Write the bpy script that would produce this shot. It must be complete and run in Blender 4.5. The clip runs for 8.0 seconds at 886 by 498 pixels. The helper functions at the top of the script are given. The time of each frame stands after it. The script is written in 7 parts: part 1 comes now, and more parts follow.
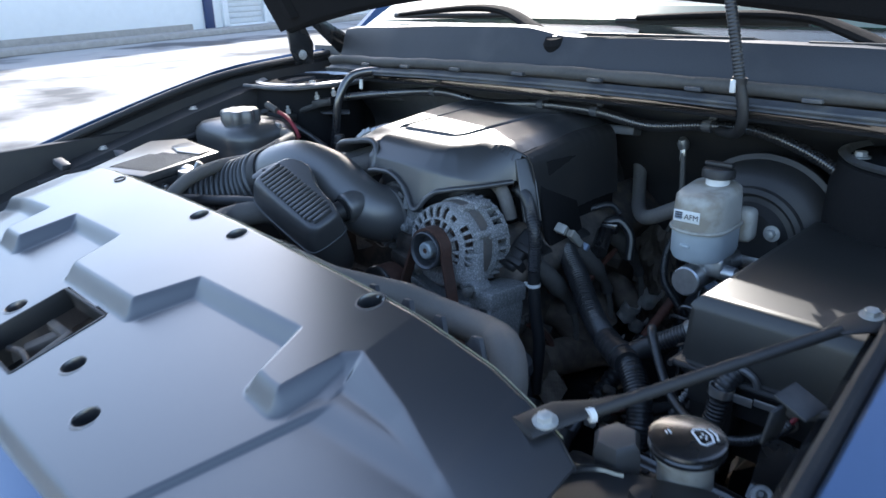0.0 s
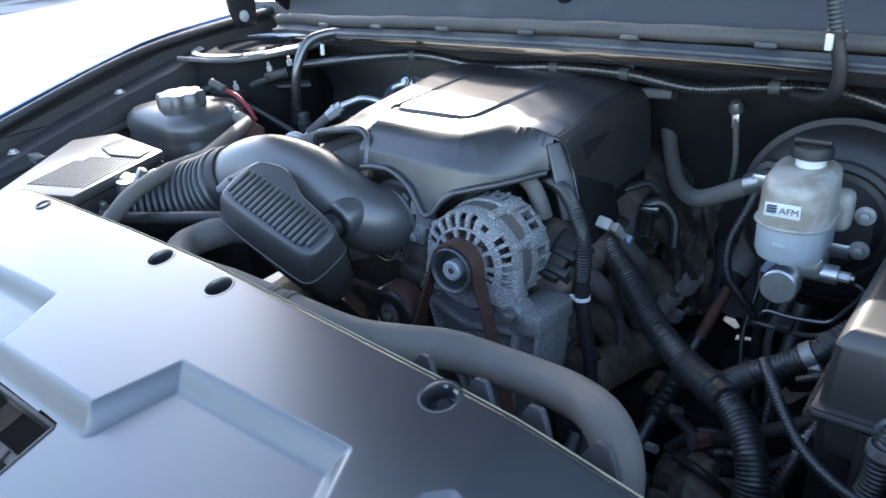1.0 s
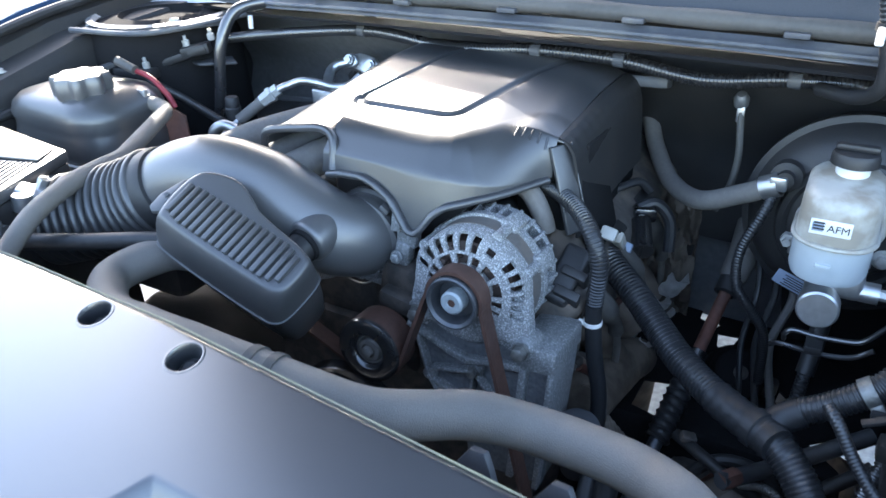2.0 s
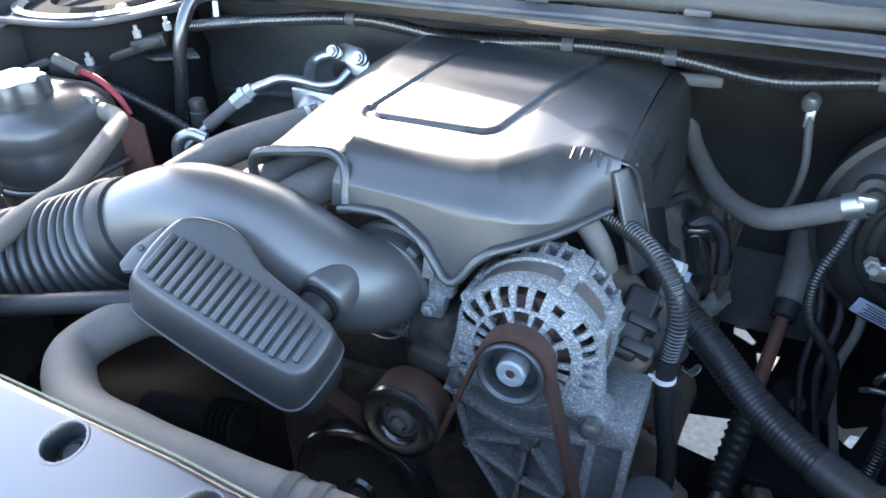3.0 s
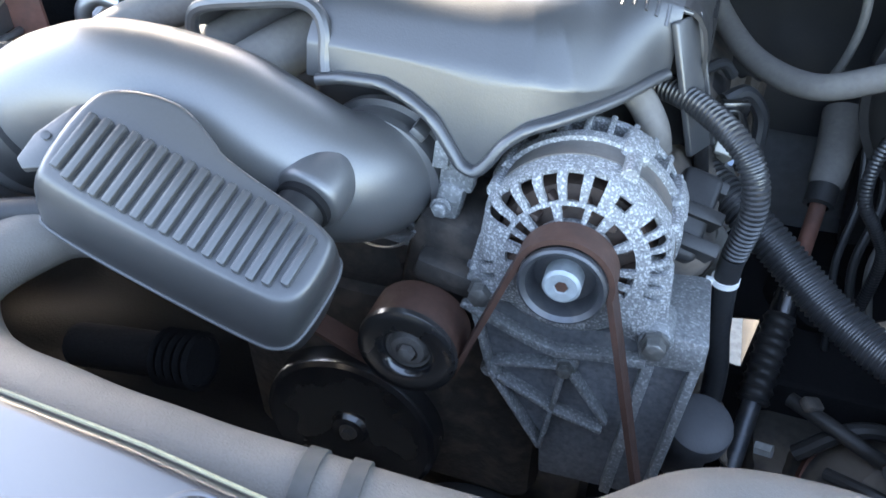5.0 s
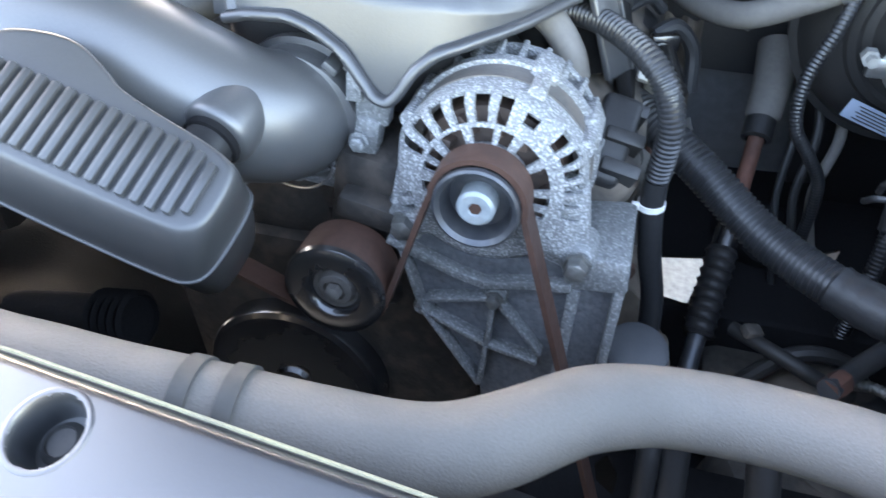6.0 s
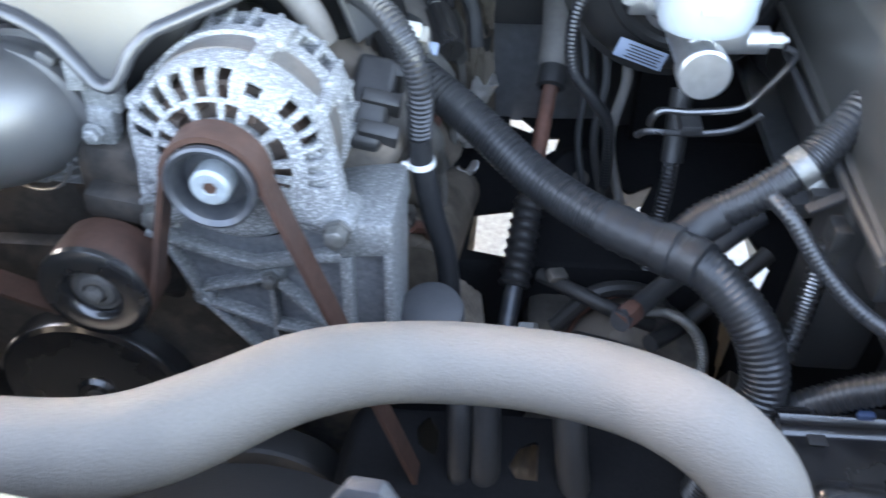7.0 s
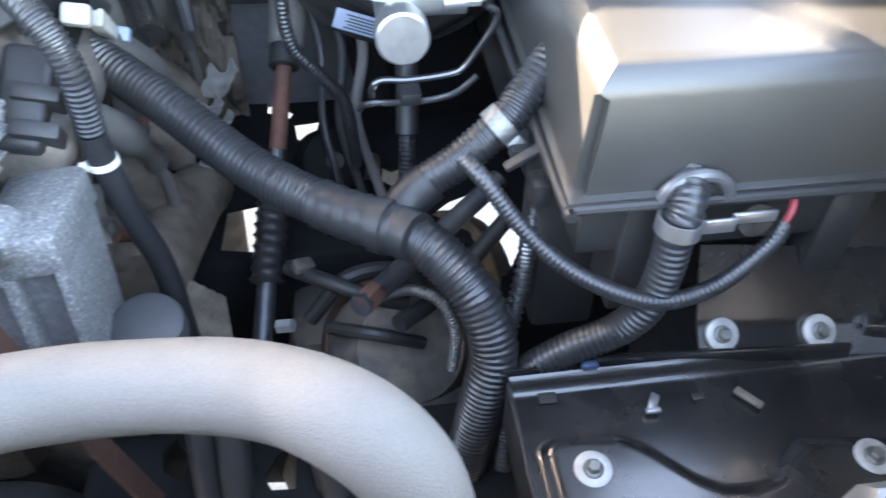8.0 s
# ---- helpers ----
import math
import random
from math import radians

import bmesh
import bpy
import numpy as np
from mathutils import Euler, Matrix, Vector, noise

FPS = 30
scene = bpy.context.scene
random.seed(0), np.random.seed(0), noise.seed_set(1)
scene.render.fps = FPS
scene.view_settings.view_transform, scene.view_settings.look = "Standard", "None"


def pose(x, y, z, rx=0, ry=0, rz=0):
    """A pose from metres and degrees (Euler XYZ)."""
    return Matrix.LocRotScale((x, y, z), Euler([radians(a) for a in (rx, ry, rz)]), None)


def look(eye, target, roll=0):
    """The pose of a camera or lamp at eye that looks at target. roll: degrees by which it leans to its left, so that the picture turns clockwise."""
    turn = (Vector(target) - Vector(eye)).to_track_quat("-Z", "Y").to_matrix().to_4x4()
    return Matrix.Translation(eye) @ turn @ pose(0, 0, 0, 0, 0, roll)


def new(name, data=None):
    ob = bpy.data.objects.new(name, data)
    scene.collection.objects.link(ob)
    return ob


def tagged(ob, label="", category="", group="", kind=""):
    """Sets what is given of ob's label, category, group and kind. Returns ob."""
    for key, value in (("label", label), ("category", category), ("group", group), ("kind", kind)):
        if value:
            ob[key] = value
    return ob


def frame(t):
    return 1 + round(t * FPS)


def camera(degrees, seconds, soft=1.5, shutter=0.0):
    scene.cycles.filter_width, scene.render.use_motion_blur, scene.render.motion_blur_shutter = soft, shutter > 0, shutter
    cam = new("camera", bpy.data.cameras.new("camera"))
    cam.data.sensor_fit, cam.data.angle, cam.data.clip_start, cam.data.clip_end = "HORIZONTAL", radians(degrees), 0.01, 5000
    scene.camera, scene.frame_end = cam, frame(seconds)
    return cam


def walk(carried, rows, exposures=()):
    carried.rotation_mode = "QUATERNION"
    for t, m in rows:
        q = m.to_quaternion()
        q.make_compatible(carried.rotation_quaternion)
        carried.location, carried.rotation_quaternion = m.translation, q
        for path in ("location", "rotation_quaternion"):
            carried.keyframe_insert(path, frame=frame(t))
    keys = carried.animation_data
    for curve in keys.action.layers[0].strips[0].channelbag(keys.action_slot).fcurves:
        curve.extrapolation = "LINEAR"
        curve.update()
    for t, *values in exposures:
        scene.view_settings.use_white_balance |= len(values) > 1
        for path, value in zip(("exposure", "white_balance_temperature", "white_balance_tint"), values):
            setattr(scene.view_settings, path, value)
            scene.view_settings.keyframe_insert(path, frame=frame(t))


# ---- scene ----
cam = camera(62.4, 8.0, 1.5, 0.4)
METRES, EYE, TILT, LEAN, TURN = 1.15, 1.42, -20.276, 1.698, 44.292
ROWS = [
    (0.0, 0.0, 0.0, 0.0, -0.0, -0.0, -0.0),
    (0.5, -0.0262, 0.1104, 0.0518, -2.12, -1.62, 2.32),
    (1.0, -0.093, 0.1957, 0.0889, -5.17, -5.09, 4.64),
    (2.5, -0.1824, 0.4113, 0.1755, -16.58, -10.39, 5.63),
    (3.0, -0.203, 0.4919, 0.2003, -18.24, -12.17, 6.34),
    (3.5, -0.2196, 0.5597, 0.2135, -21.55, -15.3, 5.52),
    (4.0, -0.2135, 0.6015, 0.2014, -24.38, -18.31, 6.73),
    (4.5, -0.2221, 0.6294, 0.1865, -24.31, -19.83, 6.48),
    (6.0, -0.1923, 0.6062, 0.1287, -26.38, -21.74, 9.16),
    (6.5, -0.1573, 0.5864, 0.1151, -30.63, -23.47, 10.96),
    (7.0, -0.1154, 0.5669, 0.1004, -35.93, -25.02, 13.43),
    (7.5, -0.0649, 0.5495, 0.0751, -43.5, -27.69, 15.4),
    (8.0, -0.0366, 0.5355, 0.063, -50.11, -29.36, 14.85),
]
EXPOSURE = [(0.0, 1.82, 6300, 11), (1.0, 2.50, 6500, 11), (2.5, 3.26, 6700, 11), (3.5, 3.40, 6900, 12), (4.5, 3.64, 7200, 13), (6.0, 4.08, 7800, 14), (7.0, 4.46, 8200, 15), (8.0, 4.78, 8200, 15)]
walk(cam, [(t, pose(0, 0, EYE, TILT, LEAN, TURN) @ pose(METRES * x, METRES * y, METRES * z, 90 + pitch, roll, yaw)) for t, x, y, z, yaw, pitch, roll in ROWS], EXPOSURE)

# ---- world, sun, exposure ----
world = bpy.data.worlds.new("sky")
scene.world = world
world.use_nodes = True
wn, wl = world.node_tree.nodes, world.node_tree.links
SUN_TO = Vector((-0.90, 1.0, 0.76)).normalized()
sky = wn.new("ShaderNodeTexSky")
sky.sky_type = "NISHITA"
sky.sun_disc = False
sky.dust_density = 1.3
sky.sun_elevation = math.asin(SUN_TO.z)
sky.sun_rotation = math.atan2(SUN_TO.x, SUN_TO.y)
wn["Background"].inputs["Strength"].default_value = 0.15
wl.new(sky.outputs[0], wn["Background"].inputs[0])
sun_data = bpy.data.lights.new("sun", "SUN")
sun_data.energy, sun_data.angle, sun_data.color = 2.6, radians(0.6), (1.0, 0.95, 0.87)
sun = new("sun", sun_data)
sun.matrix_world = look((0, 0, 10), Vector((0, 0, 10)) - SUN_TO)

# ---- materials ----


def material(name, color, rough=0.5, metal=0.0, grain=60.0, vary=0.25, bump=0.1, stain=0.0, stain_color=(0.3, 0.28, 0.25), stain_scale=9.0, spec=0.5, coat=0.0, stain_lo=0.48, stain_hi=0.62, coat_rough=0.15, ior=1.5):
    m = bpy.data.materials.new(name)
    m.use_nodes = True
    n, l = m.node_tree.nodes, m.node_tree.links
    b = n["Principled BSDF"]
    b.inputs["Roughness"].default_value = rough
    b.inputs["Metallic"].default_value = metal
    b.inputs["Specular IOR Level"].default_value = spec
    b.inputs["Coat Weight"].default_value = coat
    b.inputs["IOR"].default_value = b.inputs["Coat IOR"].default_value = ior
    b.inputs["Coat Roughness"].default_value = coat_rough
    co = n.new("ShaderNodeTexCoord")
    fine = n.new("ShaderNodeTexNoise")
    fine.inputs["Scale"].default_value, fine.inputs["Detail"].default_value = grain, 4
    wide = n.new("ShaderNodeTexNoise")
    wide.inputs["Scale"].default_value, wide.inputs["Detail"].default_value = stain_scale, 6
    for t in (fine, wide):
        l.new(co.outputs["Object"], t.inputs["Vector"])
    dark = n.new("ShaderNodeMix")
    dark.data_type = "RGBA"
    dark.inputs["A"].default_value = (*[c * (1 - vary) for c in color], 1)
    dark.inputs["B"].default_value = (*[min(1, c * (1 + vary)) for c in color], 1)
    l.new(fine.outputs[0], dark.inputs["Factor"])
    ramp = n.new("ShaderNodeMapRange")
    ramp.inputs["From Min"].default_value, ramp.inputs["From Max"].default_value = stain_lo, stain_hi
    ramp.inputs["To Max"].default_value = stain
    l.new(wide.outputs[0], ramp.inputs["Value"])
    mix = n.new("ShaderNodeMix")
    mix.data_type = "RGBA"
    mix.inputs["B"].default_value = (*stain_color, 1)
    l.new(dark.outputs["Result"], mix.inputs["A"])
    l.new(ramp.outputs[0], mix.inputs["Factor"])
    l.new(mix.outputs["Result"], b.inputs["Base Color"])
    rr = n.new("ShaderNodeMapRange")
    rr.inputs["To Min"].default_value, rr.inputs["To Max"].default_value = max(0.03, rough - 0.08), min(1, rough + 0.12)
    l.new(wide.outputs[0], rr.inputs["Value"])
    l.new(rr.outputs[0], b.inputs["Roughness"])
    bp = n.new("ShaderNodeBump")
    bp.inputs["Strength"].default_value, bp.inputs["Distance"].default_value = bump, 0.002
    l.new(fine.outputs[0], bp.inputs["Height"])
    l.new(bp.outputs[0], b.inputs["Normal"])
    return m


COVER = material("cover_plastic", (0.022, 0.024, 0.028), 0.30, grain=900, bump=0.04, vary=0.15, stain=0.25, stain_color=(0.04, 0.04, 0.04), stain_scale=5, spec=0.6, coat=1.0, coat_rough=0.28, ior=1.70)
DOME = material("engine_cover_plastic", (0.043, 0.0445, 0.0475), 0.34, grain=700, bump=0.08, vary=0.15, stain=0.2, stain_color=(0.11, 0.105, 0.10), stain_scale=7, spec=0.9, coat=0.3, coat_rough=0.22)
INTAKE = material("intake_plastic", (0.072, 0.073, 0.075), 0.42, grain=600, bump=0.06, vary=0.15, stain=0.25, stain_color=(0.10, 0.098, 0.095), spec=0.6, coat=1.0, coat_rough=0.37, ior=1.6)
RESON = material("resonator_plastic", (0.058, 0.058, 0.059), 0.36, grain=600, bump=0.06, vary=0.15, stain=0.25, stain_color=(0.075, 0.073, 0.07), spec=0.6, coat=0.75, coat_rough=0.3)
FUSELID = material("fuse_box_plastic", (0.036, 0.035, 0.033), 0.40, grain=600, bump=0.08, vary=0.15, stain=0.25, stain_color=(0.055, 0.053, 0.05), spec=0.6, coat=0.5, coat_rough=0.35)
# bright yellow colour carries the lit look of the cover's rear edge
EDGING = material("lit_yellow_edge", (0.33, 0.30, 0.19), 0.6, grain=300, bump=0.1, vary=0.3, stain=0.5, stain_color=(0.22, 0.2, 0.16), stain_scale=30)
SHINY = material("shiny_black_conduit", (0.026, 0.026, 0.028), 0.28, grain=300, bump=0.04, stain=0.2, stain_color=(0.05, 0.05, 0.05), stain_scale=25, spec=0.8, coat=1.0, coat_rough=0.15, ior=1.6)
BLACK = material("black_plastic", (0.027, 0.027, 0.028), 0.45, grain=400, bump=0.1, stain=0.35, stain_color=(0.05, 0.045, 0.04))
GLOSS = material("gloss_black_paint", (0.012, 0.012, 0.013), 0.24, grain=200, bump=0.03, stain=0.3, stain_color=(0.04, 0.038, 0.035), stain_scale=14, coat=1.0, spec=0.8)
# also carries the deep shade of recesses, the under-cowl and the lower bay
LINER = material("matte_near_black", (0.014, 0.014, 0.015), 0.9, grain=300, bump=0.3, spec=0.15)
# darker copy of the grimy metal, for the front castings below the engine cover
DARKGRIME = material("dark_grimy_cast", (0.045, 0.041, 0.038), 0.5, 0.3, grain=120, bump=0.6, vary=0.5, stain=0.6, stain_color=(0.11, 0.09, 0.075), stain_scale=45)
GRIME = material("grimy_metal", (0.105, 0.095, 0.086), 0.6, 0.3, grain=90, bump=0.5, vary=0.5, stain=0.65, stain_color=(0.25, 0.20, 0.16), stain_scale=24)
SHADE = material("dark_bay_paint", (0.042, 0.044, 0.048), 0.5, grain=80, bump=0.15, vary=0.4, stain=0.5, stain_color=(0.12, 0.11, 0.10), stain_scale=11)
# lightened to carry the haze over the passenger half of the firewall
BULKHEAD = material("pale_bulkhead_paint", (0.15, 0.153, 0.16), 0.42, grain=80, bump=0.12, vary=0.35, stain=0.5, stain_color=(0.14, 0.135, 0.13), stain_scale=11, spec=0.6)
RUBBER = material("weathered_rubber_hose", (0.182, 0.165, 0.147), 0.62, grain=900, bump=0.35, vary=0.22, stain=0.5, stain_color=(0.125, 0.117, 0.108), stain_scale=16, stain_lo=0.46, stain_hi=0.66)
GRAYHOSE = material("grey_heater_hose", (0.15, 0.14, 0.13), 0.7, grain=200, bump=0.2, vary=0.2, stain=0.3, stain_color=(0.2, 0.19, 0.17), stain_scale=25)
LOOM = material("black_loom", (0.021, 0.022, 0.024), 0.34, grain=300, bump=0.05, stain=0.35, stain_color=(0.036, 0.037, 0.040), stain_scale=20, spec=0.7, coat=0.25, coat_rough=0.25)
TAPE = material("black_tape", (0.017, 0.018, 0.02), 0.42, grain=150, bump=0.3, stain=0.2, stain_color=(0.034, 0.034, 0.035))
CORRODED = material("corroded_aluminium", (0.225, 0.23, 0.235), 0.6, 0.2, grain=420, bump=0.8, vary=0.55, stain=0.75, stain_color=(0.62, 0.63, 0.63), stain_scale=560, stain_lo=0.51, stain_hi=0.62)
NUTGREY = material("pale_grey_steel", (0.33, 0.37, 0.39), 0.5, 0.25, grain=200, bump=0.2, stain=0.35, stain_color=(0.2, 0.2, 0.19), stain_scale=60)
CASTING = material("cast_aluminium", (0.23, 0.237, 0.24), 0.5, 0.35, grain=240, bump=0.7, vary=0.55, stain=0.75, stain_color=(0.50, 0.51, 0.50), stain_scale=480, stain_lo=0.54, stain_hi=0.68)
# darker, less speckled than the ribs; used on the recessed web, arm and pocket
WEB = material("darker_casting", (0.15, 0.158, 0.168), 0.6, 0.25, grain=220, bump=0.6, vary=0.5, stain=0.5, stain_color=(0.26, 0.26, 0.26), stain_scale=150, stain_lo=0.52, stain_hi=0.72)
ALLOY = material("bright_alloy", (0.62, 0.63, 0.64), 0.35, 0.9, grain=120, bump=0.1, stain=0.4, stain_color=(0.35, 0.34, 0.32), stain_scale=30)
WORN = material("worn_steel", (0.21, 0.21, 0.20), 0.42, 0.7, grain=260, bump=0.4, stain=0.4, stain_color=(0.34, 0.33, 0.31), stain_scale=120)
ZINC = material("zinc_bolt", (0.52, 0.52, 0.50), 0.4, 0.35, grain=200, bump=0.2, stain=0.3, stain_color=(0.3, 0.28, 0.25), stain_scale=60)
STATOR = material("stator_steel", (0.15, 0.14, 0.13), 0.5, 0.3, grain=250, bump=0.2, stain=0.5, stain_color=(0.20, 0.165, 0.14), stain_scale=40)
ROTOR = material("dusty_rotor", (0.07, 0.05, 0.042), 0.6, 0.2, grain=250, bump=0.3, stain=0.5, stain_color=(0.13, 0.08, 0.06), stain_scale=40)
RUST = material("rust_brown_belt", (0.080, 0.040, 0.029), 0.55, 0.0, grain=140, bump=0.3, vary=0.35, stain=0.4, stain_color=(0.05, 0.03, 0.025), stain_scale=30)
PULLEY = material("grey_pulley_steel", (0.09, 0.095, 0.105), 0.4, 0.6, grain=120, bump=0.15, stain=0.3, stain_color=(0.2, 0.19, 0.18), stain_scale=50)
TANK = material("milky_tank_plastic", (0.46, 0.45, 0.41), 0.4, grain=70, bump=0.05, vary=0.08, stain=0.7, stain_color=(0.24, 0.20, 0.15), stain_scale=25)
TANKLOW = material("fluid_filled_plastic", (0.42, 0.47, 0.50), 0.35, grain=70, bump=0.04, vary=0.08, stain=0.2, stain_color=(0.5, 0.5, 0.47), stain_scale=20)
WHITE = material("white_plastic", (0.78, 0.78, 0.76), 0.45, grain=80, vary=0.05, bump=0.05)
LABELM = material("label_paper", (0.80, 0.81, 0.80), 0.5, grain=80, vary=0.03, bump=0.02)
DARKBLUE = material("dark_blue_plastic", (0.03, 0.06, 0.13), 0.5, grain=300, bump=0.1, stain=0.2, stain_color=(0.06, 0.07, 0.09))
LABELBLUE = material("pale_blue_sticker", (0.26, 0.32, 0.42), 0.5, grain=80, vary=0.05, bump=0.02)
INK = material("black_ink", (0.03, 0.03, 0.035), 0.5, grain=50, vary=0.05, bump=0.0)
WHITEINK = material("white_print", (0.75, 0.76, 0.76), 0.5, grain=300, vary=0.1, bump=0.0)
RED = material("red_cable", (0.30, 0.035, 0.045), 0.45, grain=60, bump=0.05)
RUSTPAINT = material("rusty_brown_metal", (0.16, 0.07, 0.05), 0.7, 0.2, grain=90, bump=0.4, vary=0.4, stain=0.5, stain_color=(0.07, 0.05, 0.045), stain_scale=25)
EXHAUST = material("exhaust_iron", (0.15, 0.122, 0.098), 0.7, 0.3, grain=60, bump=0.5, vary=0.5, stain=0.6, stain_color=(0.28, 0.235, 0.19), stain_scale=22)
FOIL = material("heat_shield_foil", (0.72, 0.70, 0.67), 0.38, 0.55, grain=90, bump=0.4, stain=0.3, stain_color=(0.25, 0.22, 0.2), stain_scale=25)
SEAL = material("weathered_seal_rubber", (0.085, 0.082, 0.076), 0.6, grain=150, bump=0.2, stain=0.4, stain_color=(0.14, 0.13, 0.118), stain_scale=12)
COWL = material("cowl_plastic", (0.042, 0.045, 0.052), 0.5, grain=600, bump=0.15, stain=0.25, stain_color=(0.15, 0.15, 0.15), stain_scale=6)
STRIP = material("grey_flange_paint", (0.075, 0.08, 0.09), 0.45, grain=150, bump=0.1, stain=0.4, stain_color=(0.2, 0.19, 0.17), stain_scale=18)
PAINT = material("blue_body_paint", (0.05, 0.10, 0.20), 0.16, 0.5, grain=900, bump=0.01, vary=0.1, coat=0.8)
ASPHALT = material("pale_worn_paving", (0.36, 0.36, 0.36), 0.9, grain=55, bump=0.6, vary=0.5, stain=0.9, stain_color=(0.055, 0.06, 0.07), stain_scale=0.45, stain_lo=0.50, stain_hi=0.62)
SIDING = material("white_wall_paint", (0.78, 0.79, 0.80), 0.7, grain=5, bump=0.1, vary=0.05)
BASEBOARD = material("wall_plinth", (0.34, 0.32, 0.30), 0.85, grain=6, bump=0.3, stain=0.4)
NAVY = material("navy_trim", (0.03, 0.05, 0.13), 0.4, grain=10, vary=0.1)
BLIND = material("grey_shutter", (0.58, 0.59, 0.60), 0.5, grain=12, vary=0.15)
GREEN = material("green_tint", (0.03, 0.10, 0.075), 0.2, grain=8, vary=0.3, bump=0)
SEAT = material("dark_cabin_trim", (0.05, 0.05, 0.055), 0.6, grain=30, vary=0.3)


def glass_material():
    m = bpy.data.materials.new("windscreen_glass")
    m.use_nodes = True
    b = m.node_tree.nodes["Principled BSDF"]
    b.inputs["Base Color"].default_value = (0.80, 0.93, 0.90, 1)
    b.inputs["Roughness"].default_value = 0.03
    b.inputs["Transmission Weight"].default_value = 1.0
    b.inputs["IOR"].default_value = 1.5
    return m


GLASS = glass_material()

# ---- building helpers ----


def finish(name, bm, mat, parent=None, label="", angle=35):
    bmesh.ops.recalc_face_normals(bm, faces=bm.faces)
    me = bpy.data.meshes.new(name)
    bm.to_mesh(me)
    bm.free()
    me.materials.append(mat)
    me.polygons.foreach_set("use_smooth", [True] * len(me.polygons))
    me.set_sharp_from_angle(angle=radians(angle))
    ob = new(name, me)
    if parent is not None:
        ob.parent = parent
        ob.matrix_parent_inverse = parent.matrix_basis.inverted()
    if label:
        ob["label"] = label
    return ob


def part(name, bm, mat, parent, label="", angle=35):
    return finish(name, bm, mat, parent, label, angle)


def thing(name, place, label, category, group="", kind=""):
    ob = new(name)
    ob.empty_display_size = 0.02
    ob.matrix_basis = Matrix.Translation(place)
    return tagged(ob, label, category, group, kind)


def solid(name, bm, mat, label, category, group="", kind="", angle=35):
    return tagged(finish(name, bm, mat, None, "", angle), label, category, group, kind)


def axes(origin, z, x=(1, 0, 0)):
    """A frame at origin whose z runs along z and whose x lies near x."""
    z = Vector(z).normalized()
    x = Vector(x)
    x = (x - x.dot(z) * z)
    if x.length < 1e-4:
        x = Vector((0, 1, 0)) - z.y * z
    x.normalize()
    y = z.cross(x)
    m = Matrix((x, y, z)).transposed().to_4x4()
    m.translation = origin
    return m


def merge(*bms):
    out = bmesh.new()
    for b in bms:
        me = bpy.data.meshes.new("tmp")
        b.to_mesh(me)
        b.free()
        out.from_mesh(me)
        bpy.data.meshes.remove(me)
    return out


def moved(bm, m):
    bmesh.ops.transform(bm, matrix=m, verts=bm.verts)
    return bm


def box(size, m=None, bevel=0.0, segs=2, taper=1.0):
    bm = bmesh.new()
    bmesh.ops.create_cube(bm, size=1.0)
    for v in bm.verts:
        k = taper if v.co.z > 0 else 1.0
        v.co = Vector((v.co.x * size[0] * k, v.co.y * size[1] * k, v.co.z * size[2]))
    if bevel > 0:
        bmesh.ops.bevel(bm, geom=list(bm.edges), offset=bevel, segments=segs, profile=0.5, affect="EDGES")
    if m is not None:
        moved(bm, m if isinstance(m, Matrix) else Matrix.Translation(m))
    return bm


def lathe(profile, m=None, segs=32, arc=360.0):
    """Turns a profile of (radius, height) about z."""
    bm = bmesh.new()
    n = segs if arc >= 360 else segs + 1
    rings = []
    for r, h in profile:
        if r < 1e-6:
            rings.append([bm.verts.new((0, 0, h))] * n)
        else:
            rings.append([bm.verts.new((r * math.cos(radians(arc) * i / segs), r * math.sin(radians(arc) * i / segs), h)) for i in range(n)])
    for a, b in zip(rings, rings[1:]):
        for i in range(segs):
            j = (i + 1) % n
            q = []
            for v in (a[i], a[j], b[j], b[i]):
                if v not in q:
                    q.append(v)
            if len(q) > 2:
                bm.faces.new(q)
    if m is not None:
        moved(bm, m)
    return bm


def spline(points, step=8):
    p = [Vector(q) for q in points]
    p = [2 * p[0] - p[1]] + p + [2 * p[-1] - p[-2]]
    out = []
    for i in range(1, len(p) - 2):
        a, b, c, d = p[i - 1:i + 3]
        for k in range(step):
            u = k / step
            out.append(0.5 * (2 * b + (c - a) * u + (2 * a - 5 * b + 4 * c - d) * u * u + (3 * b - a - 3 * c + d) * u ** 3))
    out.append(p[-2])
    return out


def even(points, gap):
    """The same line in steps of one length."""
    d = [0.0]
    for a, b in zip(points, points[1:]):
        d.append(d[-1] + (b - a).length)
    n = max(2, int(d[-1] / gap) + 1)
    out, k = [], 0
    for i in range(n):
        s = d[-1] * i / (n - 1)
        while k < len(d) - 2 and d[k + 1] < s:
            k += 1
        u = (s - d[k]) / max(1e-9, d[k + 1] - d[k])
        out.append(points[k].lerp(points[k + 1], min(1, u)))
    return out


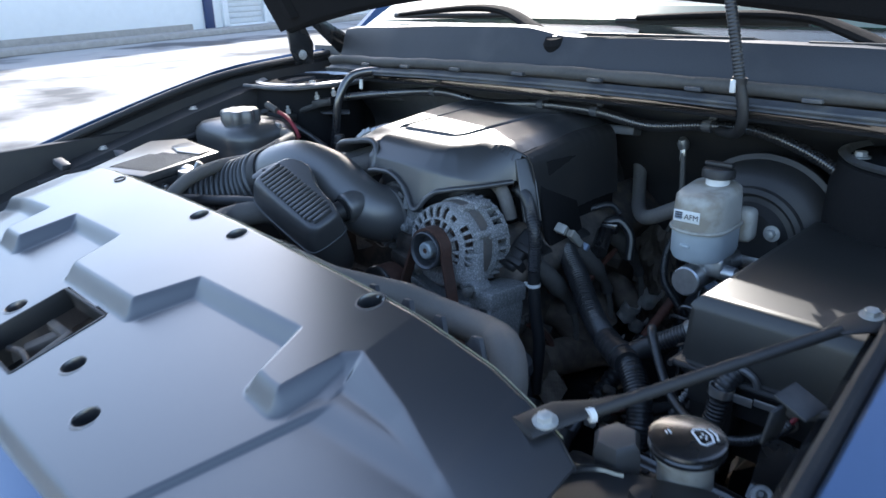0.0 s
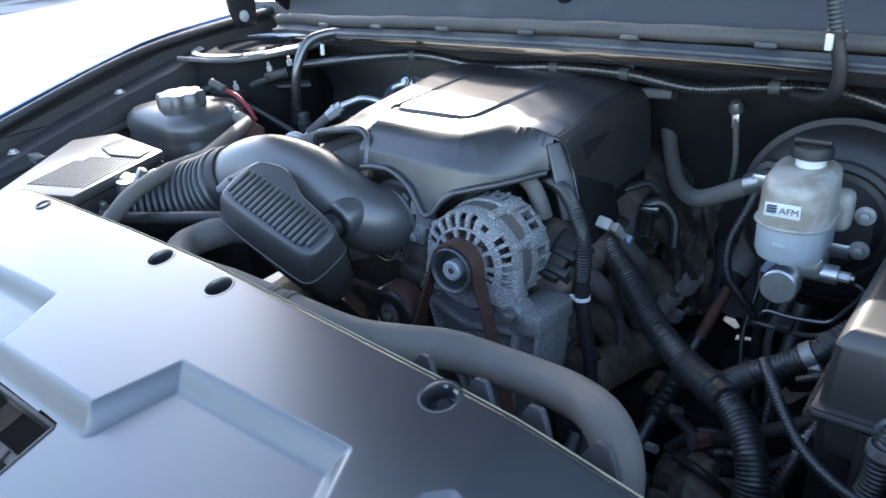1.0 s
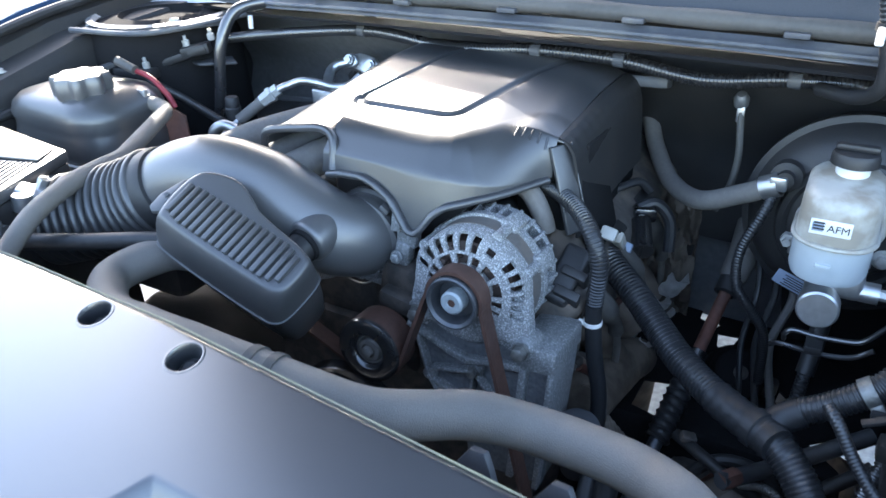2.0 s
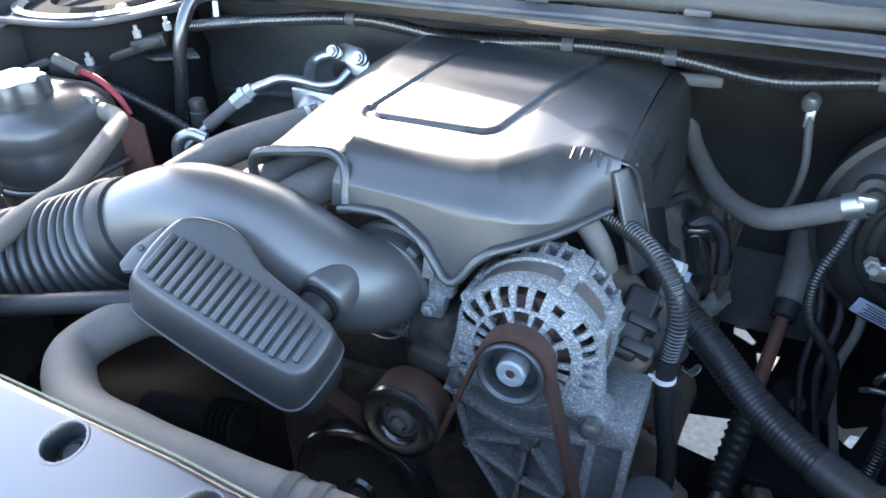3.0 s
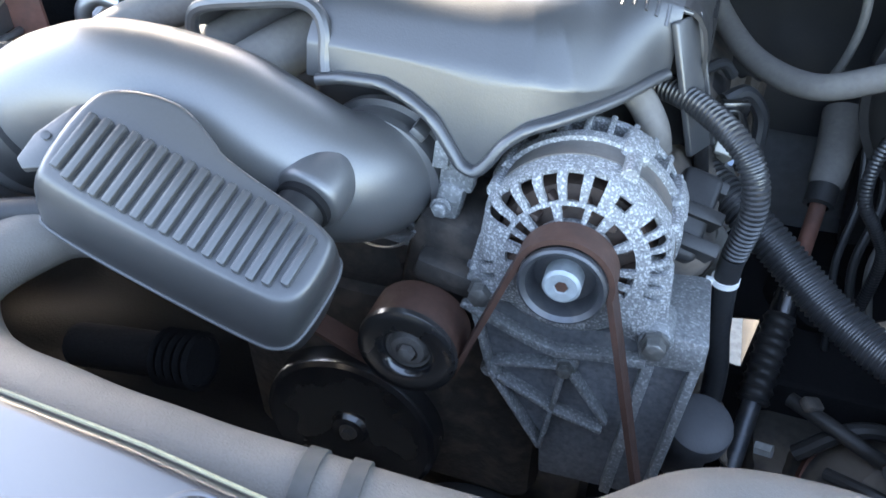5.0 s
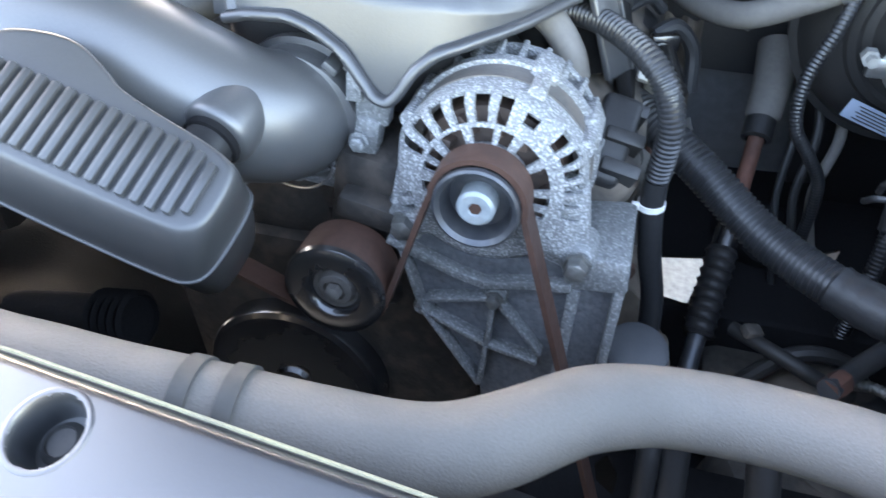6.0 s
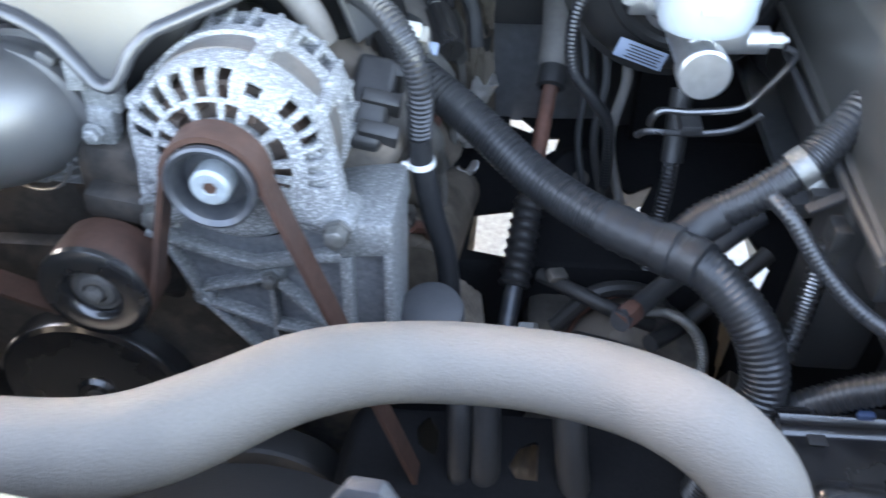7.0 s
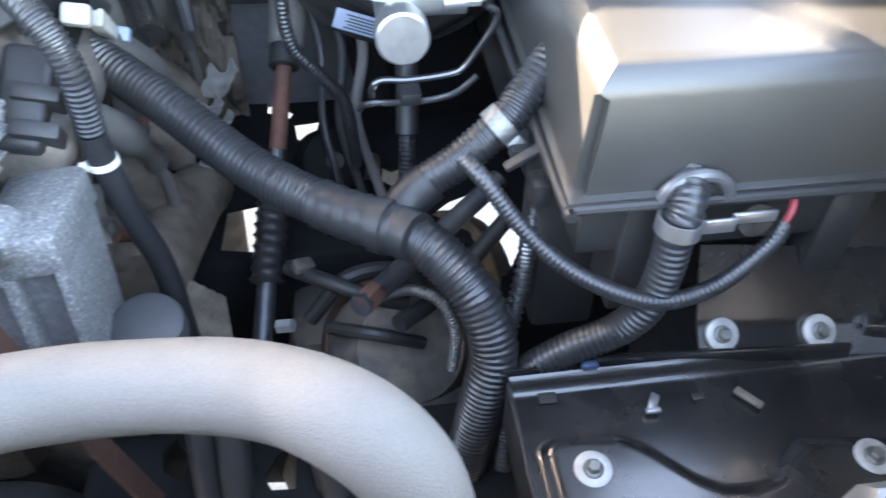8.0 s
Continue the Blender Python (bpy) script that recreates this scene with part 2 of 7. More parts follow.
def sweep(line, radius, segs=12, caps=True, flat=1.0):
    """A tube along line; radius: a number, or a rule of (index, count)."""
    bm = bmesh.new()
    n = len(line)
    up = None
    rings = []
    for i, p in enumerate(line):
        t = (line[min(n - 1, i + 1)] - line[max(0, i - 1)]).normalized()
        if up is None:
            up = Vector((0, 0, 1)) if abs(t.z) < 0.9 else Vector((0, 1, 0))
        up = (up - up.dot(t) * t).normalized()
        side = t.cross(up)
        r = radius(i, n) if callable(radius) else radius
        rings.append([bm.verts.new(p + r * (math.cos(2 * math.pi * k / segs) * side + flat * math.sin(2 * math.pi * k / segs) * up)) for k in range(segs)])
    for a, b in zip(rings, rings[1:]):
        for k in range(segs):
            bm.faces.new((a[k], a[(k + 1) % segs], b[(k + 1) % segs], b[k]))
    if caps:
        bm.faces.new(rings[0])
        bm.faces.new(rings[-1])
    return bm


def hose(points, radius, segs=14, step=8, caps=True):
    return sweep(spline(points, step), radius, segs, caps)


def loom(points, radius, pitch=0.0045, depth=0.10, segs=14):
    """A split loom with its rings."""
    line = even(spline(points, 10), pitch / 4)
    shape = (1.0, 1.0, 1 - depth, 1 - depth)
    return sweep(line, lambda i, n: radius * shape[i % 4], segs)


def prism(outline, low, high, m=None, bevel=0.0, segs=2):
    """An outline in x and y drawn up from low to high."""
    bm = bmesh.new()
    f = bm.faces.new([bm.verts.new((x, y, low)) for x, y in outline])
    ext = bmesh.ops.extrude_face_region(bm, geom=[f])
    bmesh.ops.translate(bm, vec=(0, 0, high - low), verts=[v for v in ext["geom"] if isinstance(v, bmesh.types.BMVert)])
    if bevel > 0:
        bmesh.ops.recalc_face_normals(bm, faces=bm.faces)
        bmesh.ops.bevel(bm, geom=list(bm.edges), offset=bevel, segments=segs, profile=0.5, affect="EDGES")
    if m is not None:
        moved(bm, m)
    return bm


def sheet(nu, nv, rule, keep=None, close_u=False):
    """A grid of nu by nv points given by rule(u, v), u and v from 0 to 1."""
    bm = bmesh.new()
    g = [[bm.verts.new(rule(i / (nu - 1), j / (nv - 1))) for j in range(nv)] for i in range(nu)]
    for i in range(nu - 1):
        for j in range(nv - 1):
            if keep is None or keep((i + 0.5) / (nu - 1), (j + 0.5) / (nv - 1)):
                bm.faces.new((g[i][j], g[i + 1][j], g[i + 1][j + 1], g[i][j + 1]))
    loose = [v for v in bm.verts if not v.link_faces]
    bmesh.ops.delete(bm, geom=loose, context="VERTS")
    return bm


def thick(bm, amount):
    """Gives a sheet its thickness, below its faces."""
    bmesh.ops.recalc_face_normals(bm, faces=bm.faces)
    up = sum((f.normal.z * f.calc_area() for f in bm.faces), 0.0)
    if up < 0:
        bmesh.ops.reverse_faces(bm, faces=bm.faces)
    bmesh.ops.solidify(bm, geom=list(bm.faces), thickness=amount)
    return bm


def rounded(w, h, r, n=5):
    """The outline of a rectangle with round corners."""
    out = []
    for cx, cy, a in ((w / 2 - r, h / 2 - r, 0), (-w / 2 + r, h / 2 - r, 90), (-w / 2 + r, -h / 2 + r, 180), (w / 2 - r, -h / 2 + r, 270)):
        out += [(cx + r * math.cos(radians(a + 90 * k / n)), cy + r * math.sin(radians(a + 90 * k / n))) for k in range(n + 1)]
    return out


def hexbolt(m, r=0.006, h=0.005, washer=0.009):
    return merge(lathe([(0, 0), (washer, 0), (washer, 0.0015), (r * 0.9, 0.002), (0, 0.002)], m, 20), lathe([(0, 0.001), (r, 0.001), (r, h), (r * 0.75, h + 0.0008), (0, h + 0.0008)], m, 6))


def smooth(a, b, v):
    u = min(1.0, max(0.0, (v - a) / (b - a)))
    return u * u * (3 - 2 * u)


def soft(v, table, w):
    """The same, with its corners rounded over a width w."""
    return sum(bend(v + w * k, table) * (4 - abs(k)) for k in range(-3, 4)) / 16


def bend(v, table):
    """Reads a value off a short table of (place, value)."""
    if v <= table[0][0]:
        return table[0][1]
    for (a, p), (b, q) in zip(table, table[1:]):
        if v <= b:
            return p + (q - p) * (v - a) / (b - a)
    return table[-1][1]

# ---- ground and the building beyond ----
ground = sheet(40, 40, lambda u, v: Vector((-900 + 1800 * u, -900 + 1800 * v, 0)))
solid("ground", ground, ASPHALT, "pale worn concrete yard in hard sunlight", "ground", kind="structure")


def build_house():
    h = thing("workshop_building", (-22, 8, 0), "long white building with a grey shuttered window", "building")
    m = pose(-22.0, 8, 0, 0, 0, 15)
    part("wall", box((0.3, 46, 4.95), m @ pose(0, -3, 2.475), 0.01), SIDING, h)
    part("plinth", box((0.36, 26, 0.30), m @ pose(0, -9.0, 0.15), 0.02), BASEBOARD, h, "grey concrete plinth")
    part("corner_trim", box((0.1, 0.36, 4.2), m @ pose(0.2, 4.71, 2.15), 0.01), NAVY, h, "navy corner trim")
    part("roof", box((9, 47, 0.25), m @ pose(-4.0, -3, 5.05), 0.02), BASEBOARD, h)
    for k in range(3):
        y = 6.36 + 2.1 * k
        w = part("window", merge(box((0.14, 2.1, 0.16), m @ pose(0.2, y, 0.10), 0.01), box((0.14, 2.1, 0.2), m @ pose(0.2, y, 2.9), 0.01), box((0.14, 0.22, 2.7), m @ pose(0.2, y - 0.94, 1.45), 0.01), box((0.14, 0.12, 2.7), m @ pose(0.2, y + 0.99, 1.45), 0.01)), SIDING, h)
        for i in range(14):
            part("slat", box((0.05, 1.8, 0.16), m @ pose(0.17, y, 0.28 + 0.18 * i), 0.02), BLIND, w)
    part("kerb", box((0.9, 46, 0.16), m @ pose(1.2, -3, 0.08), 0.03), BASEBOARD, h)


build_house()

# ---- truck body round the engine bay ----
XC = -0.90          # middle of the truck
XP, XD = -1.68, -0.106   # inner edges of the two front wings
truck = thing("pickup_truck", (XC, 1.0, 0), "dark pickup truck parked with its bonnet raised", "truck")
WING = [(-0.35, 0.90), (0.1, 1.00), (0.41, 1.093), (0.53, 1.129), (0.66, 1.164), (0.80, 1.199), (0.95, 1.232), (1.12, 1.245), (1.5, 1.26), (2.4, 1.28)]


def wing(side):
    """A front wing: crown, outer face and the inner flange, as one pressed sheet."""
    x0 = XP if side < 0 else XD
    prof = [(0.012, -0.10), (0.0, -0.006), (0.004, 0.0), (0.06, -0.012), (0.13, -0.04), (0.17, -0.09), (0.19, -0.17), (0.195, -0.45)]

    def rule(u, v):
        y = -0.35 + 2.75 * u
        k = v * (len(prof) - 1)
        i = min(int(k), len(prof) - 2)
        d = prof[i][0] + (prof[i + 1][0] - prof[i][0]) * (k - i)
        z = prof[i][1] + (prof[i + 1][1] - prof[i][1]) * (k - i)
        nose = 0.10 * max(0.0, (0.2 - y)) ** 1.5
        return Vector((x0 + side * (d - nose), y, bend(y, WING) + z))
    return thick(sheet(40, 36, rule), 0.004)


def wing_rail(side):
    """The flange inside a wing with its gutter and rubber strip."""
    x0 = XP if side < 0 else XD

    def rule(u, v):
        y = -0.1 + 1.75 * u
        prof = [(0.0, -0.02), (-0.018, -0.03), (-0.022, -0.05), (-0.075, -0.055), (-0.085, -0.075), (-0.088, -0.42)]
        if side > 0:
            prof = [(0.0, -0.02), (-0.014, -0.03), (-0.018, -0.05), (-0.035, -0.056), (-0.020, -0.085), (0.05, -0.14), (0.06, -0.42)]
        k = v * (len(prof) - 1)
        i = min(int(k), len(prof) - 2)
        d = prof[i][0] + (prof[i + 1][0] - prof[i][0]) * (k - i)
        z = prof[i][1] + (prof[i + 1][1] - prof[i][1]) * (k - i)
        return Vector((x0 + side * d, y, bend(y, WING) + z))
    return thick(sheet(36, 26, rule), 0.003)


for side, word in ((-1, "passenger"), (1, "driver")):
    w = part("front_wing", wing(side), PAINT, truck, "blue painted wing")
    part("inner_rail", wing_rail(side), BLACK if side < 0 else GLOSS, w, "black inner rail")
    x0 = (XP if side < 0 else XD)
    pts = [(x0 - side * 0.012, y, bend(y, WING) - (0.012 if side < 0 else 0.020)) for y in (0.0, 0.3, 0.6, 0.9, 1.2, 1.5)]
    part("rubber_strip", hose(pts, 0.009, 10), BLACK, w, "black rubber edge strip")
    for y in (0.36, 0.60, 0.82, 1.0) if side < 0 else ():
        part("rail_bolt", hexbolt(axes((x0 - side * 0.05, y, bend(y, WING) - 0.053), (0, 0, 1)), 0.007, 0.006, 0.011), ZINC, w)

# inner arches, lower front and firewall
part("inner_arch", merge(box((0.02, 0.85, 0.60), (-1.66, 0.55, 0.82), 0.005), box((0.25, 0.62, 0.02), pose(-1.56, 0.95, 0.94, 0, 12, 0), 0.005)), BLACK, truck)
part("inner_arch", box((0.02, 0.75, 0.22), (-0.045, 0.60, 0.90), 0.005), SHADE, truck)
part("arch_shelf", box((0.20, 0.30, 0.02), pose(-0.22, 1.05, 0.90, 0, -12, 0), 0.005), SHADE, truck)
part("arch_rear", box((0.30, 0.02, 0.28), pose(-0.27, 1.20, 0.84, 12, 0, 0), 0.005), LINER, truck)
part("arch_side", box((0.02, 0.5, 0.30), pose(-0.17, 1.0, 0.75), 0.005), SHADE, truck)


def firewall_rule(u, v):
    x = -1.72 + 1.68 * u
    foot = 0.45 + 0.13 * smooth(-0.68, -0.665, x) * smooth(-0.45, -0.465, x) + 0.13 * smooth(-0.40, -0.385, x) * smooth(-0.20, -0.22, x) + 0.16 * smooth(-0.62, -0.60, x) * smooth(-0.46, -0.48, x)
    z = foot + (1.26 - foot) * v
    y = 1.30 - 0.02 * math.sin(9 * x) + 0.06 * smooth(-0.75, -1.05, x) * smooth(0.9, 1.1, z) - 0.10 * smooth(1.02, 1.2, z)
    return Vector((x, y, z))


firewall = part("firewall", thick(sheet(50, 30, firewall_rule), 0.02), BULKHEAD, truck)
# added black sheet darkens the driver's half, which reads as shaded
part("dark_wall_sheet", thick(sheet(40, 24, lambda u, v: firewall_rule(0.585 + 0.40 * u, 0.30 + 0.70 * v) + Vector((0, -0.034 - 0.004 * math.sin(7 * u + 3 * v), 0))), 0.008), BLACK, firewall, "black sheet added to darken the driver's half of the firewall")
part("firewall_ledge", box((0.34, 0.03, 0.016), pose(-0.82, 1.145, 1.153, -12, -2, 0), 0.004), STRIP, firewall, "dull grey ledge")
part("firewall_seam", merge(*[hose([(-1.5, 1.285 - 0.02, z), (-1.2, 1.27, z + 0.01), (-0.9, 1.26, z)], 0.006, 8) for z in (1.0, 1.13)]), BULKHEAD, firewall)

# cowl: flanges, seal, panel, windscreen, wipers
SEAM = [(-1.68, 1.22), (-1.50, 1.18), (-1.30, 1.125), (-1.12, 1.098), (-0.93, 1.075), (-0.77, 1.068), (-0.54, 1.048), (-0.30, 1.035), (-0.10, 1.05)]
SEAMZ = [(-1.68, 1.222), (-1.50, 1.238), (-1.30, 1.246), (-1.12, 1.255), (-0.93, 1.26), (-0.77, 1.262), (-0.54, 1.264), (-0.30, 1.262), (-0.10, 1.255)]


def cowl_line(dy, dz, x0=-1.58, x1=-0.11, n=40):
    return [Vector((x0 + (x1 - x0) * k / n, bend(x0 + (x1 - x0) * k / n, SEAM) + dy, bend(x0 + (x1 - x0) * k / n, SEAMZ) + dz)) for k in range(n + 1)]


cowl = part("cowl_panel", thick(sheet(60, 12, lambda u, v: Vector((-1.56 + 1.46 * u, bend(-1.56 + 1.46 * u, SEAM) + 0.012 + bend(v, [(0, 0), (0.35, 0.028), (0.42, 0.045), (1, 0.11)]), bend(-1.56 + 1.46 * u, SEAMZ) + bend(v, [(0, -0.004), (0.35, 0.056), (0.42, 0.060), (1, 0.046)]) + 0.003 * math.sin(9 * u) * v + 0.016 * smooth(0.54, 0.46, u) * smooth(0.1, 0.4, v)))), 0.004), COWL, truck, "grey moulded cowl panel")
part("cowl_seal", sweep(cowl_line(0.0, 0.0), lambda i, n: 0.0105 + 0.001 * math.sin(1.7 * i), 12), SEAL, cowl, "weathered grey rubber seal")
part("cowl_flange", thick(sheet(50, 5, lambda u, v: Vector((-1.58 + 1.47 * u, bend(-1.58 + 1.47 * u, SEAM) - 0.006 - 0.015 * v, bend(-1.58 + 1.47 * u, SEAMZ) - 0.012 - 0.010 * v - (0.005 if v > 0.9 else 0)))), 0.003), STRIP, truck, "grey painted flange")
part("cowl_lip", sweep(cowl_line(-0.020, -0.020), 0.0035, 8), STRIP, truck)
part("cowl_under", thick(sheet(30, 6, lambda u, v: Vector((-1.58 + 1.47 * u, bend(-1.58 + 1.47 * u, SEAM) - 0.02 + 0.20 * v, bend(-1.58 + 1.47 * u, SEAMZ) - 0.038 - 0.010 * v))), 0.004), LINER, truck)
for x in (-1.36, -1.19, -1.02, -0.85, -0.68, -0.50, -0.33):
    part("seal_clip", box((0.026, 0.012, 0.006), (x, bend(x, SEAM) - 0.012, bend(x, SEAMZ) - 0.006), 0.001), STRIP, cowl)
part("cowl_grille", merge(*[box((0.30, 0.005, 0.004), pose(-0.60, 1.108 + 0.008 * k, 1.3245 - 0.0014 * k), 0.001) for k in range(6)], *[box((0.22, 0.005, 0.004), pose(-0.26, 1.098 + 0.008 * k, 1.3225 - 0.0014 * k), 0.001) for k in range(6)]), BLACK, cowl)


def screen_rule(u, v):
    x = -1.62 + 1.58 * u
    bow = 0.10 * (2 * u - 1) ** 2
    return Vector((x, 1.19 + bow + 1.03 * v, 1.296 - 0.02 * (2 * u - 1) ** 2 + 0.499 * v))


screen = part("windscreen", thick(sheet(20, 12, screen_rule), 0.005), GLASS, truck, "tinted windscreen glass")
screen.visible_shadow = False
# unseen cab and gearbox, added to close the truck and shade the ground
part("cab_floor", box((1.80, 1.9, 0.05), (XC, 2.85, 0.62), 0.01), SHADE, truck)
part("gearbox", lathe([(0.0, -0.45), (0.10, -0.45), (0.12, -0.20), (0.17, 0.10), (0.23, 0.32), (0.23, 0.36), (0.0, 0.36)], axes((-0.90, 1.75, 0.52), (0, -1, 0)), 24), GRIME, truck)
part("cab_roof", thick(sheet(16, 12, lambda u, v: Vector((XC + (u - 0.5) * (1.44 - 0.06 * v), 2.20 + 1.35 * v, 1.80 + 0.05 * math.sin(math.pi * v) + 0.03 * math.sin(math.pi * u)))), 0.03), PAINT, truck, "blue painted cab roof")
part("cab_back", box((1.62, 0.05, 1.20), (XC, 3.62, 1.20), 0.02), PAINT, truck)
for s in (-1, 1):
    door = part("door", prism([(1.42, 0.52), (3.60, 0.52), (3.62, 1.24), (1.42, 1.22)], -0.03, 0.03, Matrix.Translation((XC + s * 0.93, 0, 0)) @ Matrix(((0, 0, 1, 0), (1, 0, 0, 0), (0, 1, 0, 0), (0, 0, 0, 1))), 0.01), PAINT, truck, "blue painted door")
    part("pillar", hose([(XC + s * 0.86, 1.42, 1.24), (XC + s * 0.79, 1.85, 1.58), (XC + s * 0.72, 2.24, 1.80)], 0.035, 10), PAINT, truck)
    part("rear_pillar", hose([(XC + s * 0.88, 3.58, 1.20), (XC + s * 0.72, 3.50, 1.80)], 0.05, 10), PAINT, truck)
part("dashboard", box((1.5, 0.5, 0.30), pose(XC, 1.75, 1.20), 0.06, 4), SEAT, truck)
part("screen_tint", thick(sheet(16, 3, lambda u, v: Vector((-1.58 + 1.5 * u, 1.262 + 0.10 * (2 * u - 1) ** 2 + 0.05 * v, 1.338 - 0.02 * (2 * u - 1) ** 2 + 0.024 * v))), 0.002), GREEN, truck, "dark green band along the glass")


def build_wiper(pts, blade, label):
    w = thing("wiper", pts[0], label, "wiper")
    part("arm", sweep(even(spline(pts, 8), 0.01), lambda i, n: 0.018 - 0.009 * i / n, 10, True, 0.55), LINER, w)
    part("pivot", lathe([(0, -0.04), (0.020, -0.04), (0.024, 0.008), (0.018, 0.018), (0, 0.019)], axes(pts[0], (0, -0.3, 1)), 20), LINER, w)
    part("pivot_nut", lathe([(0, 0.012), (0.006, 0.012), (0.006, 0.020), (0, 0.021)], axes(pts[0], (0, -0.3, 1)), 6), ZINC, w)
    part("blade", hose(blade, 0.007, 8), BLACK, w)


build_wiper([(-0.808, 1.118, 1.300), (-0.835, 1.130, 1.312), (-0.907, 1.160, 1.334), (-0.988, 1.190, 1.355), (-1.098, 1.220, 1.360), (-1.257, 1.250, 1.351), (-1.407, 1.290, 1.340)], [(-1.02, 1.245, 1.345), (-1.25, 1.275, 1.340), (-1.47, 1.33, 1.335)], "black wiper arm folded on the glass")
build_wiper([(-0.225, 1.11, 1.302), (-0.285, 1.140, 1.316), (-0.345, 1.170, 1.334), (-0.411, 1.200, 1.349), (-0.536, 1.230, 1.351), (-0.729, 1.260, 1.342)], [(-0.42, 1.240, 1.340), (-0.58, 1.250, 1.338), (-0.78, 1.270, 1.336)], "second black wiper arm on the glass")


# raised bonnet, hinges and its strut
def bonnet_edge(x):
    """The raised bonnet's rear edge: low at its ends, further forward there."""
    k = (x + 0.87) / (0.60 if x > -0.87 else 0.52)
    return Vector((x, 1.100, 1.393 - 0.044 * k * k))


def bonnet_rule(u, v):
    x = -1.62 + 1.50 * u
    s = 1.28 * v
    e = bonnet_edge(x)
    return e + Vector((0, -0.010 - s * 0.47, 0.014 + s * 0.88))


hood = part("bonnet", thick(sheet(40, 24, bonnet_rule), 0.018), LINER, truck, "raised bonnet with a black underside")
part("bonnet_frame", sweep([bonnet_edge(-1.60 + 1.46 * k / 40) + Vector((0, -0.009, 0.011)) for k in range(41)], 0.014, 12), LINER, hood)
for u in (0.05, 0.95):
    part("side_rail", hose([bonnet_rule(u, 0.02), bonnet_rule(u, 0.97)], 0.03, 10), LINER, hood)


def build_hinge(x, s):
    h = part("bonnet_hinge", merge(prism([(0.0, 0.0), (0.05, 0.0), (0.055, 0.05), (0.035, 0.09), (0.05, 0.13), (0.03, 0.16), (-0.01, 0.15), (-0.02, 0.09), (-0.015, 0.04)], -0.004, 0.004, Matrix.Translation((x, 1.10, 1.225)) @ Matrix(((0, 0, 1, 0), (1, 0, 0, 0), (0, 1, 0, 0), (0, 0, 0, 1))), 0.0015), prism([(0.0, 0.12), (0.06, 0.10), (0.15, 0.05), (0.17, 0.01), (0.13, 0.0), (0.03, 0.09)], -0.004, 0.004, Matrix.Translation((x - s * 0.012, 1.10, 1.245)) @ Matrix(((0, 0, 1, 0), (1, 0, 0, 0), (0, 1, 0, 0), (0, 0, 0, 1))), 0.0015)), GLOSS, truck, "black steel bonnet hinge")
    for y, z in ((1.12, 1.335), (1.115, 1.25), (1.235, 1.268)):
        part("hinge_bolt", hexbolt(axes((x - s * 0.008, y, z), (-s, 0, 0)), 0.008, 0.006, 0.012), ZINC, h)


build_hinge(-1.60, -1)
build_hinge(-0.17, 1)
part("hood_harness", loom([(-0.452, 1.005, 1.46), (-0.447, 1.0, 1.40), (-0.433, 1.0, 1.339), (-0.423, 1.0, 1.296), (-0.420, 1.0, 1.280)], 0.0080, 0.005), LOOM, truck)
part("harness_sleeve", hose([(-0.421, 1.0, 1.282), (-0.412, 1.002, 1.243), (-0.414, 1.008, 1.216), (-0.432, 1.03, 1.200), (-0.470, 1.07, 1.193)], 0.0080, 12), BLACK, truck)
part("sleeve_ring", lathe([(0.0085, -0.004), (0.0105, -0.004), (0.0105, 0.004), (0.0085, 0.004)], axes((-0.420, 1.0, 1.279), (0.1, 0, 1)), 16), BLACK, truck)
part("sleeve_tag", box((0.008, 0.005, 0.018), (-0.424, 0.990, 1.272), 0.002), WHITE, truck)


# front wheels, standing on the ground
def wheel(x, s):
    w = part("front_wheel", lathe([(0.24, -0.10), (0.36, -0.12), (0.395, -0.10), (0.40, 0.0), (0.395, 0.10), (0.36, 0.12), (0.24, 0.10)], axes((x, 0.62, 0.40), (s, 0, 0)), 64), BLACK, truck, "black rubber tyre")
    part("rim", lathe([(0.24, -0.10), (0.22, 0.02), (0.08, 0.06), (0, 0.06)], axes((x, 0.62, 0.40), (s, 0, 0)), 48), STRIP, w)


wheel(-0.02, 1)
wheel(-1.78, -1)
part("chassis_rail", box((0.09, 1.5, 0.12), (-0.45, 0.85, 0.46), 0.01), SHADE, truck)
part("chassis_rail", box((0.09, 1.5, 0.12), (-1.38, 0.85, 0.46), 0.01), SHADE, truck)
part("cross_member", box((1.0, 0.12, 0.10), (-0.92, 0.62, 0.46), 0.01), SHADE, truck)


# strut towers on both sides
def tower(x, y, z, s):
    t = part("strut_tower", merge(lathe([(0.14, -0.25), (0.134, -0.03), (0.126, 0.0), (0.075, 0.012), (0.07, 0.0), (0.0, -0.005)], axes((x, y, z), (0, 0, 1)), 40)), LINER, truck)
    part("tower_rim", lathe([(0.122, 0.004), (0.128, 0.010), (0.118, 0.013), (0.112, 0.006)], axes((x, y, z), (0, 0, 1)), 40), ALLOY, t, "bright worn rim")
    part("tower_bolt", hexbolt(axes((x + 0.09 * s, y - 0.05, z + 0.008), (0, 0, 1)), 0.008, 0.008, 0.013), ZINC, t)


tower(-1.56, 1.10, 1.185, 1)
tower(-0.185, 1.12, 1.172, -1)
part("support_bracket", merge(prism([(-1.62, 0.96), (-1.47, 0.99), (-1.40, 1.10), (-1.42, 1.16), (-1.47, 1.14), (-1.52, 1.05), (-1.62, 1.02)], 1.186, 1.190, None, 0.001), hose([(-1.62, 0.955, 1.190), (-1.47, 0.985, 1.190), (-1.40, 1.10, 1.196), (-1.36, 1.15, 1.205)], 0.005, 8)), STRIP, truck, "pale worn bracket on the strut tower")

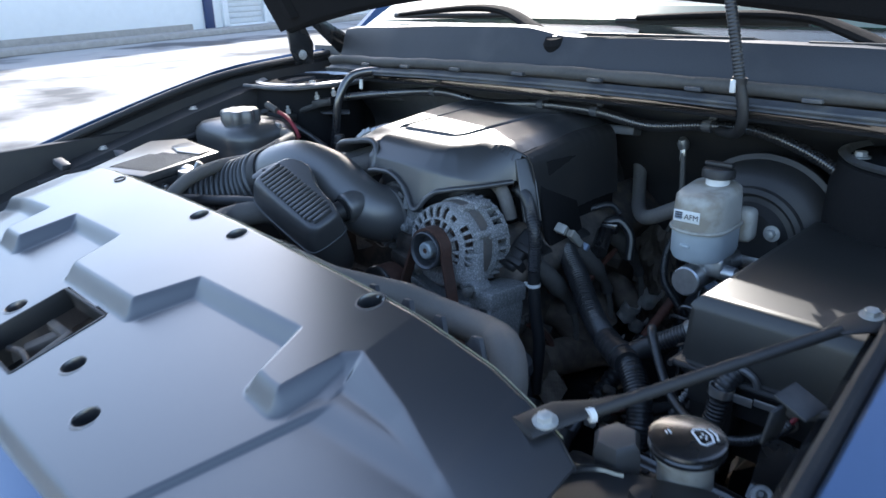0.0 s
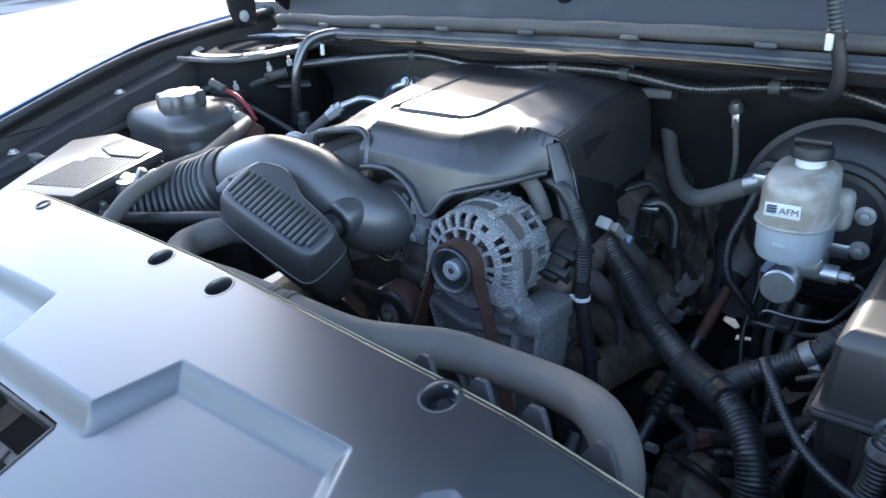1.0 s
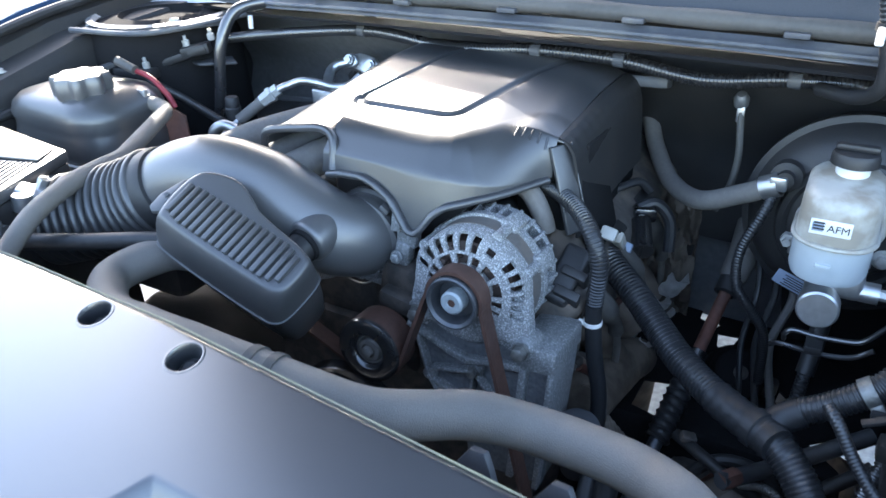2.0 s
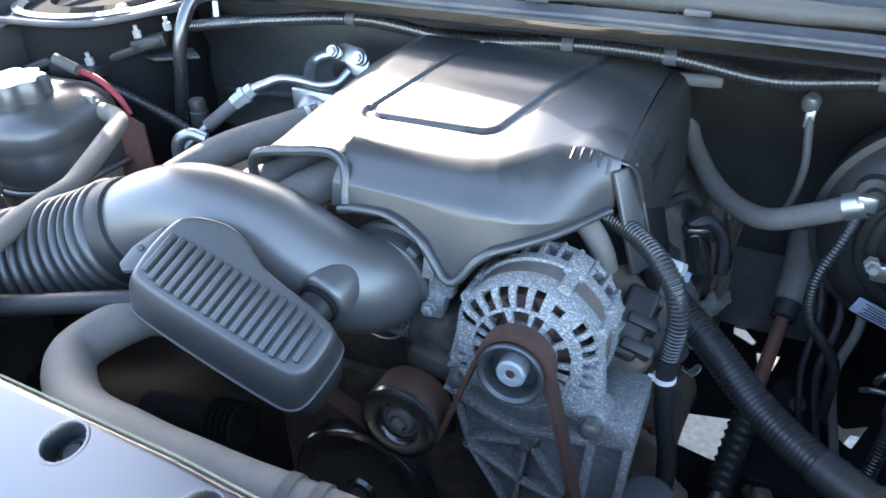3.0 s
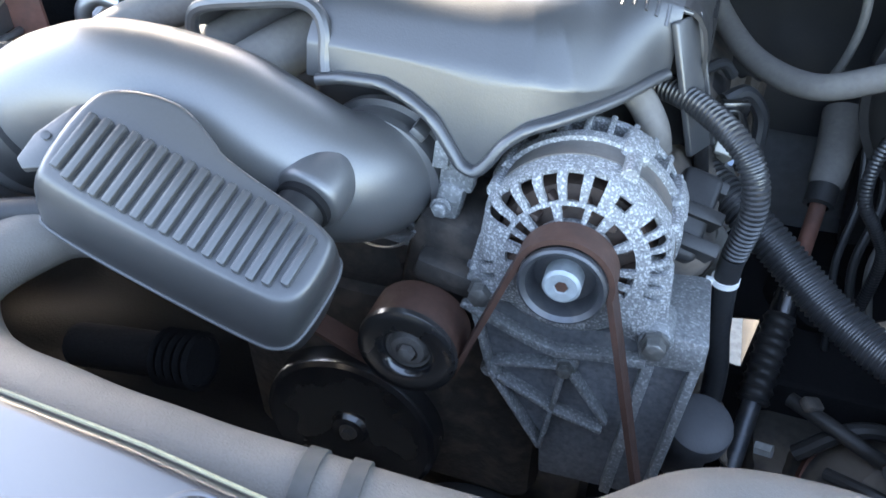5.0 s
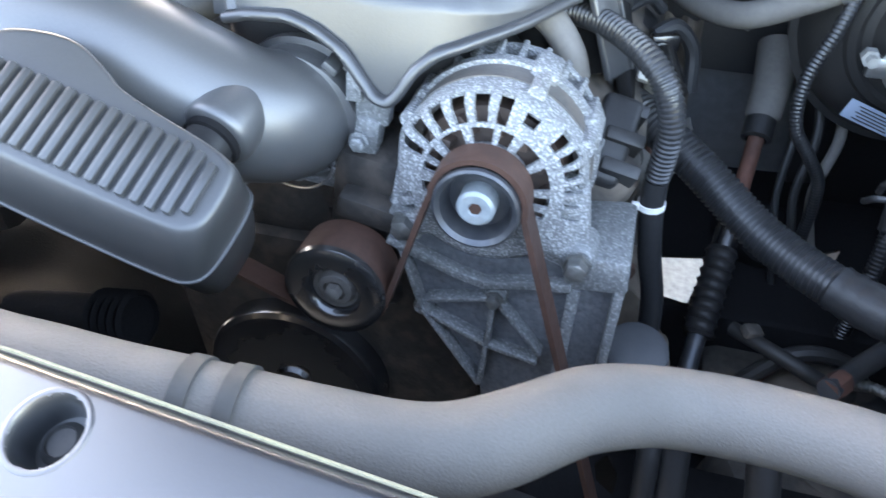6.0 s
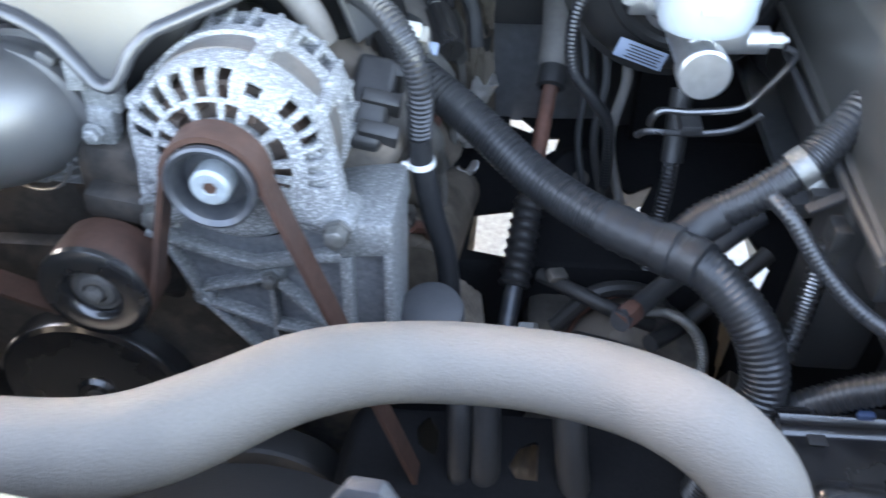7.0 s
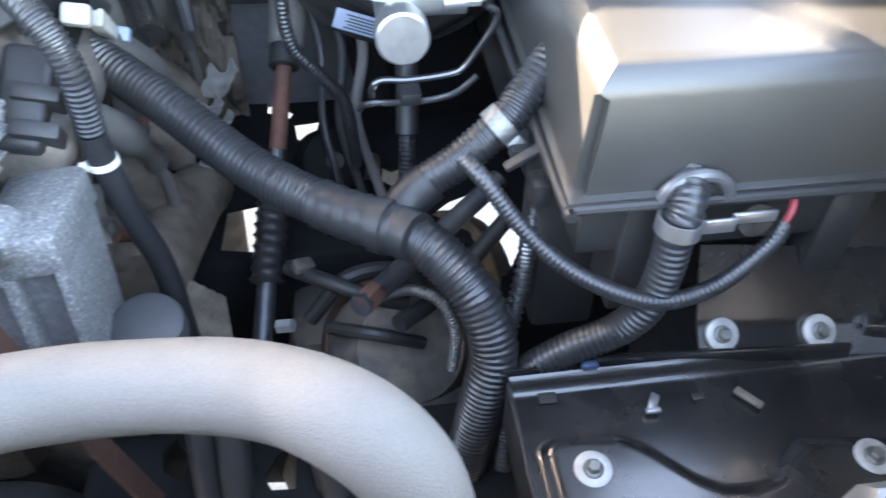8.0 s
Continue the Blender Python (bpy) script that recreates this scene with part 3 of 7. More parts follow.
# nose of the truck in front of the cover
part("grille_top", thick(sheet(40, 8, lambda u, v: Vector((-1.5 + 1.28 * u, 0.165 - 0.16 * v - 0.06 * (2 * u - 1) ** 2 * v, 0.998 - 0.03 * v - 0.10 * v * v))), 0.01), PAINT, truck, "pale reflecting grille top")
part("lamp_support", merge(box((1.42, 0.05, 0.35), (XC + 0.05, 0.34, 0.83), 0.01), box((0.30, 0.18, 0.02), (-0.29, 0.36, 0.93), 0.005), box((0.28, 0.22, 0.02), (-1.50, 0.36, 0.98), 0.005)), SHADE, truck)

# ---- radiator cover ----
EDGE = [(-1.42, 0.450), (-1.36, 0.480), (-1.30, 0.489), (-1.06, 0.485), (-0.87, 0.478), (-0.70, 0.464), (-0.55, 0.451), (-0.45, 0.440), (-0.37, 0.430), (-0.28, 0.406), (-0.255, 0.390)]
HOLES = [(-0.944, 0.460), (-0.832, 0.453), (-0.541, 0.435), (-0.785, 0.214), (-0.682, 0.186), (-1.00, 0.222)]
LATCH = (-0.972, -0.846, 0.165, 0.280)


RAISED = [(-1.60, 0.345), (-1.245, 0.358), (-1.236, 0.290), (-1.182, 0.290), (-1.166, 0.370), (-1.006, 0.370), (-0.990, 0.300), (-0.812, 0.300), (-0.776, 0.368), (-0.570, 0.368), (-0.549, 0.304), (-0.512, 0.300), (-0.499, 0.362), (-0.483, 0.374), (-0.40, 0.349), (-0.319, 0.316), (-0.10, 0.23), (-0.10, 0.70), (-1.60, 0.70)]


def outside(x, y):
    """How far (x, y) lies in front of the raised part of the cover; 0 on it."""
    inside, best = False, 9.0
    for (ax, ay), (bx, by) in zip(RAISED, RAISED[1:] + RAISED[:1]):
        if (ay > y) != (by > y) and x < (bx - ax) * (y - ay) / (by - ay) + ax:
            inside = not inside
        u = min(1.0, max(0.0, ((x - ax) * (bx - ax) + (y - ay) * (by - ay)) / ((bx - ax) ** 2 + (by - ay) ** 2)))
        best = min(best, math.hypot(x - ax - u * (bx - ax), y - ay - u * (by - ay)))
    return 0.0 if inside else best


def cover_z(x, y):
    high = 1.1165 - 0.215 * (0.46 - y)
    low = min(high, 1.0600 - 0.275 * (0.29 - y))
    d = outside(x, y)
    fade = bend(x, [(-0.480, 1.0), (-0.335, 0.0)])
    bank = 0.017 + (bend(x, [(-0.490, 0.0), (-0.476, 0.013), (-0.335, -0.013)])) * smooth(0.30, 0.32, y)
    drop = min(1.0, d / bank)
    drop += 0.10 * math.sin(2 * math.pi * drop) * -0.35
    z = low + (high - low) * (1 - drop) * fade
    side = (y - 0.17) * 0.43 - 0.539
    z -= 0.005 * smooth(0.0, 0.007, x - side) * (1 - smooth(0.30, 0.33, y)) * min(1.0, drop)
    z -= 0.010 * smooth(-0.335, -0.27, x) + 0.012 * smooth(-1.32, -1.44, x)
    z -= 0.004 * smooth(0.006, 0.0, bend(x, EDGE) - y) ** 2
    z -= 0.012 * smooth(0.137, 0.122, y)
    return z


def build_cover():
    c = thing("radiator_cover", (-0.85, 0.32, 1.05), "dark grey moulded plastic radiator cover over the front panel", "cover")
    nu, nv = 560, 160

    def place(u, v):
        x = -1.42 + 1.165 * u
        y0, y1 = 0.122 + 0.02 * abs(x + 0.88) ** 2 + 0.17 * smooth(-0.36, -0.25, x), bend(x, EDGE)
        return x, y0 + (y1 - y0) * v

    def rule(u, v):
        x, y = place(u, v)
        return Vector((x, y, cover_z(x, y)))

    def keep(u, v):
        x, y = place(u, v)
        if LATCH[0] < x < LATCH[1] and LATCH[2] < y < LATCH[3]:
            return False
        return all((x - a) ** 2 + (y - b) ** 2 > 0.0145 ** 2 for a, b in HOLES)
    part("panel", thick(sheet(nu, nv, rule, keep), 0.003), COVER, c, angle=50)
    for a, b in HOLES:
        n = Vector((0, -0.22, 1)).normalized()
        m = axes((a, b, cover_z(a, b)), n)
        cup = part("cup", lathe([(0.0170, -0.0006), (0.0165, 0.0003), (0.0155, 0.0005), (0.0143, 0.0003), (0.0134, -0.0014), (0.0128, -0.005), (0.0120, -0.016), (0.0, -0.0165)], m, 32), COVER, c)
        part("push_pin", lathe([(0, -0.017), (0.0085, -0.017), (0.0085, -0.012), (0.006, -0.0095), (0.0055, -0.011), (0, -0.011)], m, 20), BLACK, cup, "black push pin")
    part("ring_mark", lathe([(0.0105, 0.0), (0.0105, 0.0016), (0.0075, 0.0016), (0.0075, 0.0)], axes((-1.234, 0.471, cover_z(-1.234, 0.471)), (0, -0.2, 1)), 24), BLACK, c, "dark ring mark")
    # latch well
    lx, ly = (LATCH[0] + LATCH[1]) / 2, (LATCH[2] + LATCH[3]) / 2
    w, d = LATCH[1] - LATCH[0], LATCH[3] - LATCH[2]
    zc = cover_z(lx, LATCH[3] + 0.004)
    tilt = pose(lx, ly, zc - 0.024, 15.5, 0, 0)
    well = part("latch_well", merge(box((0.004, d, 0.03), tilt @ pose(-w / 2, 0, -0.008), 0.001), box((0.004, d, 0.03), tilt @ pose(w / 2, 0, -0.008), 0.001), box((w, 0.004, 0.03), tilt @ pose(0, d / 2, -0.008), 0.001), box((w, 0.004, 0.03), tilt @ pose(0, -d / 2, -0.008), 0.001)), BLACK, c)
    part("latch", merge(box((0.10, 0.012, 0.03), tilt @ pose(0, 0.02, -0.03), 0.003), box((0.012, 0.07, 0.02), tilt @ pose(0.02, -0.01, -0.022, 0, 0, 12), 0.003), box((0.02, 0.05, 0.02), tilt @ pose(-0.025, 0.0, -0.03, 0, 0, -18), 0.004), lathe([(0, 0), (0.01, 0), (0.01, 0.012), (0, 0.013)], tilt @ pose(0.045, 0.02, -0.03), 16), hose([tilt @ Vector((-0.05, -0.035, -0.02)), tilt @ Vector((0.0, -0.03, -0.012)), tilt @ Vector((0.05, -0.04, -0.02))], 0.004, 8)), GRIME, well, "black bonnet latch")
    part("latch_floor", box((0.16, 0.15, 0.01), tilt @ pose(0, 0, -0.06), 0.002), BLACK, well)
    # pale yellow bead paints the lit rear edge
    part("edge_bead", sweep([Vector((x, bend(x, EDGE) + 0.001, cover_z(x, bend(x, EDGE)) + 0.001)) for x in [-1.38 + 1.10 * k / 60 for k in range(61)]], 0.0009, 6), EDGING, c, "pale yellow edge with its lit look painted in")


build_cover()

# ---- upper radiator hose ----


def build_radiator_hose():
    pts = [(-1.010, 0.66, 1.050), (-1.038, 0.650, 1.052), (-1.071, 0.632, 1.054), (-1.0885, 0.574, 1.050), (-1.036, 0.530, 1.050), (-0.959, 0.509, 1.067), (-0.8755, 0.498, 1.078), (-0.7955, 0.503, 1.071), (-0.7104, 0.5177, 1.058), (-0.651, 0.576, 1.034), (-0.5977, 0.603, 1.015), (-0.5226, 0.596, 1.018), (-0.4715, 0.565, 1.029), (-0.4446, 0.542, 1.004), (-0.4465, 0.527, 0.935)]
    h = thing("radiator_hose", (-0.8, 0.53, 0.94), "thick weathered grey-brown rubber radiator hose", "hose")
    line = even(spline(pts, 12), 0.004)
    part("hose", sweep(line, lambda i, n: 0.0207 + 0.0002 * math.sin(0.37 * i), 22), RUBBER, h)
    for s in (0.455, 0.475):
        k = int(s * len(line))
        part("clamp", lathe([(0.0204, -0.004), (0.0224, -0.004), (0.0224, 0.004), (0.0204, 0.004)], axes(line[k], line[k + 1] - line[k - 1]), 28), SEAL, h)


build_radiator_hose()

# ---- engine cover ----
FLARE = 0.25      # forward lean of the front face
LIPZ = [(-0.945, 1.1187), (-0.925, 1.1232), (-0.895, 1.1243), (-0.875, 1.1178), (-0.855, 1.1057), (-0.84, 1.0869), (-0.832, 1.077), (-0.822, 1.0738), (-0.815, 1.0805), (-0.805, 1.096), (-0.79, 1.1074), (-0.765, 1.1123), (-0.735, 1.1139), (-0.708, 1.1163)]
CREY = [(-0.945, 0.785), (-0.82, 0.784), (-0.79, 0.788), (-0.765, 0.802), (-0.742, 0.828), (-0.724, 0.858), (-0.709, 0.888)]
CREZ = [(-0.945, 1.143), (-0.84, 1.140), (-0.80, 1.137), (-0.77, 1.129), (-0.745, 1.1205), (-0.708, 1.1185)]
CREST = [(-0.990, 0.785)] + [(-0.945 + 0.004 * k, bend(-0.945 + 0.004 * k, CREY)) for k in range(60)]


def groove(x, y):
    """Depth of the U-shaped groove pressed into the engine cover."""
    left, right = -0.969 + 0.19 * (y - 0.869), -0.824 + 0.22 * (y - 0.869)
    d = 1.0
    if y > 0.889:
        d = min(abs(x - left) * 1.8, abs(x - right))
    if left + 0.02 < x < right - 0.02:
        d = min(d, abs(y - 0.869))
    for cx in (left + 0.02, right - 0.02):
        if y <= 0.889 and (x < left + 0.02 or x > right - 0.02):
            d = min(d, abs(math.hypot(x - cx, y - 0.889) - 0.020))
    return 0.0042 * smooth(0.0075, 0.0028, d)


def from_crest(x, y):
    """How far (x, y) lies behind the crest line of the front face."""
    best = 9.0
    for (ax, ay), (bx, by) in zip(CREST, CREST[1:]):
        u = min(1.0, max(0.0, ((x - ax) * (bx - ax) + (y - ay) * (by - ay)) / ((bx - ax) ** 2 + (by - ay) ** 2)))
        best = min(best, math.hypot(x - ax - u * (bx - ax), y - ay - u * (by - ay)))
        if best < 1e-5:
            break
    return best


def dome_top(x, y):
    z = 1.1735 + 0.10 * (y - 0.88) - 0.16 * max(0.0, y - 1.03) ** 1.2 + 0.003 * math.cos(6 * (x + 0.87))
    z -= 0.008 * smooth(-0.80, -0.735, x) + 0.016 * smooth(-0.745, -0.69, x) + 0.024 * smooth(-1.0, -1.06, x)
    return z


def shoulder_y(x):
    """The line along which the shoulder stands above the rounded end."""
    return 0.885 + 0.28 * (x + 0.744)


def build_engine_cover():
    e = thing("engine_cover", (-0.87, 0.95, 1.05), "satin dark grey plastic engine cover with a raised panel", "engine cover")
    nt, nf = 130, 24

    def raw(x, k):
        yc, zc, zl = soft(x, CREY, 0.005), soft(x, CREZ, 0.006), soft(x, LIPZ, 0.0012)
        if k <= nt:
            w = k / nt
            y = 1.13 + (yc - 1.13) * (w + 0.35 * w * (1 - w))
            roll = max(0.0, 1 - from_crest(x, y) / 0.052)
            fall = (roll * roll / 1.3 if roll < 0.65 else roll - 0.325) / 0.675
            # towards the end the fall starts at the shoulder line
            sy = shoulder_y(x)
            end = min(1.0, max(0.0, (sy - y) / max(0.006, sy - yc)))
            fall += (end * (0.45 + 0.55 * end) - fall) * smooth(-0.775, -0.745, x)
            return Vector((x, y, dome_top(x, y) - groove(x, y) - max(0.0, dome_top(x, yc) - zc) * fall + 0.0012 * math.sin(math.pi * roll)))
        f = (k - nt) / nf
        return Vector((x, yc - FLARE * (zc - zl) * f, zc + (zl - zc) * f))

    def rule(u, v):
        x, k = -0.953 + 0.244 * u, v * (nt + nf)
        if abs(k - nt) > 5:
            return raw(x, k)
        reach = 2.4 * smooth(5.5, 2, abs(k - nt))
        return sum((raw(x, k + reach * d / 3) for d in range(-3, 4)), Vector()) / 7
    part("shell", thick(sheet(170, nt + nf + 1, rule), 0.0035), DOME, e, angle=40)
    # lip bead along the lower front edge
    part("lip", sweep([Vector((x, soft(x, CREY, 0.005) - FLARE * (soft(x, CREZ, 0.006) - soft(x, LIPZ, 0.0012)) - 0.0035, soft(x, LIPZ, 0.0012) - 0.001)) for x in [-0.943 + 0.232 * k / 70 for k in range(71)]], 0.0050, 12, True, 0.85), DOME, e)
    # wing over the fuel rail

    front = [(-1.064, 1.126), (-1.058, 1.140), (-1.045, 1.1500), (-1.00, 1.1590), (-0.965, 1.1640), (-0.955, 1.1640), (-0.941, 1.160)]

    def wing_rule(u, v):
        x = -1.062 + 0.121 * u
        y = 0.800 + 0.330 * v
        w = smooth(0.865, 0.803, y)
        z = (dome_top(x, y) - groove(x, y)) * (1 - w) + bend(x, front) * w
        z -= 0.034 * smooth(0.915, 1.0, u) * smooth(0.845, 0.812, y)
        return Vector((x, y, z - 0.05 * smooth(-1.045, -1.066, x) ** 2 * (1 - w)))
    part("wing", thick(sheet(84, 130, wing_rule), 0.0035), DOME, e, angle=40)
    arch = [(-1.060, 0.802, 1.112), (-1.058, 0.800, 1.135), (-1.045, 0.799, 1.149), (-1.00, 0.799, 1.158), (-0.965, 0.799, 1.163), (-0.948, 0.796, 1.158), (-0.941, 0.790, 1.146), (-0.940, 0.784, 1.130), (-0.938, 0.780, 1.122)]
    part("arch_rim", sweep(even(spline(arch, 8), 0.003), 0.0052, 10), DOME, e)
    # stepped shoulder on the other side; the flank behind it is coloured black for its shade
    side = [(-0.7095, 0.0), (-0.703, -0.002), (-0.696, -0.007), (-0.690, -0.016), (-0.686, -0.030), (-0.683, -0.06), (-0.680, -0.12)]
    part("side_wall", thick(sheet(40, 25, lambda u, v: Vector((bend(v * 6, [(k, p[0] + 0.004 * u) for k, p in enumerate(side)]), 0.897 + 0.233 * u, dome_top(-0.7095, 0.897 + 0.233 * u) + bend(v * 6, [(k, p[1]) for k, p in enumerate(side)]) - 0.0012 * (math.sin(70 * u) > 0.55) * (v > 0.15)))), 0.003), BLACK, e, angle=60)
    b = Vector((-0.698, shoulder_y(-0.698), 1.1530))
    part("shoulder", sweep([Vector((x, shoulder_y(x) + 0.0005, dome_top(x, shoulder_y(x)) - 0.0022)) for x in [-0.752 + 0.0055 * k for k in range(10)]], 0.0017, 10), DOME, e)
    p, q = b + Vector((-0.007, 0.002, -0.003)), Vector((-0.6735, 0.8835, 1.055))
    w = Matrix.Translation((p + q) / 2) @ (q - p).to_track_quat("X", "Y").to_matrix().to_4x4()
    part("pillar", box(((q - p).length, 0.006, 0.028), w @ pose(0, 0, 0.005), 0.0018, 3), DOME, e)
    part("pillar_edge", box(((q - p).length, 0.010, 0.0025), w @ pose(0, 0.001, -0.0085), 0.001, 2), DOME, e)
    # solid near-black boxes stand for the shade in the hollow
    part("hollow_filler", merge(box((0.012, 0.10, 0.13), pose(-0.684, 0.958, 1.070, 0, -14, 4), 0.003), box((0.040, 0.006, 0.10), pose(-0.706, 0.9035, 1.090, 0, -10, 14), 0.002)), LINER, e, "black filler painted as the dark hollow behind the pillar")
    for k in range(5):
        x = -0.750 + 0.0078 * k
        ridge = []
        for q in (0.002, 0.006, 0.010, 0.015 - 0.001 * k):
            y = shoulder_y(x) - q
            wv = (1.13 - y) / (1.13 - soft(x, CREY, 0.005))
            wv = (1.35 - math.sqrt(1.35 ** 2 - 1.4 * wv)) / 0.7
            ridge.append(rule((x + 0.953) / 0.244, wv * nt / (nt + nf)))
        part("notch", sweep(ridge, 0.0015, 8), DOME, e)
    # dim parts under the arch
    for p, q, r in (((-0.965, 0.965, 1.128), (-1.077, 0.785, 1.110), 0.0165), ((-0.925, 0.935, 1.128), (-1.040, 0.750, 1.100), 0.0215), ((-1.02, 0.975, 1.118), (-1.105, 0.835, 1.095), 0.014)):
        p, q = Vector(p), Vector(q)
        part("runner", hose([p, p.lerp(q, 0.5) + Vector((0, 0, 0.003)), q - Vector((0, 0, 0.01))], r, 18), GRAYHOSE, e)


build_engine_cover()
manifold = thing("intake_manifold", (-0.865, 0.975, 1.0), "black plastic intake manifold under the cover", "intake manifold")
part("plenum", box((0.21, 0.34, 0.10), pose(-0.875, 0.985, 1.07), 0.03, 3), BLACK, manifold)
for k in range(4):
    part("runner", box((0.27 + 0.045 * min(k, 2), 0.045, 0.07), pose(-0.885, 0.872 + 0.075 * k, 1.045), 0.015, 3), BLACK, manifold)
# near-black panel stands for the dark recess at the manifold's side
part("recess_panel", box((0.012, 0.20, 0.13), pose(-0.690, 1.03, 1.075), 0.003), LINER, manifold)

# ---- air intake ----


def build_intake():
    t = thing("air_intake_duct", (-1.02, 0.71, 1.03), "smooth black plastic air intake duct", "air duct")
    pts = [(-1.137, 0.706, 1.090), (-1.108, 0.713, 1.107), (-1.062, 0.722, 1.116), (-1.000, 0.732, 1.104), (-0.955, 0.735, 1.083), (-0.922, 0.744, 1.063), (-0.906, 0.768, 1.050), (-0.902, 0.800, 1.044)]
    line = even(spline(pts, 10), 0.004)
    part("tube", sweep(line, lambda i, n: bend(i / n, [(0, 0.0465), (0.3, 0.047), (0.5, 0.0475), (0.7, 0.0475), (0.88, 0.048), (1, 0.049)]), 40), INTAKE, t, angle=60)
    c = axes((-0.902, 0.79, 1.043), (0.05, 1, 0))
    part("collar", lathe([(0.047, -0.018), (0.054, -0.016), (0.054, -0.008), (0.051, -0.006), (0.051, 0.006), (0.056, 0.007), (0.056, 0.014), (0.05, 0.016)], c, 44), INTAKE, t)
    part("clip", box((0.012, 0.02, 0.006), pose(-0.868, 0.785, 1.088, 0, 38, 0), 0.001), INTAKE, t)
    part("mould_seam", sweep([Vector((-0.905 + 0.0495 * math.cos(radians(a)), 0.755 - 0.012 * math.cos(radians(a)), 1.046 + 0.0495 * math.sin(radians(a)))) for a in range(-150, -20, 8)], 0.0012, 6), INTAKE, t)
    r = axes((-1.137, 0.706, 1.090), (-0.86, -0.22, -0.46))
    part("rim", lathe([(0.045, -0.012), (0.0515, -0.010), (0.054, -0.004), (0.0545, 0.010), (0.054, 0.022), (0.05, 0.024)], r, 44), BLACK, t)
    part("rim_clip", box((0.016, 0.008, 0.020), r @ pose(0.0, -0.054, 0.008, 0, 0, 0), 0.002), BLACK, t)
    n = axes((-0.9148, 0.6940, 1.0745), (0.095, 0.978, 0.183))
    part("nub", lathe([(0.0180, -0.002), (0.0222, -0.0012), (0.0240, 0.001), (0.0247, 0.005), (0.0249, 0.014), (0.0245, 0.022), (0.0225, 0.032), (0.0150, 0.048)], n, 48), INTAKE, t, angle=70)
    part("nub_collar", lathe([(0.0170, -0.0075), (0.0192, -0.0065), (0.0197, -0.0035), (0.0192, -0.0012), (0.0170, 0.0)], n, 32), LINER, t)
    part("nub_neck", lathe([(0.0165, -0.045), (0.0168, -0.004)], n, 24), BLACK, t)
    b = thing("bellows", (-1.25, 0.67, 1.0), "black ribbed rubber intake bellows", "air duct")
    path = even(spline([(-1.143, 0.704, 1.087), (-1.18, 0.694, 1.070), (-1.235, 0.674, 1.052), (-1.305, 0.645, 1.036)], 10), 0.0017)
    part("bellows_tube", sweep(path, lambda i, n: 0.0445 + 0.0135 * math.sqrt(abs(math.sin(math.pi * (i % 8) / 8.0))), 40), RESON, b, angle=60)
    part("end_sleeve", hose([(-1.300, 0.647, 1.042), (-1.35, 0.627, 1.028), (-1.40, 0.61, 1.02)], 0.05, 28), INTAKE, b)


build_intake()


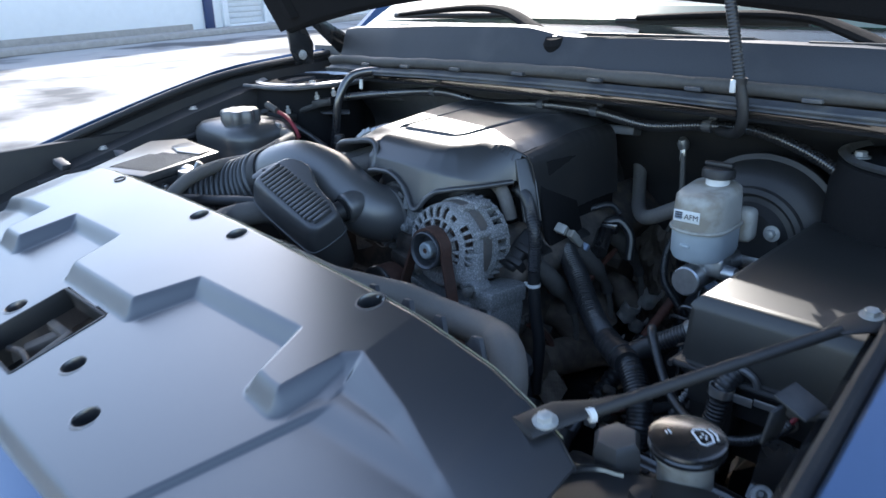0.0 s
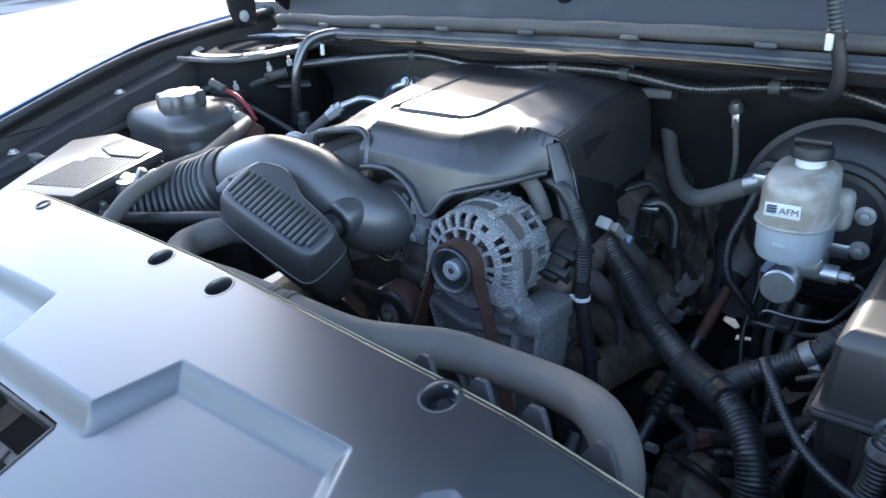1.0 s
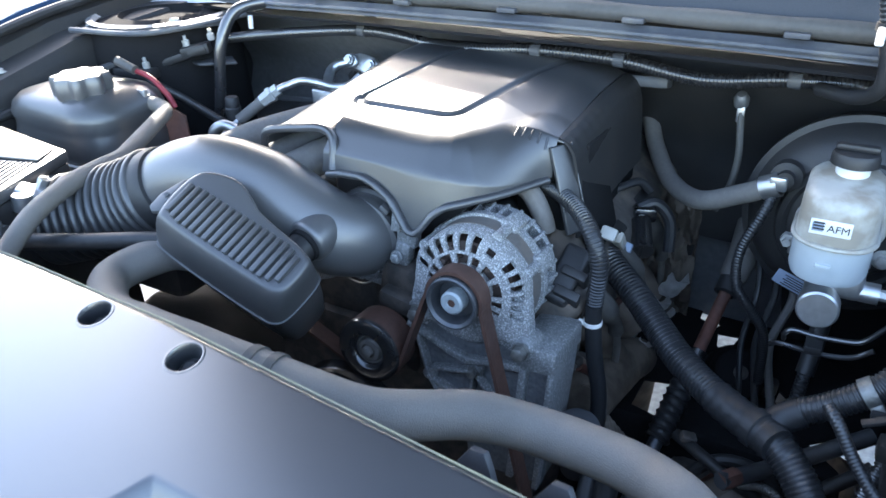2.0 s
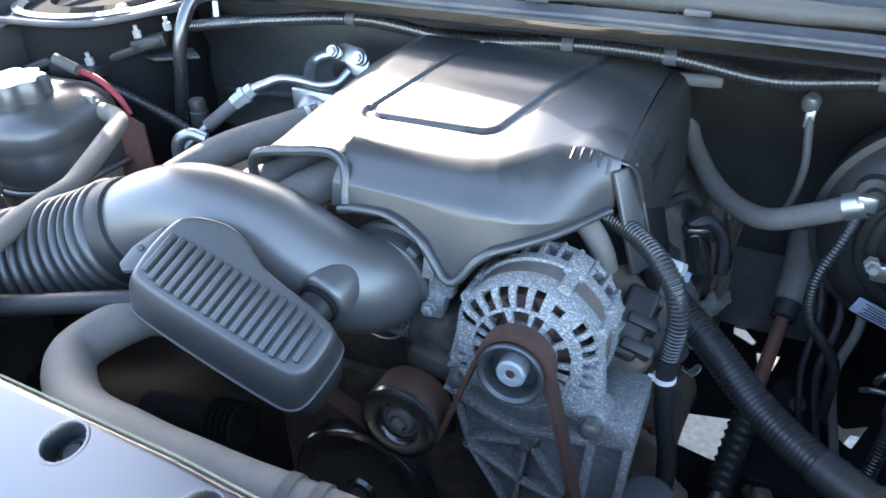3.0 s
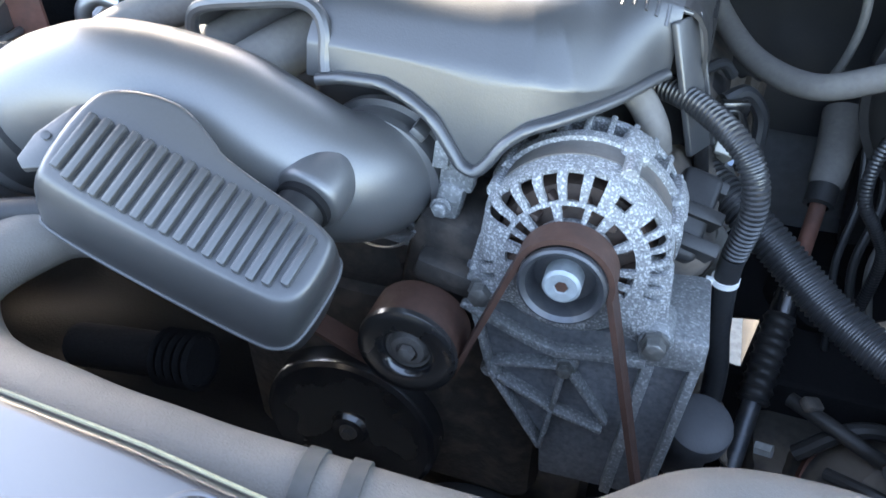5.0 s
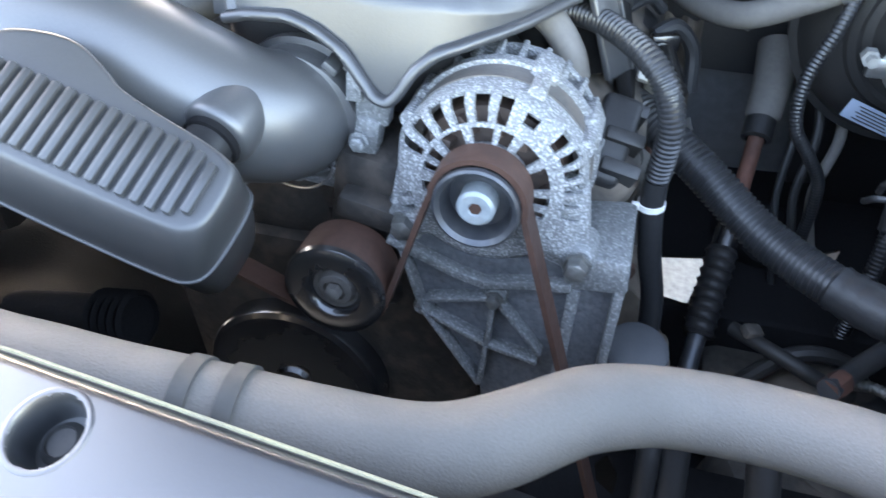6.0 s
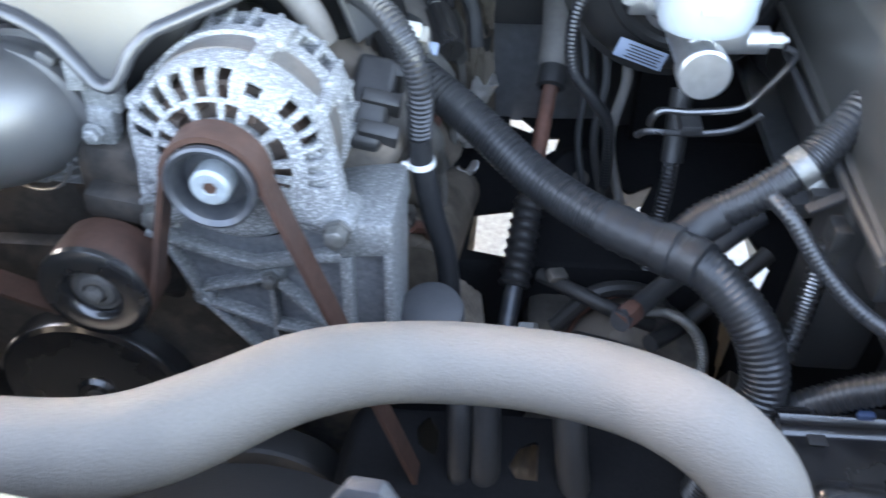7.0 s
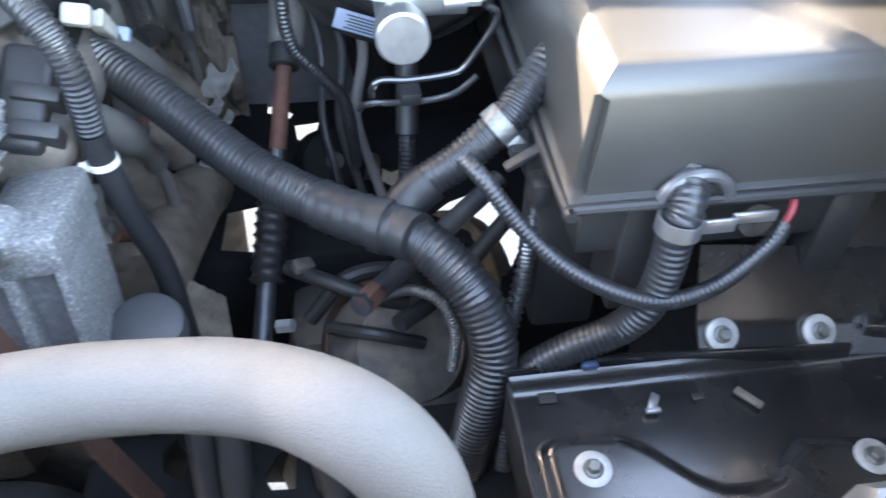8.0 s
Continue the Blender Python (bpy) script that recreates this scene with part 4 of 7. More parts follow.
def build_resonator():
    r = thing("resonator_box", (-0.955, 0.63, 1.03), "black plastic resonator with a ribbed lid", "resonator")
    X = Vector((0.945, -0.03, -0.31)).normalized()
    Y = Vector((0.12, 0.88, 0.44))
    Y = (Y - Y.dot(X) * X).normalized()
    Z = X.cross(Y)
    m = Matrix((X, Y, Z)).transposed().to_4x4()
    m.translation = (-0.955, 0.632, 1.108)
    outline = [(-0.086, -0.024), (-0.077, -0.0335), (0.066, -0.0335), (0.081, -0.029), (0.088, -0.017), (0.088, 0.012), (0.081, 0.025), (0.004, 0.033), (-0.012, 0.042), (-0.040, 0.053), (-0.075, 0.043), (-0.088, 0.028)]

    for k in range(3):
        outline = [q for (ax, ay), (bx, by) in zip(outline, outline[1:] + outline[:1]) for q in ((0.75 * ax + 0.25 * bx, 0.75 * ay + 0.25 * by), (0.25 * ax + 0.75 * bx, 0.25 * ay + 0.75 * by))]

    def ring(scale, z, flare=0.0):
        """The outline at a depth; the side over the fan shroud flares out."""
        return [m @ Vector((x * scale, y * scale - flare * smooth(0.004, -0.026, y), z)) for x, y in outline]

    def loft(rings):
        bm = bmesh.new()
        vs = [[bm.verts.new(p) for p in q] for q in rings]
        n = len(vs[0])
        for a, b in zip(vs, vs[1:]):
            for k in range(n):
                bm.faces.new((a[k], a[(k + 1) % n], b[(k + 1) % n], b[k]))
        bm.faces.new(vs[0])
        bm.faces.new(vs[-1])
        return bm
    lid = loft([ring(1.0, -0.042, 0.0125), ring(1.045, -0.041, 0.0135), ring(1.040, -0.028, 0.010), ring(1.032, -0.013, 0.0045), ring(1.022, -0.0065, 0.001), ring(1.006, -0.0028, -0.0015), ring(0.985, -0.0009, -0.003), ring(0.962, -0.0002, -0.0035), ring(0.93, 0.0, -0.0035)])
    part("lid", lid, RESON, r, angle=60)
    part("seam", sweep(ring(1.050, -0.042, 0.014) + ring(1.050, -0.042, 0.014)[:1], 0.0014, 8, False), RESON, r)
    part("lower_box", loft([ring(1.030, -0.042, 0.013), ring(1.015, -0.075, 0.010), ring(0.95, -0.12, 0.006), ring(0.80, -0.15)]), RESON, r, angle=50)
    n = 17
    for k in range(n):
        x = -0.074 + 0.149 * k / (n - 1)
        far = bend(x, [(-0.074, 0.019), (-0.06, 0.021), (0.06, 0.021), (0.075, 0.015)])
        near = bend(x, [(-0.074, -0.020), (-0.06, -0.0245), (0.062, -0.0245), (0.075, -0.018)])
        part("rib", box((0.0056, far - near, 0.0070), m @ pose(x, (far + near) / 2, 0.0022), 0.0016, 2), RESON, r)
    part("ear", merge(prism([(-0.085, 0.030), (-0.080, -0.018), (-0.094, -0.028), (-0.101, -0.024), (-0.102, -0.006), (-0.094, 0.020)], -0.012, -0.006, m, 0.0015), lathe([(0.0, 0.0), (0.003, 0.0), (0.003, 0.0015), (0, 0.002)], m @ pose(-0.095, -0.004, -0.006), 10)), RESON, r)


build_resonator()

# ---- alternator, bracket, belt and pulleys ----
FACE = Vector((0.02, -1, 0.087)).normalized()


def build_alternator():
    a = thing("alternator", (-0.745, 0.80, 0.96), "alternator with a speckled corroded aluminium housing", "alternator")
    m = axes((-0.745, 0.712, 1.038), FACE)     # z runs forward; 0 is the nut's face
    # front housing: a turned shell with its cooling windows cut through
    prof = [(0.0295, -0.0225), (0.0320, -0.0227), (0.0360, -0.0231), (0.0400, -0.0237), (0.0440, -0.0245), (0.0470, -0.0252), (0.0500, -0.0261), (0.0530, -0.0264), (0.0560, -0.0270), (0.0585, -0.0279), (0.0610, -0.0293), (0.0632, -0.0318), (0.0648, -0.0360), (0.0658, -0.0420), (0.0662, -0.0540)]
    turns = 300
    wide = [(a - 4.4, a + 4.4) for a in (157, 141.5, 126, 110.5, 95, 79.5)]
    near = [(a - 3.6, a + 3.6) for a in (39, 27, 15.5, 4.5, -6, -16)] + [(193, 198), (204, 209)]
    inner = [(181, 193), (161, 170), (145, 156), (113, 137), (84, 105), (66, 78), (36, 57), (5, 28), (-13, -2), (-26, -19)]

    def open_at(ang, j):
        rings = inner if 1 <= j <= 3 else ()
        if 5 <= j <= 11:
            rings = wide + (near if j >= 7 else []) + ([(56, 66)] if 7 <= j <= 9 else [])
        return any((ang - lo) % 360 < hi - lo for lo, hi in rings)

    def spread(ang, r):
        """A round head over straight flanks: how far the rim stands out at this angle."""
        c, d = math.cos(ang), math.sin(ang)
        k = 1.0
        if d < 0:
            k = min(1 / max(0.3, abs(c)), 1.28) - 0.28 * smooth(-0.66, -0.80, d)
        k += 0.045 * math.exp(-((ang - 2.70) / 0.16) ** 2) + 0.03 * math.exp(-((ang - 0.42) / 0.16) ** 2)
        return 1 + (k - 1) * smooth(0.040, 0.066, r)
    bm = bmesh.new()
    grid = []
    for i in range(turns):
        t = 2 * math.pi * i / turns
        grid.append([bm.verts.new(m @ Vector((r * spread(t, r) * math.cos(t), r * spread(t, r) * math.sin(t), h))) for r, h in prof])
    for i in range(turns):
        for j in range(len(prof) - 1):
            if not open_at(360 * (i + 0.5) / turns, j):
                n = (i + 1) % turns
                bm.faces.new((grid[i][j], grid[n][j], grid[n][j + 1], grid[i][j + 1]))
    thick(bm, 0.0035)
    lugs, bits = [], [bm, lathe([(0.010, -0.0225), (0.0295, -0.0225), (0.0295, -0.034), (0.012, -0.034)], m, 40)]
    for ang, w in ((-38, 0.018), (203, 0.018)):
        lugs.append(box((0.026, w, 0.026), m @ pose(0, 0, 0, 0, 0, ang) @ pose(0.066, 0, -0.060), 0.005, 2))
    # ears that drop to the bracket
    lugs.append(prism([(0.045, 0.01), (0.068, 0.0), (0.074, -0.055), (0.058, -0.066), (0.030, -0.056)], -0.054, -0.036, m, 0.003))
    lugs.append(prism([(-0.066, 0.0), (-0.046, -0.03), (-0.050, -0.062), (-0.070, -0.058), (-0.072, -0.030)], -0.054, -0.036, m, 0.003))
    house = part("front_housing", merge(*bits), CORRODED, a)
    for lug in lugs:
        part("lug", lug, CORRODED, house)
    rotor = part("rotor", lathe([(0.010, -0.032), (0.052, -0.040), (0.056, -0.08), (0, -0.08)], m, 36), ROTOR, a, "dark brown rotor and fan")
    for k in range(13):
        part("fan_blade", box((0.016, 0.005, 0.012), m @ pose(0, 0, 0, 0, 0, 27.7 * k) @ pose(0.042, 0, -0.035, 0, 12, 30), 0.001), ROTOR, rotor)
    part("stator_band", lathe([(0.056, -0.054), (0.0672, -0.054), (0.0672, -0.075), (0.056, -0.075)], m, 56), STATOR, a, "dark laminated stator band")
    hull = part("rear_housing", lathe([(0.058, -0.074), (0.0705, -0.074), (0.0705, -0.084), (0.064, -0.086), (0.0, -0.125)], m, 48), CORRODED, a)
    for ang in (66, 24, 150):
        part("clamp_boss", merge(box((0.016, 0.020, 0.036), m @ pose(0, 0, 0, 0, 0, ang) @ pose(0.066, 0, -0.086), 0.004, 2), lathe([(0, 0.0), (0.006, 0.0), (0.006, 0.030), (0, 0.030)], m @ pose(0, 0, 0, 0, 0, ang) @ pose(0.0675, 0, -0.072), 12)), CORRODED, hull)
    part("end_ring", lathe([(0.054, -0.112), (0.0665, -0.109), (0.0680, -0.112), (0.0672, -0.117), (0.050, -0.122)], m, 48), CORRODED, hull)
    for k in range(26):
        part("fin", box((0.020, 0.0045, 0.034), m @ pose(0, 0, 0, 0, 0, 360 / 26 * k) @ pose(0.0598, 0, -0.098, 0, -6, 0), 0.0012), CORRODED, hull)
    # pulley
    p = part("pulley", lathe([(0.0, -0.010), (0.0205, -0.010), (0.0222, -0.004), (0.0240, 0.0035), (0.0272, 0.0060), (0.0290, 0.0050), (0.0294, 0.0020), (0.0262, 0.0), (0.0262, -0.019), (0.0290, -0.0205), (0.0285, -0.0225), (0.012, -0.024)], m, 56), PULLEY, a, "grey steel pulley")
    part("shaft_nut", lathe([(0.0, 0.0032), (0.0042, 0.0032), (0.0050, 0.0045), (0.0105, 0.0050), (0.0127, 0.0030), (0.0130, -0.011)], m, 36), NUTGREY, p, "pale grey shaft nut")
    part("nut_socket", lathe([(0.0, 0.0035), (0.0044, 0.0036)], m, 6), RUST, p)
    part("terminal_boot", hose([(-0.752, 0.875, 1.110), (-0.728, 0.868, 1.098), (-0.712, 0.862, 1.078), (-0.706, 0.862, 1.058)], 0.0115, 14), GRAYHOSE, a, "grey rubber terminal boot")


build_alternator()


def build_bracket():
    b = thing("alternator_bracket", (-0.74, 0.76, 0.84), "cast aluminium alternator bracket with web ribs", "bracket")
    m = axes((-0.745, 0.752, 1.038), FACE)     # x to the driver, y up, z forward
    part("web", prism([(-0.070, -0.050), (0.064, -0.060), (0.098, -0.080), (0.094, -0.24), (0.0, -0.245), (-0.004, -0.205), (-0.053, -0.132), (-0.070, -0.080)], -0.016, -0.006, m, 0.002), WEB, b, "dull dark web plate")
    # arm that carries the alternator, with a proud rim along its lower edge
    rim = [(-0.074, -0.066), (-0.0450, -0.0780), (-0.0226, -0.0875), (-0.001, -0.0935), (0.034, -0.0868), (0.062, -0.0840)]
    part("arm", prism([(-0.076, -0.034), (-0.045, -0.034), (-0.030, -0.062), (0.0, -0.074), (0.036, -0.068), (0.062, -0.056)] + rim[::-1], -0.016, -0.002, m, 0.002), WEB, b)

    def rib(p, q, w=0.0045, top=0.006, low=-0.010):
        p, q = Vector(p), Vector(q)
        d = q - p
        c = (p + q) / 2
        part("rib", box((d.length, w, top - low), m @ pose(c.x, c.y, (top + low) / 2, 0, 0, math.degrees(math.atan2(d.y, d.x))), 0.0014, 2), CASTING, b)
    for p, q in zip(rim, rim[1:]):
        d = (Vector(q) - Vector(p)).normalized() * 0.002
        rib(Vector(p) - d, Vector(q) + d, 0.0075, 0.008)
    hub, node, foot, cross = (0.008, -0.1070), (-0.050, -0.1300), (-0.002, -0.2020), (0.003, -0.1560)
    for p, q in (((-0.068, -0.066), node), ((-0.047, -0.120), hub), (node, foot), (hub, cross), (cross, foot), ((-0.044, -0.134), cross), (cross, (0.0445, -0.1660)), (hub, (0.0465, -0.1570))):
        rib(p, q)
    rib((0.0665, -0.085), (0.0575, -0.235), 0.0085)
    for x, y, r, top, low in ((hub[0], hub[1], 0.0095, 0.004, -0.024), (node[0], node[1], 0.008, 0.004, -0.024), (0.066, -0.057, 0.0125, 0.012, -0.02), (-0.060, -0.047, 0.0150, 0.008, -0.024)):
        part("boss", lathe([(0, top), (r - 0.0015, top), (r, top - 0.002), (r + 0.001, low), (0, low)], m @ pose(x, y, 0), 20), CASTING, b)
    for x, y, s, z in ((hub[0], hub[1], 0.62, 0.004), (0.066, -0.057, 0.9, 0.012), (-0.060, -0.047, 0.95, 0.008)):
        part("bolt", lathe([(0, 0), (0.0115 * s, 0), (0.0115 * s, 0.003), (0.0088 * s, 0.003), (0.0088 * s, 0.013 * s), (0.007 * s, 0.014 * s), (0.0, 0.014 * s)], m @ pose(x, y, z, 0, 0, 14), 6), WORN, b)
    block = part("side_block", prism([(0.052, -0.058), (0.074, -0.054), (0.1025, -0.055), (0.1035, -0.0825), (0.060, -0.0855)], -0.078, 0.006, m, 0.003), CASTING, b)
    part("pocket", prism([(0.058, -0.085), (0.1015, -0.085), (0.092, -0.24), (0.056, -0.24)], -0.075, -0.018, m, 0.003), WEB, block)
    part("flank", prism([(0.0945, -0.080), (0.1020, -0.080), (0.0925, -0.24), (0.0855, -0.24)], -0.070, 0.006, m, 0.0015), CASTING, block)


build_bracket()


def build_pulley(name, place, r, width, face, label, side_mat):
    p = thing(name, place, label, "pulley")
    m = axes(place, FACE)
    part("rim", lathe([(r - 0.004, 0.003), (r - 0.001, 0.0015), (r, -0.001), (r, -width), (r - 0.006, -width)], m, 56), side_mat, p, "rust-brown running face")
    part("disc", lathe([(r * 0.45, -0.002), (r * 0.49, 0.002), (r * 0.56, 0.0042), (r * 0.80, 0.0046), (r * 0.92, 0.0042), (r * 0.98, 0.0025), (r + 0.0004, -0.0010)], m, 56), face, p, "gloss black face")
    part("hub", merge(lathe([(r * 0.47, -0.003), (r * 0.40, -0.004), (r * 0.33, 0.0), (r * 0.22, 0.001), (r * 0.2, -0.002), (0, -0.002)], m, 36), lathe([(0, 0), (r * 0.17, 0), (r * 0.17, 0.006), (r * 0.1, 0.0075), (0, 0.0075)], m, 6)), (STATOR if r < 0.05 else BLACK), p, "worn steel hub bolt")
    return p


tensioner = build_pulley("belt_tensioner", Vector((-0.8505, 0.7005, 0.948)), 0.0395, 0.036, GLOSS, "black belt tensioner pulley with a rusty rim", RUST)
pump = thing("water_pump_pulley", (-0.925, 0.727, 0.782), "large gloss black water pump pulley", "pulley")
pm = axes((-0.925, 0.727, 0.782), FACE)
part("face", lathe([(0.0, 0.0), (0.016, 0.0), (0.019, -0.004), (0.045, -0.004), (0.074, -0.001), (0.080, 0.0), (0.0845, -0.0025), (0.0865, -0.007), (0.0865, -0.030), (0.080, -0.030)], pm, 64), GLOSS, pump)
part("pump_bolt", hexbolt(pm, 0.006, 0.006, 0.009), BLACK, pump)
build_pulley("crank_pulley", Vector((-0.80, 0.725, 0.62)), 0.085, 0.03, BLACK, "grimy black crank pulley low on the engine", BLACK)
part("arm", merge(hose([(-0.848, 0.740, 0.952), (-0.835, 0.765, 0.91), (-0.815, 0.785, 0.87), (-0.79, 0.79, 0.83)], 0.020, 16), box((0.05, 0.03, 0.022), pose(-0.835, 0.752, 0.992, 0, 12, 0), 0.006)), DARKGRIME, tensioner, "grimy cast arm")


def build_belt():
    b = thing("drive_belt", (-0.76, 0.73, 0.80), "rust-brown ribbed serpentine drive belt", "belt")

    def strap(pts, closed=False):
        bm = bmesh.new()
        rows = []
        line = [Vector(p) for p in pts]
        n = len(line)
        for i, p in enumerate(line):
            t = (line[min(n - 1, i + 1)] - line[max(0, i - 1)]).normalized()
            out = Vector((t.z, 0, -t.x))
            y0, y1 = 0.7115 + 0.087 * (p.z - 1.038), 0.7315 + 0.087 * (p.z - 1.038)
            rows.append([bm.verts.new((p.x, y0, p.z)), bm.verts.new((p.x, y1, p.z)), bm.verts.new((p.x - out.x * 0.004, y1, p.z - out.z * 0.004)), bm.verts.new((p.x - out.x * 0.004, y0, p.z - out.z * 0.004))])
        for a, c in zip(rows, rows[1:]):
            for k in range(4):
                bm.faces.new((a[k], a[(k + 1) % 4], c[(k + 1) % 4], c[k]))
        return bm
    cx, cz, r = -0.745, 1.038, 0.0298
    arc = [(cx + r * math.cos(radians(a)), 0, cz + r * math.sin(radians(a))) for a in range(175, -13, -6)]
    down = [(-0.7155 + 0.090 * k / 10, 0, 1.031 - 0.33 * k / 10) for k in range(1, 11)]
    tx, tz, tr = -0.8505, 0.948, 0.0405
    left = [(-0.8135 + 0.0380 * k / 8, 0, 0.930 + 0.110 * k / 8) for k in range(8)]
    under = [(tx + tr * math.cos(radians(q)), 0, tz + tr * math.sin(radians(q))) for q in range(-126, -26, 8)]
    away = [(-1.06, 0, 0.992), (-0.97, 0, 0.953), (-0.90, 0, 0.924)]
    part("front_run", strap(left[-1:] + arc + down), RUST, b)
    part("tensioner_run", strap(away + under + left), RUST, b)


build_belt()

# ---- wiring looms and hoses on the driver's side ----


def build_main_loom():
    w = thing("wiring_loom", (-0.5, 0.82, 0.80), "thick black corrugated wiring loom with a taped branch", "wiring loom")
    trunk = [(-0.740, 1.061, 0.991), (-0.671, 0.965, 0.991), (-0.606, 0.909, 0.970), (-0.540, 0.855, 0.940), (-0.479, 0.803, 0.936), (-0.432, 0.768, 0.942)]
    part("trunk", loom(trunk, 0.0174, 0.0050, 0.10, 18), LOOM, w)
    part("tape_wrap", sweep(even(spline([(-0.490, 0.812, 0.936), (-0.470, 0.796, 0.937), (-0.440, 0.774, 0.940), (-0.425, 0.760, 0.942)], 10), 0.004), lambda i, n: 0.0180 + 0.0009 * (i % 3 == 0), 18), TAPE, w, "black tape wrap")
    part("branch", loom([(-0.440, 0.782, 0.940), (-0.425, 0.797, 0.952), (-0.392, 0.801, 0.973), (-0.359, 0.810, 0.997), (-0.345, 0.819, 1.010), (-0.330, 0.832, 1.022), (-0.316, 0.846, 1.030)], 0.0135, 0.0046, 0.09, 16), LOOM, w)
    part("branch_tape", hose([(-0.446, 0.776, 0.938), (-0.430, 0.792, 0.947), (-0.412, 0.799, 0.959)], 0.0150, 16), TAPE, w)
    part("joint_ring", lathe([(0.0185, -0.007), (0.0202, -0.006), (0.0202, 0.006), (0.0185, 0.007)], axes((-0.446, 0.778, 0.940), (0.8, -0.6, 0.1)), 24), TAPE, w)
    part("drop", loom([(-0.435, 0.772, 0.940), (-0.414, 0.756, 0.932), (-0.390, 0.732, 0.911), (-0.379, 0.713, 0.879), (-0.384, 0.704, 0.847), (-0.392, 0.70, 0.80), (-0.40, 0.70, 0.74)], 0.0172, 0.0046, 0.06, 18), LOOM, w)
    c = axes((-0.362, 0.8085, 0.9945), Vector((0.03, 0.008, 0.022)))
    part("clamp", merge(lathe([(0.0132, -0.006), (0.0152, -0.006), (0.0152, 0.006), (0.0132, 0.006)], c, 24), box((0.012, 0.008, 0.012), c @ pose(0.014, -0.008, 0), 0.002)), WORN, w, "grey metal clamp")


build_main_loom()


def build_thin_loom():
    w = thing("alternator_loom", (-0.64, 0.83, 0.80), "black corrugated loom arching down beside the alternator", "wiring loom")
    pts = [(-0.745, 0.915, 1.085), (-0.712, 0.895, 1.095), (-0.677, 0.868, 1.094), (-0.645, 0.838, 1.080), (-0.631, 0.829, 1.045), (-0.634, 0.831, 0.986), (-0.628, 0.829, 0.927), (-0.618, 0.826, 0.876), (-0.614, 0.812, 0.80)]
    line = even(spline(pts, 10), 0.001)
    k = int(len(line) * 0.52)
    part("upper", sweep(line[:k], lambda i, n: 0.0100 if (i // 2) % 2 else 0.0088, 16), LOOM, w)
    part("lower", sweep(line[k:], lambda i, n: 0.0096, 16), TAPE, w)
    part("tie", merge(lathe([(0.0096, -0.0025), (0.0108, -0.0025), (0.0108, 0.0025), (0.0096, 0.0025)], axes((-0.634, 0.831, 0.974), (0.05, 0, -1)), 24), box((0.006, 0.005, 0.006), (-0.646, 0.826, 0.974), 0.001)), WHITE, w, "white cable tie")


build_thin_loom()
GH = [(-0.79, 1.29, 1.095), (-0.735, 1.27, 1.108), (-0.700, 1.245, 1.080), (-0.674, 1.205, 1.045), (-0.631, 1.130, 1.027), (-0.580, 1.067, 1.035), (-0.53, 1.05, 1.06), (-0.497, 1.043, 1.080)]
vac = thing("vacuum_hose", (-0.62, 1.15, 1.0), "dusty grey rubber vacuum hose", "hose")
part("hose", hose(GH, 0.0125, 18, 10), GRAYHOSE, vac)
part("clip", merge(lathe([(0.0125, -0.010), (0.0145, -0.010), (0.0145, 0.010), (0.0125, 0.010)], axes((-0.497, 1.043, 1.080), (0.7, -0.1, 0.35)), 20), box((0.02, 0.012, 0.018), (-0.489, 1.036, 1.088), 0.003)), ALLOY, vac, "bright spring clip")


def build_harness():
    w = thing("firewall_harness", (-0.8, 1.1, 1.1), "black corrugated cable run clipped along the firewall", "wiring loom")
    pts = [(-1.55, 1.09, 1.14), (-1.423, 1.107, 1.159), (-1.262, 1.118, 1.180), (-1.108, 1.116, 1.195), (-0.963, 1.100, 1.187), (-0.829, 1.096, 1.197), (-0.708, 1.094, 1.196), (-0.601, 1.088, 1.184), (-0.500, 1.086, 1.195), (-0.412, 1.089, 1.193), (-0.312, 1.083, 1.158), (-0.255, 1.055, 1.115), (-0.215, 1.0, 1.06)]
    part("cable", loom(pts, 0.0090, 0.0046, 0.14, 12), SHINY, w)
    for x, y, z in ((-1.125, 1.116, 1.1945), (-0.822, 1.095, 1.197), (-0.706, 1.094, 1.196), (-0.497, 1.086, 1.195)):
        part("clip", merge(lathe([(0.0078, -0.007), (0.0098, -0.007), (0.0098, 0.007), (0.0078, 0.007)], axes((x, y, z), (1, -0.03, 0)), 18), box((0.012, 0.006, 0.05), pose(x + 0.003, y + 0.014, z + 0.02, -25, 0, 0), 0.001)), STRIP, w)


build_harness()

